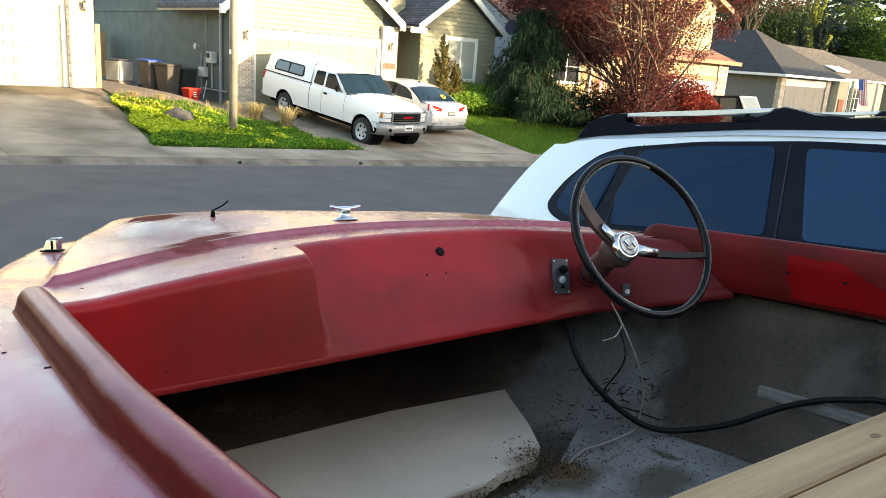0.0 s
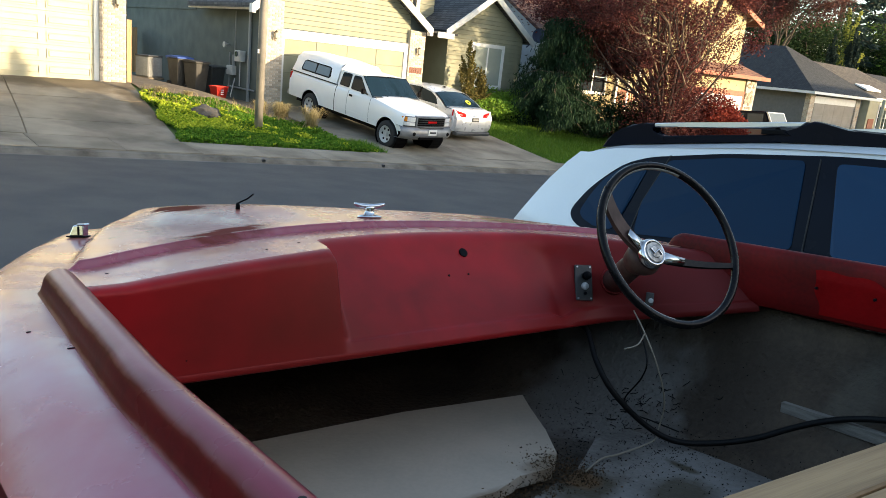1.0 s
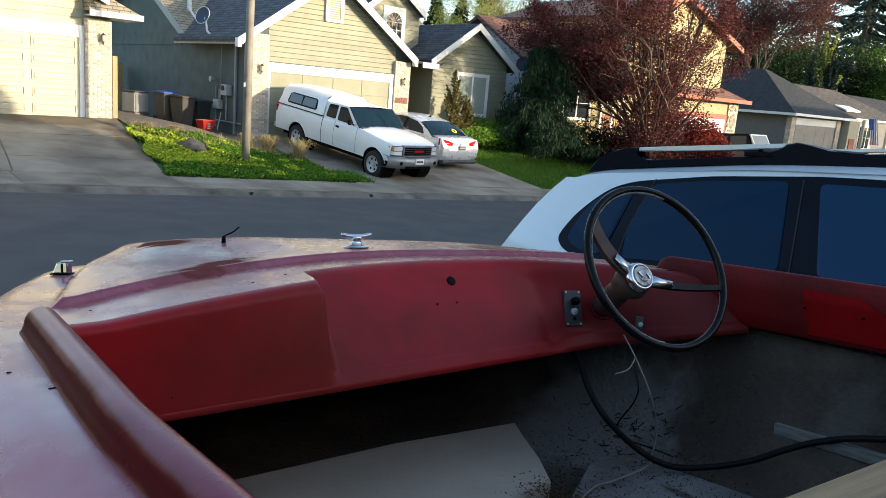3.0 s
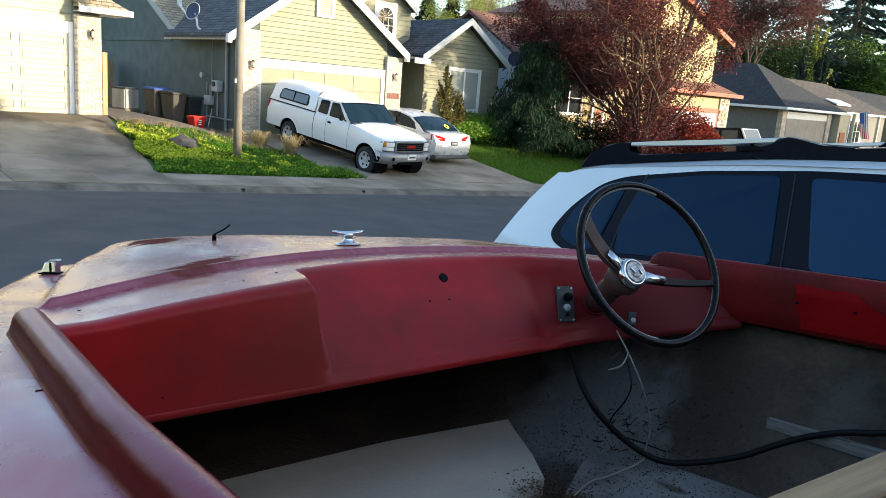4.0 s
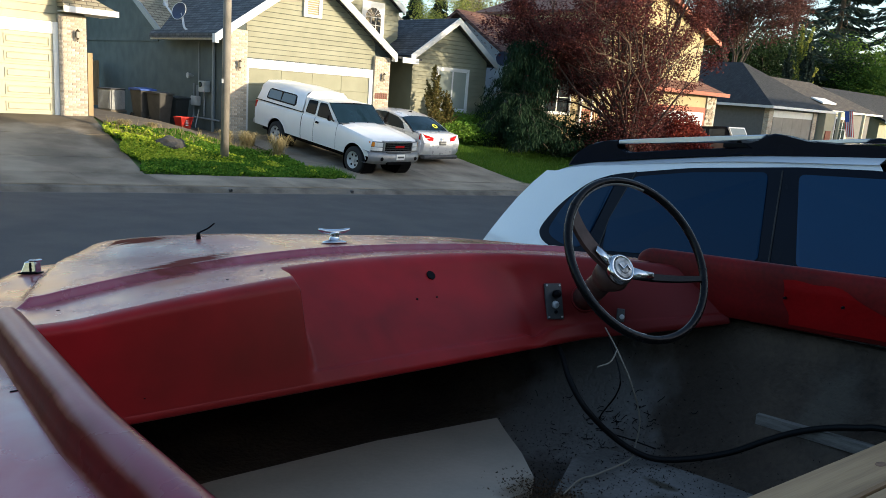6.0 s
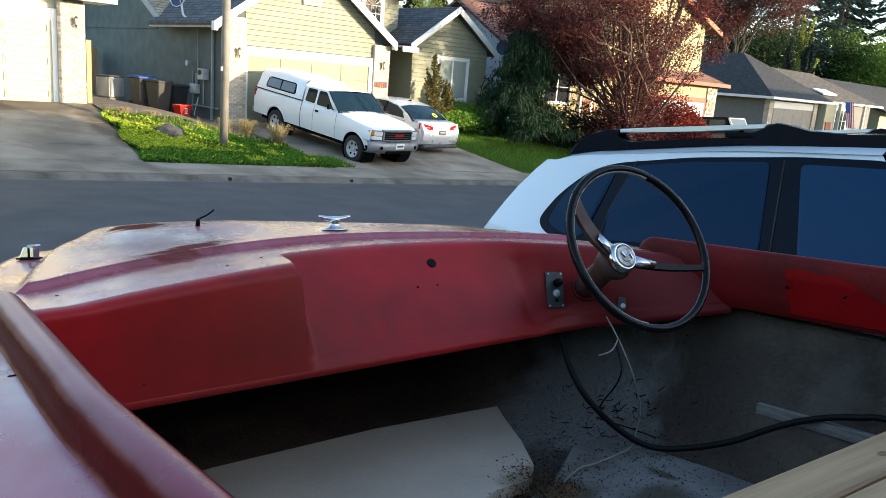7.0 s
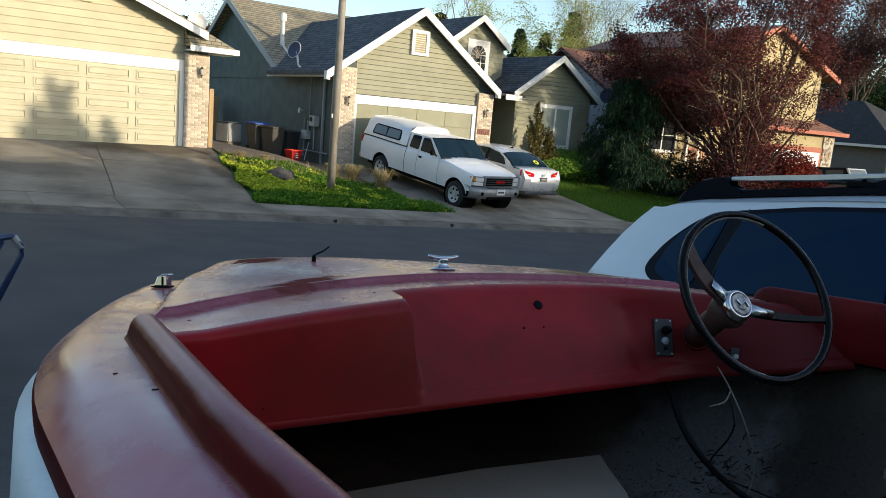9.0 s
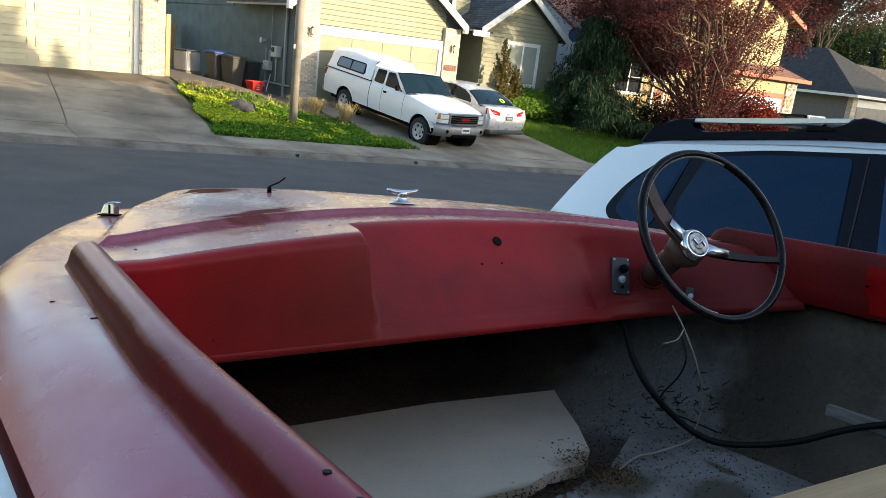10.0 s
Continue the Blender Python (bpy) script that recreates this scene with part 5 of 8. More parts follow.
def suv():
    b = thing("suv", "white estate-style SUV with tinted windows and black roof rails", "car", Matrix.Translation((4.14, 1.4, 0.474)) @ pose(0, 0, 0, -5.1, 0, 0))
    HW = 0.94

    def fx(y, z):
        """Half width of the body at a height."""
        h = HW - 0.035 * clamp((0.9 - z) / 0.5) - 0.29 * clamp(z - 1.12, 0, 1) - 0.02 * clamp((z - 1.12) / 0.2)
        return h - 0.10 * clamp((y - 1.0) / 0.75) ** 2

    def rear(z):
        d = z - 1.12
        return 1.595 - 0.70 * d - 1.2 * max(d, 0.0) ** 3

    def front(z):
        return -2.85 + 0.1 * clamp((z - 0.7) / 0.4) if z < 1.08 else -1.75 + 1.25 * clamp((z - 1.08) / 0.5)

    def roofz(y):
        return 1.715 - 0.075 * clamp((y + 0.3) / 1.1) ** 1.2 - 0.06 * clamp((y - 0.8) / 0.4) ** 2

    def edgez(y):
        return min(1.60 + 0.042 * smooth((0.95 - y) / 1.0), roofz(y) - 0.042)
    # lower shell, with arches
    prof = [(-2.80, 0.30), *[(y, z) for y, z in arch(-1.72, 0.40)], *[(y, z) for y, z in arch(0.98, 0.40)], (1.74, 0.32), (1.77, 0.72), (1.69, 0.96), (1.60, 1.115), (-1.75, 1.115), (-2.7, 0.98), (-2.85, 0.7)]
    for s in (-1, 1):
        bm = bmesh.new()
        v = [bm.verts.new((s * (fx(y, z) - 0.02 * (z < 0.4)), y, z)) for y, z in prof]
        w = [bm.verts.new((s * 0.5, y, z)) for y, z in prof]
        bm.faces.new(v)
        for i in range(len(v)):
            j = (i + 1) % len(v)
            bm.faces.new((v[i], v[j], w[j], w[i]))
        part("side_panel", bm, SUVWHITE, b, "white body side")
    part("rear_panel", prism([(1.66, 0.35), (1.74, 0.4), (1.78, 0.72), (1.70, 0.96), (1.603, 1.12), (1.52, 1.12)], "x", -0.9, 0.9), SUVWHITE, b)
    part("bonnet", prism([(-2.84, 0.7), (-2.7, 0.99), (-1.75, 1.13), (-1.6, 1.1), (-2.7, 0.4)], "x", -0.85, 0.85), SUVWHITE, b)
    part("underbody", box((-0.8, -2.6, 0.22), (0.8, 1.7, 0.5)), BLACK, b)
    # cabin: sides from belt to roof edge, then the crowned roof
    zs = [1.10, 1.13, 1.2, 1.3, 1.4, 1.5, 1.56, 1.60]

    def side_at(s):
        def at(q, k):
            z = zs[int(k)]
            y = front(z) + (rear(z) - front(z)) * q
            zz = z if k < 7 else edgez(y)
            return (s * fx(y, zz), y, zz)
        return at
    qs = [0, 0.1, 0.2, 0.3, 0.4, 0.5, 0.6, 0.7, 0.8, 0.86, 0.9, 0.94, 0.97, 1.0]
    for s in (-1, 1):
        part("cabin_side", grid(side_at(s), qs, range(8)), SUVWHITE, b, smooth=True)

    def roof_at(q, u):
        y0, y1 = front(1.6), rear(1.60)
        y = y0 + (y1 - y0) * q
        e = fx(y, 1.6)
        edge = edgez(y)
        t = 1 - abs(u) ** 3.2
        return (u * e, y, edge + (roofz(y) + 0.015 - edge) * t)
    part("roof", grid(roof_at, qs, [-1, -0.985, -0.95, -0.9, -0.8, -0.6, -0.3, 0, 0.3, 0.6, 0.8, 0.9, 0.95, 0.985, 1]), SUVWHITE, b, "white roof", True)
    tail = [(rear(z), z) for z in (1.6, 1.5, 1.4, 1.3, 1.2, 1.13)]
    bm = grid(lambda k, u: roof_at(1.0, u) if k == 0 else (u * fx(*tail[int(k)]), tail[int(k)][0] + 0.03 * (1 - u * u), tail[int(k)][1]), range(6), [-1, -0.985, -0.95, -0.9, -0.8, -0.6, -0.3, 0, 0.3, 0.6, 0.8, 0.9, 0.95, 0.985, 1])
    part("tailgate", bm, SUVWHITE, b, "white tailgate", True)
    part("rear_glass", grid(lambda k, u: (u * 0.58, tail[int(k)][0] + 0.034 * (1 - u * u * 0.4) + 0.004, tail[int(k)][1]), range(1, 5), steps(-1, 1, 6)), TINT, b, "tinted rear glass", True)
    part("windscreen", grid(lambda t, u: (u * (0.80 - 0.16 * t), -1.74 + 1.25 * t - 0.06 * (1 - u * u), 1.10 + 0.52 * t), steps(0, 1, 4), steps(-1, 1, 6)), CARGLASS, b, "windscreen", True)
    # daylight openings: black surround, then the panes
    surround = [(-1.35, 1.20), (-0.6, 1.205), (0.0, 1.185), (0.5, 1.16), (0.85, 1.135), (0.98, 1.145), (1.09, 1.18), (1.135, 1.225), (1.125, 1.27), (1.06, 1.36), (0.97, 1.44), (0.86, 1.518), (0.72, 1.560), (0.3, 1.604), (-0.2, 1.624), (-0.55, 1.620)]
    panes = {
        "rear_door_glass": [(0.69, 1.175), (-0.10, 1.217), (-0.065, 1.598), (0.30, 1.583), (0.605, 1.550), (0.705, 1.32)],
        "quarter_glass": [(0.83, 1.175), (0.95, 1.18), (1.04, 1.212), (1.07, 1.245), (1.03, 1.34), (0.965, 1.43), (0.85, 1.510), (0.70, 1.542), (0.80, 1.24)],
        "front_door_glass": [(-0.262, 1.215), (-1.1, 1.23), (-0.62, 1.586), (-0.198, 1.594)],
    }
    for s in (-1, 1):
        f = (lambda y, z: -fx(y, z)) if s < 0 else fx
        part("window_surround", plate(rounded(surround, 0.07), f, s * 0.006), GLOSSBLACK, b, "black window surround")
        for n, poly in panes.items():
            part(n, plate(rounded(poly, 0.03), f, s * 0.010), mats["FRONTGLASS"] if n[0] == "f" else TINT, b, "blue-green side window" if n[0] == "f" else "dark tinted side window")
        for line in ([(0.72, 1.165), (0.70, 1.33), (0.60, 1.575)], [(-0.15, 1.195), (-0.125, 1.606)]):
            part("door_seam", tube([(s * (fx(y, z) + 0.006), y, z) for y, z in line], 0.004, 5), RUBBER, b)
        part("belt_trim", tube([(s * (fx(y, z) + 0.008), y, z) for y, z in [(-1.3, 1.195), (-0.6, 1.197), (0.0, 1.177), (0.5, 1.152), (0.86, 1.126), (0.98, 1.132)]], 0.008, 6), BLACK, b)
        part("door_handle", box((s * 0.94 - 0.025, 0.35, 1.0), (s * 0.94 + 0.025, 0.58, 1.04), 0.012), SUVWHITE, b)
        part("wing_mirror", box((s * 1.08 - 0.12, -1.25, 1.12), (s * 1.08 + 0.12, -1.1, 1.32), 0.05, seg=2), SUVWHITE, b)
        # roof rail: rising tail, silver top bar and black feet
        c = s * 0.66
        rail = part("roof_rail", prism([(-0.001, 1.758), (-0.033, 1.767), (-0.087, 1.757), (-0.18, 1.733), (-0.27, 1.713), (-0.6, 1.712), (-1.2, 1.69), (-1.2, 1.655), (-0.43, 1.668), (0.0, 1.670), (0.15, 1.668), (0.13, 1.703), (0.13, 1.716), (0.03, 1.726)], "x", c - 0.035, c + 0.035, bevel=0.01), GLOSSBLACK, b, "gloss black roof rail")
        part("rail_tail", prism([(y - 0.16 * (s > 0), z) for y, z in ((1.115, 1.588), (1.085, 1.632), (1.036, 1.669), (0.98, 1.699), (0.926, 1.718), (0.86, 1.728), (0.785, 1.733), (0.785, 1.708), (0.81, 1.696), (0.78, 1.676), (0.72, 1.668), (0.72, 1.632), (0.9, 1.615))], "x", c - 0.035, c + 0.035, bevel=0.01), GLOSSBLACK, rail)
        part("rail_base", prism([(0.73, 1.630), (0.73, 1.668), (0.36, 1.690), (0.12, 1.703), (0.12, 1.665), (0.36, 1.655)], "x", c - 0.03, c + 0.033, bevel=0.006), GLOSSBLACK, rail)
        part("rail_trim", prism([(0.80, 1.711), (0.79, 1.732), (0.58, 1.742), (0.36, 1.750), (0.0, 1.763), (0.022, 1.739), (0.36, 1.726), (0.58, 1.720)], "x", c - 0.028, c + 0.028, bevel=0.006), mats["RAILSILVER"], rail, "silver rail bar")
        part("bar_clamp", prism([(0.20, 1.700), (0.20, 1.724), (0.10, 1.724), (0.06, 1.700)], "x", c - 0.042, c + 0.03, bevel=0.006), BLACK, rail, "black cross bar clamp")
        part("tail_lamp", box((s * 0.76 - 0.1, 1.58, 0.72), (s * 0.76 + 0.1, 1.775, 0.92), 0.03), LAMPRED, b, "red tail lamp")
        for y in (-1.72, 0.98):
            wheel(b, s * 0.84, y, 0.36, 0.23, s)
    for y, z in ((0.15, 1.722), (0.62, 1.728)):
        part("cross_bar", tube([(-0.64, y, z), (0, y, z + 0.012), (0.64, y, z)], 0.014, 8), BLACK, b, "black roof cross bar")
    part("sunroof", grid(lambda y, u: (0.4 * u, y, roofz(y) + 0.019 - 0.012 * u * u), steps(-0.6, 0.1, 6), steps(-1, 1, 6)), TINT, b, "dark glass sunroof", True)
    return b


def pickup():
    b = thing("pickup_truck", "white extended-cab pickup with a canopy, parked nose to the street", "truck", Matrix.Translation((13.22, 19.12, 0.06)) @ pose(0, 0, 0, -6.2, 0, 186.0))
    FA, RA, R = 1.82, -1.82, 0.385

    belly = [(0.48, 0.940), (0.62, 0.966), (0.80, 0.984), (0.95, 0.986), (1.08, 0.976), (1.17, 0.962), (1.23, 0.944), (1.27, 0.915)]

    def section(z):
        """Half width of the body side at a height: fullest at the waist, rounded over at the shoulder."""
        for (z0, x0), (z1, x1) in zip(belly, belly[1:]):
            if z <= z1:
                return x0 + (x1 - x0) * clamp((z - z0) / (z1 - z0))
        return belly[-1][1]

    def fx(y, z):
        return section(z) if z < 1.22 else 0.925 - 0.20 * clamp(z - 1.27, 0, 1)

    def shoulder(y):
        return 1.27 if y < -0.61 else 1.255 - 0.02 * clamp((y - 0.4) / 0.6) - 0.15 * smooth((y - 0.8) / 2.2) * 1.25

    def sill(y):
        for c in (FA, RA):
            if abs(y - c) < 0.47:
                return 0.40 + math.sqrt(0.47 ** 2 - (y - c) ** 2)
        return 0.50 if y < 2.2 else 0.60

    def flank(s):
        def at(y, k):
            lo, top = sill(y), shoulder(y)
            z = lo + (top - lo) * (k / 10) ** 0.8
            x = section(z + (1.27 - top) * clamp((z - 0.5) / (top - 0.5))) - 0.055 * clamp((y - 1.95) / 0.5) ** 2
            return (s * x, y, z)
        return at
    for s in (-1, 1):
        part("bed_side", grid(flank(s), [*steps(-2.95, -2.31, 8), *steps(-2.29, -1.35, 30), *steps(-1.30, -0.625, 8)], range(11)), CARWHITE, b, "white bed side", True)
        part("cab_side", grid(flank(s), [*steps(-0.60, 1.33, 24), *steps(1.35, 2.29, 30), *steps(2.30, 2.44, 4)], range(11)), CARWHITE, b, "white doors and front wing", True)
        for y0, y1 in ((-2.95, -0.625), (-0.60, 0.95)):
            part("body_core", box((s * 0.50 - 0.36, y0, 0.9), (s * 0.50 + 0.36, y1, 1.2)), BLACK, b)
    part("tailgate", box((-0.95, -2.97, 0.62), (0.95, -2.90, 1.27), 0.02), CARWHITE, b)
    nose = [(0.93, -0.03), (0.96, 0.0), *[(y, 0.0) for y in steps(1.1, 2.3, 6)], (2.40, -0.006), (2.46, -0.020), (2.505, -0.045), (2.53, -0.08), (2.535, -0.12)]

    def hood(k, u):
        y, drop = nose[int(k)]
        a = abs(u)
        edge = 0.915 - 0.055 * clamp((y - 1.95) / 0.5) ** 2
        crown = 0.050 * (1 - a ** 2.4) + 0.014 * smooth((0.64 - a) / 0.10)
        return (u * edge, y - 0.11 * a ** 4 * clamp((y - 2.0) / 0.5), shoulder(min(y, 2.44)) + drop + crown * clamp((2.62 - y) / 0.5))
    part("bonnet", grid(hood, range(len(nose)), [-1, -0.985, -0.95, -0.9, -0.8, -0.68, -0.62, -0.56, -0.45, -0.2, 0, 0.2, 0.45, 0.56, 0.62, 0.68, 0.8, 0.9, 0.95, 0.985, 1]), CARWHITE, b, "white bonnet with a raised middle", True)
    part("underbody", box((-0.75, -2.8, 0.36), (0.75, 2.3, 0.62)), BLACK, b)
    # cab
    zs = [1.24, 1.38, 1.55, 1.67, 1.73]

    def cab(s):
        def at(q, k):
            z = zs[int(k)]
            t = (z - 1.24) / 0.49
            y0, y1 = -0.60 - 0.0 * t, 1.02 - 0.62 * t
            return (s * fx(0, z), y0 + (y1 - y0) * q, z)
        return at
    for s in (-1, 1):
        part("cab_pillar_side", grid(cab(s), steps(0, 1, 5), range(5)), CARWHITE, b, smooth=True)
    part("cab_roof", grid(lambda q, u: (u * fx(0, 1.73), -0.62 + 1.04 * q, 1.73 + 0.06 * (1 - abs(u) ** 2.6) * (1 - 0.5 * (2 * q - 1) ** 4)), steps(0, 1, 8), steps(-1, 1, 10)), CARWHITE, b, "white cab roof", True)
    part("windscreen", grid(lambda t, u: (u * (0.90 - 0.08 * t), 1.03 - 0.62 * t + 0.05 * (1 - u * u), 1.22 + 0.52 * t), steps(0.02, 0.98, 5), steps(-1, 1, 8)), CARGLASS, b, "windscreen", True)
    part("windscreen_seal", grid(lambda t, u: (u * (0.925 - 0.08 * t), 1.024 - 0.62 * t + 0.05 * (1 - u * u), 1.215 + 0.525 * t), steps(0, 1, 5), steps(-1, 1, 8)), BLACK, b, "black windscreen seal", True)
    for s in (-1, 1):
        part("wiper", tube([(s * 0.1 + 0.12, 1.085, 1.235), (s * 0.36 + 0.12, 1.02, 1.33)], 0.008, 5), BLACK, b)
    part("cowl", prism([(0.90, 1.20), (1.12, 1.22), (1.10, 1.262), (0.98, 1.268)], "x", -0.86, 0.86), DARKGREY, b, "dark cowl below the windscreen")
    part("back_wall", box((-0.85, -0.63, 1.2), (0.85, -0.58, 1.73)), CARWHITE, b)
    panes = {"front_window": [(0.74, 1.30), (0.05, 1.30), (0.05, 1.66), (0.33, 1.675)], "rear_window": [(-0.08, 1.31), (-0.50, 1.32), (-0.46, 1.66), (-0.08, 1.675)]}
    for s in (-1, 1):
        f = (lambda y, z: -fx(y, z)) if s < 0 else fx
        for n, poly in panes.items():
            cy, cz = sum(q[0] for q in poly) / len(poly), sum(q[1] for q in poly) / len(poly)
            part("window_seal", plate(rounded([(cy + (y - cy) * 1.09, cz + (z - cz) * 1.10) for y, z in poly], 0.06), f, s * 0.005), BLACK, b)
            part(n, plate(rounded(poly, 0.05), f, s * 0.009), CARGLASS, b, "dark cab side window")
        for y, z0 in ((-0.02, 0.53), (1.0, 0.53)):
            part("seam", tube([(s * (section(z) + 0.0005), y, z) for z in steps(z0, 1.235, 8)], 0.0045, 5), DARKGREY, b)
        part("door_crease", tube([(s * (section(0.66) + 0.001), y, 0.66) for y in steps(-0.58, 1.3, 6)], 0.006, 5), CARWHITE, b)
        part("door_handle", box((s * 0.985 - 0.02, 0.06, 1.08), (s * 0.985 + 0.02, 0.20, 1.14), 0.015), BLACK, b, "black door handle")
        part("wing_mirror", box((s * 1.10 - 0.07, 0.76, 1.28), (s * 1.10 + 0.07, 0.84, 1.44), 0.03), BLACK, b, "black wing mirror")
        part("mirror_arm", tube([(s * 0.94, 0.82, 1.28), (s * 1.06, 0.8, 1.34)], 0.025, 6), BLACK, b)
        lamp = part("headlamp", prism([(s * 0.57, 2.40), (s * 0.57, 2.535), (s * 0.76, 2.515), (s * 0.865, 2.46), (s * 0.915, 2.37), (s * 0.915, 2.30), (s * 0.80, 2.30)], "z", 0.77, 1.035, bevel=0.01), DARKGREY, b, "headlamp in a dark housing")
        for z0, z1 in ((0.785, 0.885), (0.90, 1.02)):
            part("lens", prism([(s * 0.583, 2.45), (s * 0.583, 2.550), (s * 0.76, 2.530), (s * 0.835, 2.492), (s * 0.835, 2.42)], "z", z0, z1, bevel=0.01), LAMPCLEAR, lamp, "clear lens")
            part("turn_lens", prism([(s * 0.842, 2.42), (s * 0.842, 2.488), (s * 0.878, 2.462), (s * 0.930, 2.375), (s * 0.930, 2.31), (s * 0.88, 2.31)], "z", z0, z1, bevel=0.008), AMBER if z0 > 0.8 else LAMPCLEAR, lamp, "amber turn lens" if z0 > 0.8 else "")
        part("wheel_lip", tube([(s * (section(0.40 + 0.47 * math.sin(q)) - 0.004 - 0.055 * clamp((FA + 0.47 * math.cos(q) - 1.95) / 0.5) ** 2), FA + 0.47 * math.cos(q), 0.40 + 0.47 * math.sin(q)) for q in steps(0.2, math.pi - 0.2, 16)], 0.013, 6), CARWHITE, b)
        part("wheel_lip", tube([(s * (section(0.40 + 0.47 * math.sin(q)) - 0.004), RA + 0.47 * math.cos(q), 0.40 + 0.47 * math.sin(q)) for q in steps(0.2, math.pi - 0.2, 16)], 0.013, 6), CARWHITE, b)
        part("tail_lamp", box((s * 0.93 - 0.05, -2.98, 0.8), (s * 0.93 + 0.05, -2.88, 1.24), 0.02), LAMPRED, b, "red tail lamp")
        for y in (FA, RA):
            wheel(b, s * 0.85, y, R, 0.25, s, 6, True)
            part("wheel_well", lathe([(0.02, s * 0.50), (0.465, s * 0.50), (0.465, s * 0.93)], 24, "x", at=(0, y, 0.40), caps=False), BLACK, b)
    g = part("grille", prism([(-0.565, 2.44), (-0.565, 2.575), (-0.3, 2.61), (0, 2.62), (0.3, 2.61), (0.565, 2.575), (0.565, 2.44)], "z", 0.76, 1.06, bevel=0.02), mats["BUMPER"], b, "grey grille surround")
    part("grille_mesh", prism([(-0.52, 2.55), (-0.52, 2.588), (-0.3, 2.617), (0, 2.628), (0.3, 2.617), (0.52, 2.588), (0.52, 2.55)], "z", 0.80, 1.02), BLACK, g)
    for z in (0.85, 0.91, 0.97):
        part("grille_bar", tube([(-0.52, 2.590, z), (-0.3, 2.620, z), (0, 2.631, z), (0.3, 2.620, z), (0.52, 2.590, z)], 0.005, 6), DARKGREY, g)
    part("badge", box((-0.17, 2.615, 0.885), (0.17, 2.642, 0.945), 0.004), LAMPRED, g, "red badge on the grille")
    bprof = [(2.20, 0.42), (2.60, 0.42), (2.69, 0.50), (2.71, 0.56), (2.70, 0.68), (2.64, 0.745), (2.55, 0.76), (2.20, 0.76)]
    bp = part("front_bumper", grid(lambda k, u: (u * 1.0, bprof[int(k)][0] - (0.22 * abs(u) ** 4 + 0.03 * u * u) * (0 < k < 7), bprof[int(k)][1]), range(8), steps(-1, 1, 20)), mats["BUMPER"], b, "grey metal front bumper", True)
    part("bumper_step", box((-0.46, 2.55, 0.745), (0.46, 2.665, 0.768), 0.006), DARKGREY, bp)
    for s in (-1, 1):
        part("fog_lamp", lathe([(0.055, 2.66), (0.05, 2.672), (0.01, 2.668)], 14, "y", at=(s * 0.66, 0, 0.585)), BLACK, bp, "round dark fog lamp")
    part("air_intake", box((-0.46, 2.62, 0.435), (0.46, 2.70, 0.505)), BLACK, bp)
    part("number_plate", box((-0.16, 2.700, 0.56), (0.16, 2.722, 0.72), 0.004), WHITE, bp, "pale number plate")
    part("plate_mark", box((-0.12, 2.720, 0.615), (0.12, 2.726, 0.665)), DARKGREY, bp)
    part("rear_bumper", box((-0.95, -3.08, 0.5), (0.95, -2.9, 0.66), 0.03), STEEL, b)
    # canopy over the bed
    def can(q, k):
        pr = [(-0.93, 1.27), (-0.92, 1.32), (-0.80, 1.72), (-0.74, 1.80), (-0.60, 1.86), (0.0, 1.90), (0.60, 1.86), (0.74, 1.80), (0.80, 1.72), (0.92, 1.32), (0.93, 1.27)]
        x, z = pr[int(k)]
        t = (z - 1.27) / 0.63
        y0, y1 = -2.96 + 0.16 * t, -0.66 - 0.06 * t
        return (x, y0 + (y1 - y0) * q, z + 0.06 * t * math.sin(math.pi * clamp(q, 0.1, 0.9)))
    c = part("canopy", grid(can, steps(0, 1, 8), range(11)), CARWHITE, b, "white fibreglass bed canopy", True)
    for y0, y1 in ((-2.96, -2.80), (-0.66, -0.74)):
        part("canopy_end", prism([(-0.92, 1.28), (-0.80, 1.72), (-0.60, 1.88), (0.0, 1.92), (0.60, 1.88), (0.80, 1.72), (0.92, 1.28)], "y", (y0 + y1) / 2 - 0.02, (y0 + y1) / 2 + 0.02), CARWHITE, c)
    part("canopy_seal", box((-0.965, -2.97, 1.262), (0.965, -0.64, 1.285)), BLACK, c)
    for s in (-1, 1):
        f = lambda y, z: s * (0.92 - 0.30 * (z - 1.32))
        part("canopy_window", plate([(-2.46, 1.37), (-1.08, 1.37), (-1.02, 1.43), (-1.08, 1.66), (-1.16, 1.70), (-2.36, 1.70), (-2.47, 1.65), (-2.51, 1.43)], f, s * 0.012), BLACK, c, "black-framed canopy window")
        for p, q in ((-2.45, -1.80), (-1.76, -1.10)):
            part("canopy_pane", plate([(p, 1.41), (q, 1.41), (q - 0.03, 1.665), (p + 0.02, 1.665)], f, s * 0.016), mats["PALEGLASS"], c)
    return b


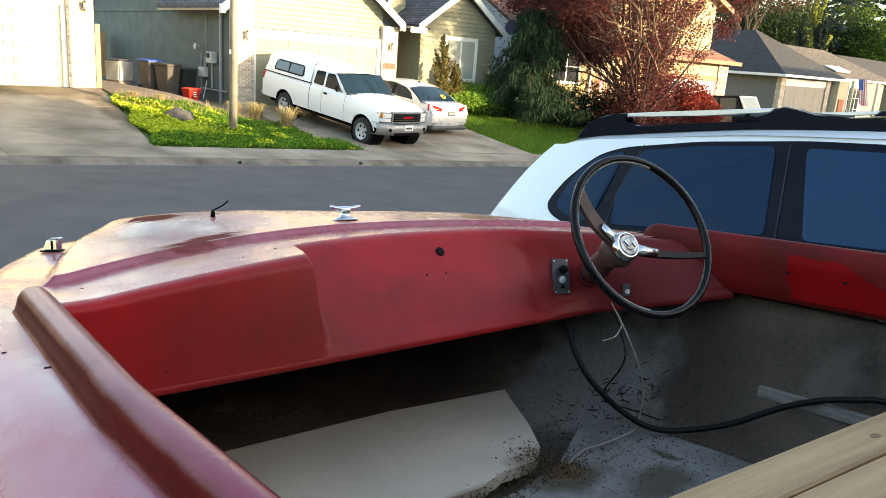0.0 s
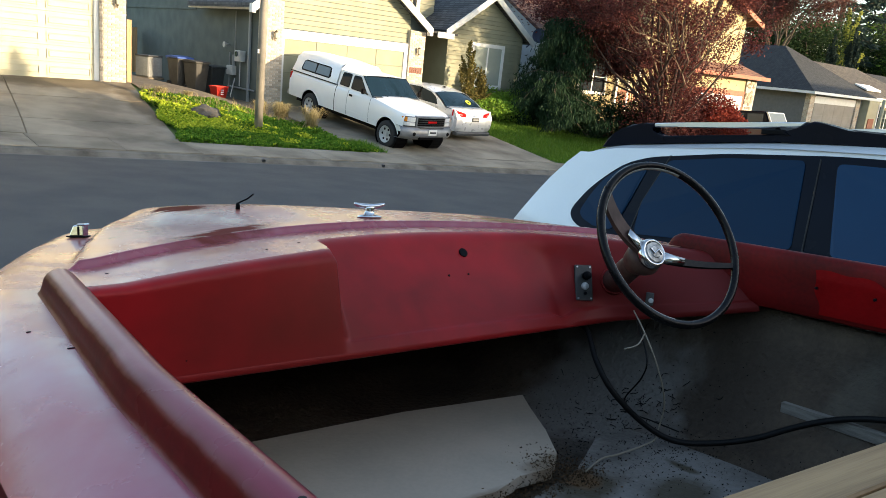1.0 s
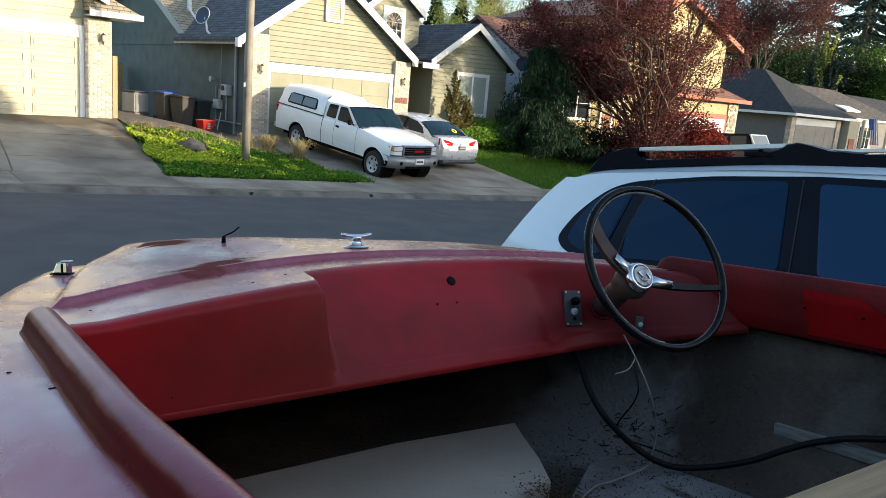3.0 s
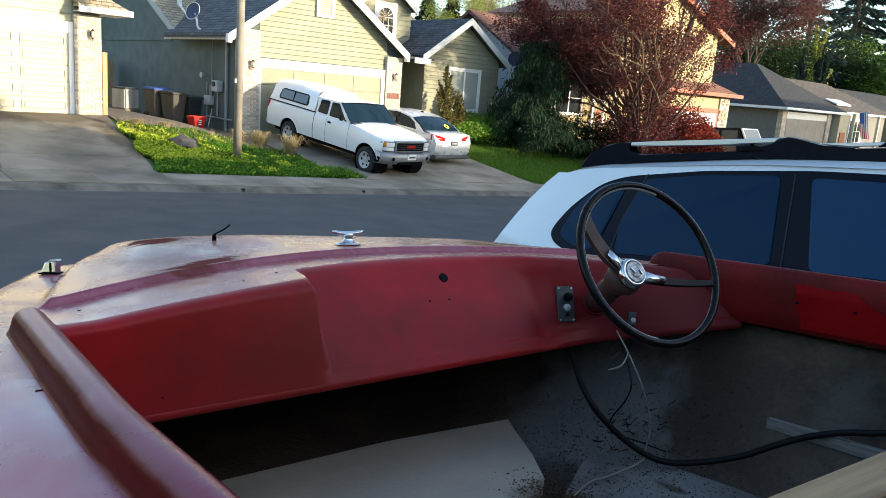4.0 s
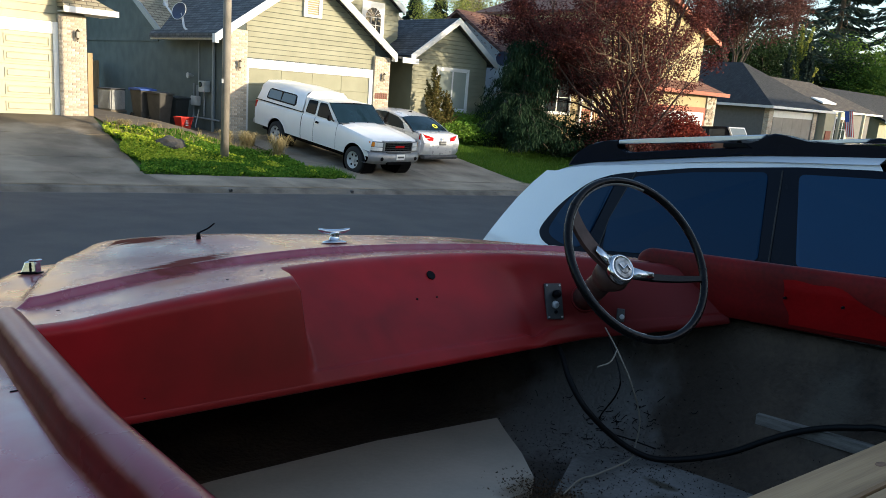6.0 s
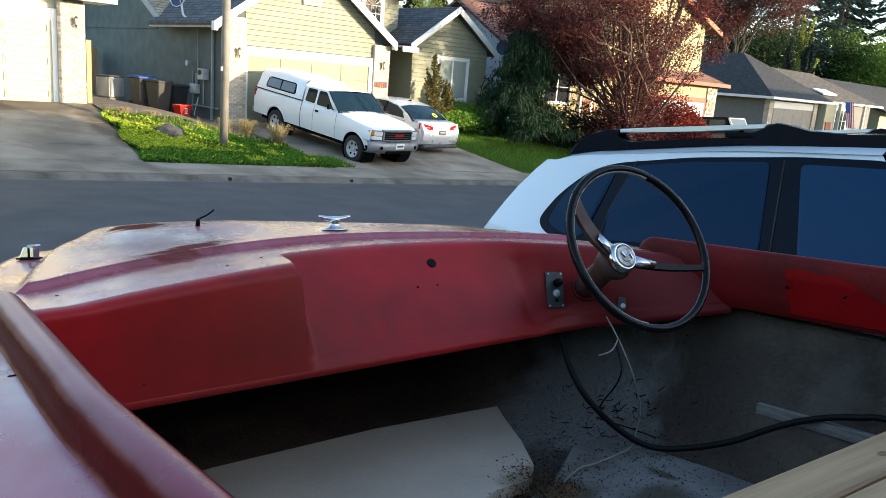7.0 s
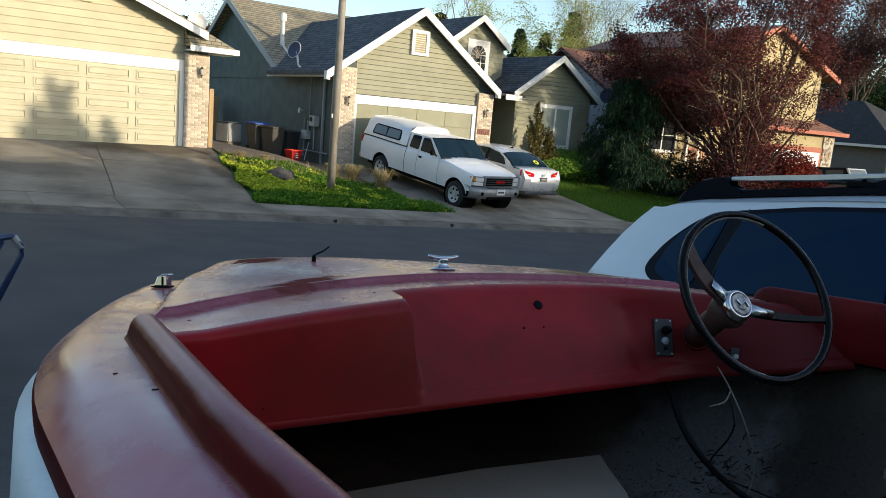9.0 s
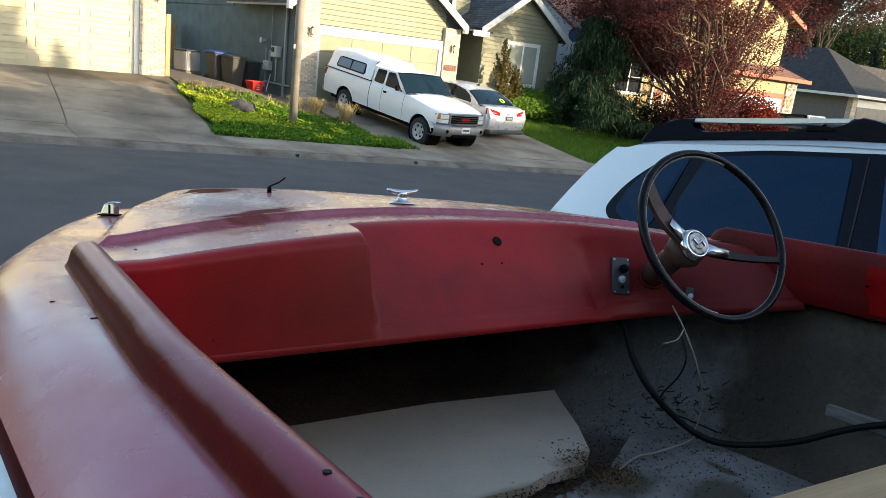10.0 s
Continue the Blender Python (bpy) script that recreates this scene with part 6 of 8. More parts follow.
def sedan():
    b = thing("sedan", "silver saloon car seen from behind, parked on the driveway", "car", Matrix.Translation((16.60, 20.45, 0.14)) @ pose(0, 0, 0, 5.7, 0, 4))
    def fx(y, z):
        return 0.90 - 0.04 * clamp((0.5 - z) / 0.3) - 0.42 * clamp(z - 0.92, 0, 1) ** 1.1 - 0.10 * clamp((-1.7 - y) / 0.5) ** 2
    prof = [(-2.05, 0.32), *[(c + 0.36 * math.cos(a), 0.33 + 0.36 * math.sin(a)) for c in (-1.2, 1.45) for a in steps(math.pi, 0, 9)], (2.2, 0.3), (2.3, 0.6), (2.0, 0.85), (1.3, 0.95), (-1.5, 0.98), (-2.02, 0.98), (-2.16, 0.72), (-2.14, 0.45)]
    for s in (-1, 1):
        bm = bmesh.new()
        v = [bm.verts.new((s * fx(y, z), y, z)) for y, z in prof]
        w = [bm.verts.new((s * 0.4, y, z)) for y, z in prof]
        bm.faces.new(v)
        for i in range(len(v)):
            j = (i + 1) % len(v)
            bm.faces.new((v[i], v[j], w[j], w[i]))
        part("side_panel", bm, SILVER, b, "silver body side")
    rearp = [(-2.10, 0.30), (-2.17, 0.45), (-2.19, 0.70), (-2.14, 0.78), (-2.08, 0.98), (-2.0, 1.02), (-1.5, 1.04), (-1.4, 0.9), (-1.9, 0.3)]
    bm = grid(lambda k, u: (u * (0.865 - 0.05 * (k > 4)), rearp[int(k)][0] + 0.17 * abs(u) ** 3.5, rearp[int(k)][1] - 0.02 * abs(u) ** 4), range(len(rearp)), steps(-1, 1, 24))
    part("boot", bm, SILVER, b, "silver boot lid and bumper", True)
    part("bonnet", prism([(1.2, 0.98), (2.0, 0.88), (2.3, 0.6), (2.2, 0.35), (1.0, 0.5)], "x", -0.8, 0.8), SILVER, b)
    roof = [(-1.62, 1.02), (-1.30, 1.20), (-0.85, 1.38), (-0.45, 1.45), (0.0, 1.475), (0.45, 1.44), (0.9, 1.25), (1.35, 0.98)]
    def rf(k, u):
        y, z = roof[int(k)]
        e = fx(y, z - 0.03)
        return (u * e, y, z - 0.06 * abs(u) ** 3)
    part("roof", grid(rf, [2, 3, 4, 5], steps(-1, 1, 10)), SILVER, b, "silver roof", True)
    part("rear_glass", grid(rf, [0, 1, 2], steps(-0.93, 0.93, 10)), CARGLASS, b, "dark rear window", True)
    part("windscreen", grid(rf, [5, 6, 7], steps(-1, 1, 10)), CARGLASS, b, "windscreen", True)
    for s in (-1, 1):
        f = (lambda y, z: -fx(y, z)) if s < 0 else fx
        side = [(y, z - 0.06) for y, z in roof]
        part("cabin_side", plate([(-1.75, 0.96), *side, (1.45, 0.92)], f, s * 0.002), SILVER, b)
        part("side_window", plate([(-1.22, 1.0), (-1.02, 1.20), (-0.7, 1.32), (-0.1, 1.385), (0.4, 1.35), (0.82, 1.16), (1.05, 0.98)], f, s * 0.009), CARGLASS, b, "dark side window")
        part("window_post", plate([(-0.22, 0.99), (-0.27, 1.37), (-0.19, 1.38), (-0.12, 0.99)], f, s * 0.012), BLACK, b)
        part("tail_lamp", grid(lambda k, v: (s * (0.40 + 0.475 * k), -2.135 + 0.19 * k ** 3, (0.795 - 0.01 * k) * (1 - v) + (0.895 + 0.105 * k) * v - 0.02 * (k < 0.1)), steps(0, 1, 8), (0, 0.5, 1)), LAMPRED, b, "red tail lamp", True)
        part("tail_lamp_lens", grid(lambda k, v: (s * (0.56 + 0.24 * k), -2.126 + 0.19 * (0.34 + 0.5 * k) ** 3 - 0.012, 0.852 + 0.012 * v + 0.012 * k), steps(0, 1, 6), (0, 1)), LAMPCLEAR, b, "pale strip in the tail lamp", True)
        for y in (-1.2, 1.45):
            wheel(b, s * 0.78, y, 0.32, 0.2, s)
    part("rear_bumper", prism([(-2.18, 0.20), (-2.21, 0.27), (-2.18, 0.32), (-2.0, 0.32), (-2.0, 0.20)], "x", -0.78, 0.78, bevel=0.02), DARKGREY, b, "dark lower bumper")
    part("number_plate", box((-0.16, -2.205, 0.66), (0.16, -2.185, 0.79), 0.004), DARKGREY, b, "dark number plate")
    part("plate_mark", box((-0.12, -2.212, 0.70), (0.12, -2.20, 0.75)), STEEL, b)
    part("badge", lathe([(0.05, -2.20), (0.045, -2.18)], 12, "y", at=(0, 0, 0.86)), STEEL, b)
    bm = lathe([(0.055, 0.0), (0.105, 0.0), (0.105, 0.004), (0.055, 0.004)], 20, caps=False)
    bmesh.ops.transform(bm, matrix=Matrix.Translation((0.30, -1.43, 1.150)) @ pose(0, 0, 0, 29, 0, 0), verts=bm.verts)
    part("window_sticker", bm, mats["STICKER"], b, "round yellow window sticker")
    part("aerial", prism([(-0.55, 1.45), (-0.40, 1.455), (-0.53, 1.51)], "x", -0.02, 0.02), BLACK, b)
    return b


mats.update({
    "PALEGLASS": glassmat("canopy_glass", (0.10, 0.11, 0.10), 0.06),
    "BUMPER": mat("grey_bumper", (0.24, 0.245, 0.25), 0.4, metal=0.4, var=0.2),
    "STICKER": mat("yellow_sticker", (0.75, 0.72, 0.05), 0.5, var=0.05),
})
# lighter blue base holds the sky seen in and through the front pane
mats["FRONTGLASS"] = glassmat("front_car_glass", (0.002, 0.028, 0.075), 0.03, spec=0.14)
mats["RAILSILVER"] = mat("satin_silver_rail", (0.5, 0.51, 0.52), 0.35, metal=0.8, var=0.1, bump=0.0)
suv()
pickup()
sedan()


# ---- street furniture, trees, hidden surroundings ----
def pole():
    x, y = 8.825, 17.6
    z = ground_z(x, y) - 0.05
    b = thing("utility_pole", "weathered grey street pole standing in ground cover", "pole")
    part("shaft", tube([(x, y, z), (x + 0.02, y, z + 4), (x + 0.03, y, z + 9)], [0.105, 0.095, 0.08], 16), mats["POLE"], b, smooth=True)
    part("collar", lathe([(0.14, z), (0.135, z + 0.10), (0.11, z + 0.14)], 16, at=(x, y, 0.0)), mats["POLE"], b)
    part("tag", box((x - 0.11, y - 0.06, z + 2.0), (x - 0.09, y + 0.0, z + 2.1)), WHITE, b)


mats["POLE"] = mat("pole_paint", (0.28, 0.25, 0.21), 0.75, var=0.35, scale=3, bump=0.2)
pole()


def limbs(bm, base, tip, r0, depth, rng, tips, spread=0.9):
    """Grows a branching limb; collects twig ends."""
    pts = [base]
    for k in range(1, 4):
        t = k / 3
        p = base.lerp(tip, t) + Vector((rng.uniform(-1, 1), rng.uniform(-1, 1), rng.uniform(-0.4, 0.6))) * (tip - base).length * 0.06
        pts.append(p)
    tube(pts, [r0 * (1 - 0.6 * i / 3) for i in range(4)], 6 if depth > 1 else 4, bm)
    tips.extend(pts[2:] if depth <= 1 else [])
    if depth == 0:
        tips.append(pts[-1])
        return
    d = tip - base
    for k in range(3 if depth > 1 else 4):
        q = pts[1 + k % 3]
        v = (d.normalized() + Vector((rng.uniform(-1, 1), rng.uniform(-1, 1), rng.uniform(-0.5, 0.7))) * spread).normalized()
        limbs(bm, q, q + v * d.length * rng.uniform(0.45, 0.7), r0 * 0.5, depth - 1, rng, tips, spread)


def broadleaf(label, base, height, spread, material, leaves, size, seed, trunk=0.16, low=0.25, cluster=0.5, bark=None, depth=3, name="tree"):
    rng = random.Random(seed)
    b = thing(name, label, "tree")
    bm, tips = bmesh.new(), []
    base = Vector(base)
    fork = base + Vector((0.1, 0, height * low))
    tube([base - Vector((0, 0, 0.3)), base.lerp(fork, 0.5) + Vector((0.05, 0.03, 0)), fork], [trunk * 1.3, trunk, trunk * 0.85], 10, bm)
    for k in range(8):
        a = 2 * math.pi * k / 8 + rng.uniform(-0.3, 0.3)
        up = rng.uniform(0.35, 1.0)
        out = spread * (1.05 - 0.55 * up) * rng.uniform(0.7, 1.0)
        tip = fork + Vector((math.cos(a) * out, math.sin(a) * out, (height * (1 - low)) * (0.15 + 0.72 * up)))
        limbs(bm, fork, tip, trunk * 0.5, depth - 1, rng, tips)
    part("trunk", bm, bark or BARK, b, "bare dark branching trunk")
    r = np.random.default_rng(seed)
    t = np.array([tuple(p) for p in tips])
    c = t[r.integers(0, len(t), leaves)] + r.normal(size=(leaves, 3)) * cluster * np.array([1, 1, 0.8])
    c = c[c[:, 2] > base.z + height * 0.12]
    scatter("crown", c, size, material, b, seed)
    return b


def sprays(name, at, along, length, width, material, parent, seed):
    """Long narrow leaves or sprays, one mesh: at (n, 3), each pointing its own way."""
    r = np.random.default_rng(seed)
    n = len(at)
    a = along / np.linalg.norm(along, axis=1, keepdims=True)
    b = np.cross(a, r.normal(size=(n, 3)))
    b /= np.linalg.norm(b, axis=1, keepdims=True)
    k = r.uniform(0.6, 1.4, (n, 1))
    v = np.stack([at, at + a * length * k * 0.45 + b * width * k, at + a * length * k, at + a * length * k * 0.45 - b * width * k], 1).reshape(-1, 3)
    me = bpy.data.meshes.new(name)
    me.vertices.add(4 * n), me.loops.add(4 * n), me.polygons.add(n)
    me.vertices.foreach_set("co", v.ravel())
    me.loops.foreach_set("vertex_index", np.arange(4 * n))
    me.polygons.foreach_set("loop_start", np.arange(0, 4 * n, 4))
    me.update(calc_edges=True)
    me.materials.append(material)
    ob = new(name, me)
    ob.parent = parent
    return ob


def conifer(label, base, height, radius, seed, material=None, dens=1.0, airy=1.0):
    """A fir: whorls of boughs that droop and lift at the tip, each a flat fan of sprays, uneven, with sky between the whorls."""
    rng = np.random.default_rng(seed)
    b = thing("tree", label, "tree")
    x, y, z = base
    bm = tube([(x, y, z - 0.5), (x, y, z + height * 0.6), (x, y, z + height)], [height * 0.016, height * 0.010, 0.03], 8)
    at, way = [], []
    h = 0.10
    while h < 0.985:
        r = radius * (1 - h) ** 0.8 + 0.12
        for a in rng.uniform(0, 2 * math.pi) + np.arange(7) * 0.9 + rng.normal(size=7) * 0.25:
            rr = r * rng.uniform(0.55, 1.25)
            z0 = z + (h + rng.uniform(-0.008, 0.008)) * height
            d = np.array([math.cos(a), math.sin(a), 0.0])
            side = np.array([-math.sin(a), math.cos(a), 0.0])
            sag = rng.uniform(0.18, 0.42) * rr
            tube([(x, y, z0), tuple(np.array([x, y, z0 - sag * 0.8]) + d * rr * 0.9)], [0.05, 0.015], 4, bm)
            m = int((20 + 26 * rr) * dens)
            t = rng.uniform(0.08, 1, (m, 1)) ** 0.7
            off = rng.normal(size=(m, 1)) * 0.20 * rr * (1.15 - t)
            p = np.array([x, y, z0]) + d * rr * t + side * off
            p[:, 2:] += -sag * t * (1.5 - 0.5 * t) - np.abs(rng.normal(size=(m, 1))) * 0.12
            at.append(p)
            way.append(d + side * np.sign(off) * rng.uniform(0.2, 1.1, (m, 1)) + np.array([0, 0, -0.45]) + rng.normal(size=(m, 3)) * 0.2)
        h += rng.uniform(0.018, 0.034) * (1.2 - 0.5 * h) * airy
    part("trunk", bm, BARK, b)
    sprays("crown", np.concatenate(at), np.concatenate(way), height * 0.030, height * 0.0042, material or NEEDLE, b, seed)
    return b


plum_base = (26.9, 18.0, ground_z(26.9, 18.0))


def plum():
    """Several stems from the ground fanning into wide arching limbs, with small purple leaves strung along the twigs."""
    b = thing("tree", "purple-leaved plum tree with a wide airy crown", "tree")
    rng = random.Random(11)
    bm, tips = bmesh.new(), []
    base = Vector(plum_base)
    for k in range(15):
        a = 2 * math.pi * k / 15 + rng.uniform(-0.25, 0.25)
        up = (0.32, 0.95, 0.62)[k % 3] + rng.uniform(-0.08, 0.08)
        out = 3.7 * (1.12 - 0.72 * up) * rng.uniform(0.8, 1.05)
        fork = base + Vector((math.cos(a) * 0.35, math.sin(a) * 0.35, rng.uniform(1.0, 2.0)))
        tube([base + Vector((math.cos(a) * 0.1, math.sin(a) * 0.1, -0.3)), fork], [0.11, 0.065], 7, bm)
        limbs(bm, fork, base + Vector((math.cos(a) * out, math.sin(a) * out, 2.6 + 6.6 * up)), 0.065, 3, rng, tips, 0.85)
    for k in range(9):
        q = Vector((-0.5, 0.85, 0.0)) * rng.uniform(2.4, 3.9) + Vector((rng.uniform(-1, 1), rng.uniform(-1, 1), rng.uniform(2.8, 5.4)))
        limbs(bm, base + Vector((-0.3, 0.4, rng.uniform(1.6, 3.0))), base + q, 0.05, 3, rng, tips, 0.7)
    # the crown is held back on the side over the street
    away = Vector((0.56, -0.83, 0.0))

    def held(p):
        q = (p - base).dot(away)
        return p - away * max(0.0, q - 1.8) * 0.5
    for v in bm.verts:
        v.co = held(v.co)
    tips = [held(Vector(p)) for p in tips]
    part("trunk", bm, PLUMBARK, b, "dark reddish branching stems")
    r = np.random.default_rng(11)
    t = np.array([tuple(p) for p in tips])
    t = t[t[:, 2] > base.z + 2.3]
    pick = t[r.permutation(len(t))[: int(len(t) * 0.72)]]
    n = 185000
    c = pick[r.integers(0, len(pick), n)] + r.normal(size=(n, 3)) * np.array([0.20, 0.20, 0.17])
    lean = (c - np.array(base)) @ np.array([0.56, -0.83, 0.0])
    gaps = np.array([noise.noise(Vector(p) * 0.75) for p in c])
    keep = (gaps > -0.15) & ~((lean > 0.7) & (c[:, 2] < base.z + 6.0) & (r.random(len(c)) < 0.5))
    c = c[keep]
    low = pick[((pick - np.array(base)) @ np.array([0.56, -0.83, 0.0]) < -0.7) & (pick[:, 2] < base.z + 6.5)]
    c = np.concatenate([c, low[r.integers(0, len(low), 13000)] + r.normal(size=(13000, 3)) * 0.38])
    m = 26000
    c = np.concatenate([c, np.stack([r.normal(base.x, 0.75, m), r.normal(base.y, 0.75, m), base.z + r.uniform(0.3, 6.0, m)], 1)])
    scatter("crown", c, 0.046, PLUM, b, 11)
    # pale limbs that stick out of the crown on the side of the houses
    for k in range(4):
        a = radians(185 + 24 * k)
        root = base + Vector((math.cos(a) * 0.9, math.sin(a) * 0.9, rng.uniform(2.6, 3.6)))
        bm, ends = bmesh.new(), []
        limbs(bm, root, base + Vector((math.cos(a) * rng.uniform(2.6, 3.9), math.sin(a) * rng.uniform(2.4, 3.2), rng.uniform(3.6, 6.4))), 0.045, 2, rng, ends, 1.0)
        part("dead_limb", bm, mats["PALEBARK"], b, "bare pale limb")


mats["PALEBARK"] = mat("pale_bark", (0.21, 0.14, 0.095), 0.9, var=0.3, scale=8, bump=0.3)
PLUMBARK = mat("plum_bark", (0.075, 0.042, 0.034), 0.9, var=0.4, scale=10, bump=0.7, bscale=40)
plum()
broadleaf("brown budding tree behind the far houses", (61.0, 31.5, -1.0), 14.5, 4.4, BROWNBUD, 45000, 0.085, 12, 0.2, 0.42, 0.55)


def unseen_house(x0, x1, y0, y1, ridge, eave, label="plain unseen house added to keep low sun off the street"):
    """Plain unseen houses, added to keep the low sun off the street and to darken reflections."""
    h = thing("house", label, "house")
    ym = (y0 + y1) / 2
    part("wall", prism([(y0, 0.2), (y1, 0.2), (y1, eave), (ym, ridge), (y0, eave)], "x", x0, x1), OLIVE, h)
    for ya in (y0 - 0.4, y1 + 0.4):
        roof_slab(h, "roof", (x0 - 0.4, ya, eave - 0.1), (x1 + 0.4, ya, eave - 0.1), (x1 + 0.4, ym, ridge + 0.1), (x0 - 0.4, ym, ridge + 0.1), 0.15, SHINGLE)
    return h


# unseen; added so that the coaming reflects something dark
unseen_house(-17, -2.6, 22.5, 32, 6.0, 3.6, "plain unseen olive house added across the street to darken reflections")
unseen_house(-12, 10, -15, -5, 7.4, 4.6)
unseen_house(12, 22, -15, -5, 6.5, 4.4)
unseen_house(25, 40, -15, -5, 6.3, 4.3)
unseen_house(43, 58, -15, -5, 6.5, 4.2)
unseen_house(62, 73, -15, -5, 10.0, 7.0)


# ---- fittings and clutter of the boat ----
def fitting(name, bm, material, label="", parent=None, smooth=False):
    """A part of the boat given in the boat's own frame."""
    return part(name, bm, material, parent or the_boat, label, smooth)


def in_world(name, bm, material, parent, label="", smooth=False):
    """A part given in world metres, hung on a thing that stands askew."""
    bmesh.ops.transform(bm, matrix=BOAT.inverted(), verts=bm.verts)
    return part(name, bm, material, parent, label, smooth)


def dash_point(x, v):
    yt = dash_top(x, v)
    z0 = deck_z(x, yt + 0.002)
    yb, zb = dash_foot(x)
    return leaned(x, v, (x, yt + (yb - yt) * v, z0 + (zb - z0) * v + 0.010 * math.sin(math.pi * v) + dash_relief(x, v)))


def dash_frame(x, v):
    """Right, up-the-face and outwards at a point of the dash."""
    p = dash_point(x, v)
    up = (dash_point(x, v - 0.03) - p).normalized()
    right = (dash_point(x + 0.02, v) - dash_point(x - 0.02, v)).normalized()
    out = right.cross(up).normalized()
    return p, up.cross(out), up, out


def on_dash(bm, x, v, lift=0.0):
    p, r, u, o = dash_frame(x, v)
    u = (Vector((0, 0, 1)) - o * o.z).normalized()
    r = u.cross(o)
    m = Matrix((r, u, o)).transposed().to_4x4()
    m.translation = p + o * lift
    bmesh.ops.transform(bm, matrix=m, verts=bm.verts)
    return bm


# steering wheel
WC, WN = Vector((1.533, 0.931, 1.976)), Vector((-0.193, -0.806, 0.559)).normalized()
HC = Vector((1.487, 0.951, 1.946))
WA = WN.cross(Vector((0, 0, 1))).normalized()
WB = WA.cross(WN)


def wheel_pt(deg, r, h=0.0):
    a = radians(deg)
    return WC + (WA * math.cos(a) + WB * math.sin(a)) * r + WN * h


def hub_pt(deg, r, h=0.0):
    """From the hub, which sits a little low of the rim's middle, out to the rim."""
    t = clamp(r / 0.185)
    a = radians(deg)
    return HC.lerp(WC, t * t) + (WA * math.cos(a) + WB * math.sin(a)) * r + WN * h


def steering_wheel():
    m = Matrix((WA, WB, WN)).transposed().to_4x4()
    m.translation = HC + WN * 0.02
    def lathed(prof, sides=28):
        bm = lathe(prof, sides)
        bmesh.ops.transform(bm, matrix=m, verts=bm.verts)
        return bm
    w = in_world("steering_wheel", lathed([(0.030, -0.075), (0.040, -0.05), (0.043, -0.035), (0.036, -0.022), (0.010, -0.02)]), mats["COLUMN"], the_boat, "worn black and chrome two-spoke steering wheel", True)
    rim = tube([wheel_pt(k, 0.192) for k in range(0, 360, 5)], 0.0095, 10, closed=True)
    in_world("rim", rim, mats["WHEELBLACK"], w, "worn black rim", True)
    in_world("rim_inset", tube([wheel_pt(k, 0.1855, 0.0012) for k in range(-75, 120, 5)], 0.0045, 8), mats["PALEWEAR"], w, "pale worn inner edge of the rim", True)
    for k in range(12):
        in_world("rim_band", tube([wheel_pt(k * 30 + 12 - 0.7, 0.192), wheel_pt(k * 30 + 12 + 0.7, 0.192)], 0.0102, 10), mats["WHEELBLACK"], w) if k in (1, 6, 11) else None
    for deg, ww in ((199, 0.012), (36, 0.02)):
        bm = bmesh.new()
        side = (WA * -math.sin(radians(deg)) + WB * math.cos(radians(deg)))
        rows = []
        for t in steps(0, 1, 8):
            r = 0.03 + 0.155 * t
            c = hub_pt(deg, r, 0.004 * (1 - t))
            half = ww * (1.0 - 0.35 * t) + (0.012 if deg == 36 else 0.0) * t
            rows.append([bm.verts.new(c + side * half * q + WN * h) for q, h in ((-1, -0.004), (-0.8, 0.003), (0.8, 0.003), (1, -0.004), (0, -0.008))])
        for a, b in zip(rows, rows[1:]):
            for j in range(5):
                bm.faces.new((a[j], a[(j + 1) % 5], b[(j + 1) % 5], b[j]))
        bm.faces.new(rows[0]), bm.faces.new(rows[-1][::-1])
        in_world("spoke", bm, mats["WHEELBLACK"] if deg == 199 else mats["COLUMN"], w, "dark enamelled spoke")
        bm = bmesh.new()
        rows = []
        for t in (0, 0.5, 1):
            r = 0.025 + 0.055 * t
            c = hub_pt(deg, r, 0.008)
            half = 0.016 * (1 - 0.45 * t)
            rows.append([bm.verts.new(c + side * half * q + WN * h) for q, h in ((-1, 0), (-0.7, 0.006), (0.7, 0.006), (1, 0))])
        for a, b in zip(rows, rows[1:]):
            for j in range(4):
                bm.faces.new((a[j], a[(j + 1) % 4], b[(j + 1) % 4], b[j]))
        bm.faces.new(rows[0]), bm.faces.new(rows[-1][::-1])
        in_world("spoke_trim", bm, CHROME, w, "chrome spoke trim", True)
    cap = in_world("hub_cap", lathed([(0.034, -0.022), (0.036, -0.012), (0.032, -0.002), (0.027, 0.001), (0.026, -0.003), (0.006, -0.001)]), CHROME, w, "chrome hub cap", True)
    in_world("emblem", lathed([(0.024, -0.002), (0.023, 0.002), (0.015, 0.0025), (0.013, 0.004), (0.004, 0.0045)], 20), mats["EMBLEM"], w, "grey embossed emblem")
    in_world("emblem_relief", tube([hub_pt(210, 0.016, 0.025), hub_pt(150, 0.008, 0.026), hub_pt(330, 0.008, 0.026), hub_pt(30, 0.016, 0.025)], 0.0025, 6), CHROME, w)
    # column down to the dash
    end = BOAT @ dash_frame(0.535, 0.60)[0]
    top = HC - WN * 0.035
    in_world("column", tube([top, top.lerp(end, 0.35), top.lerp(end, 0.8), end], [0.027, 0.030, 0.033, 0.035], 20), mats["COLUMN"], w, "maroon steering column shroud", True)
    in_world("column_flange", tube([end - (end - top).normalized() * 0.008, end + (end - top).normalized() * 0.02], [0.039, 0.043], 18), mats["BOATRED"], w)


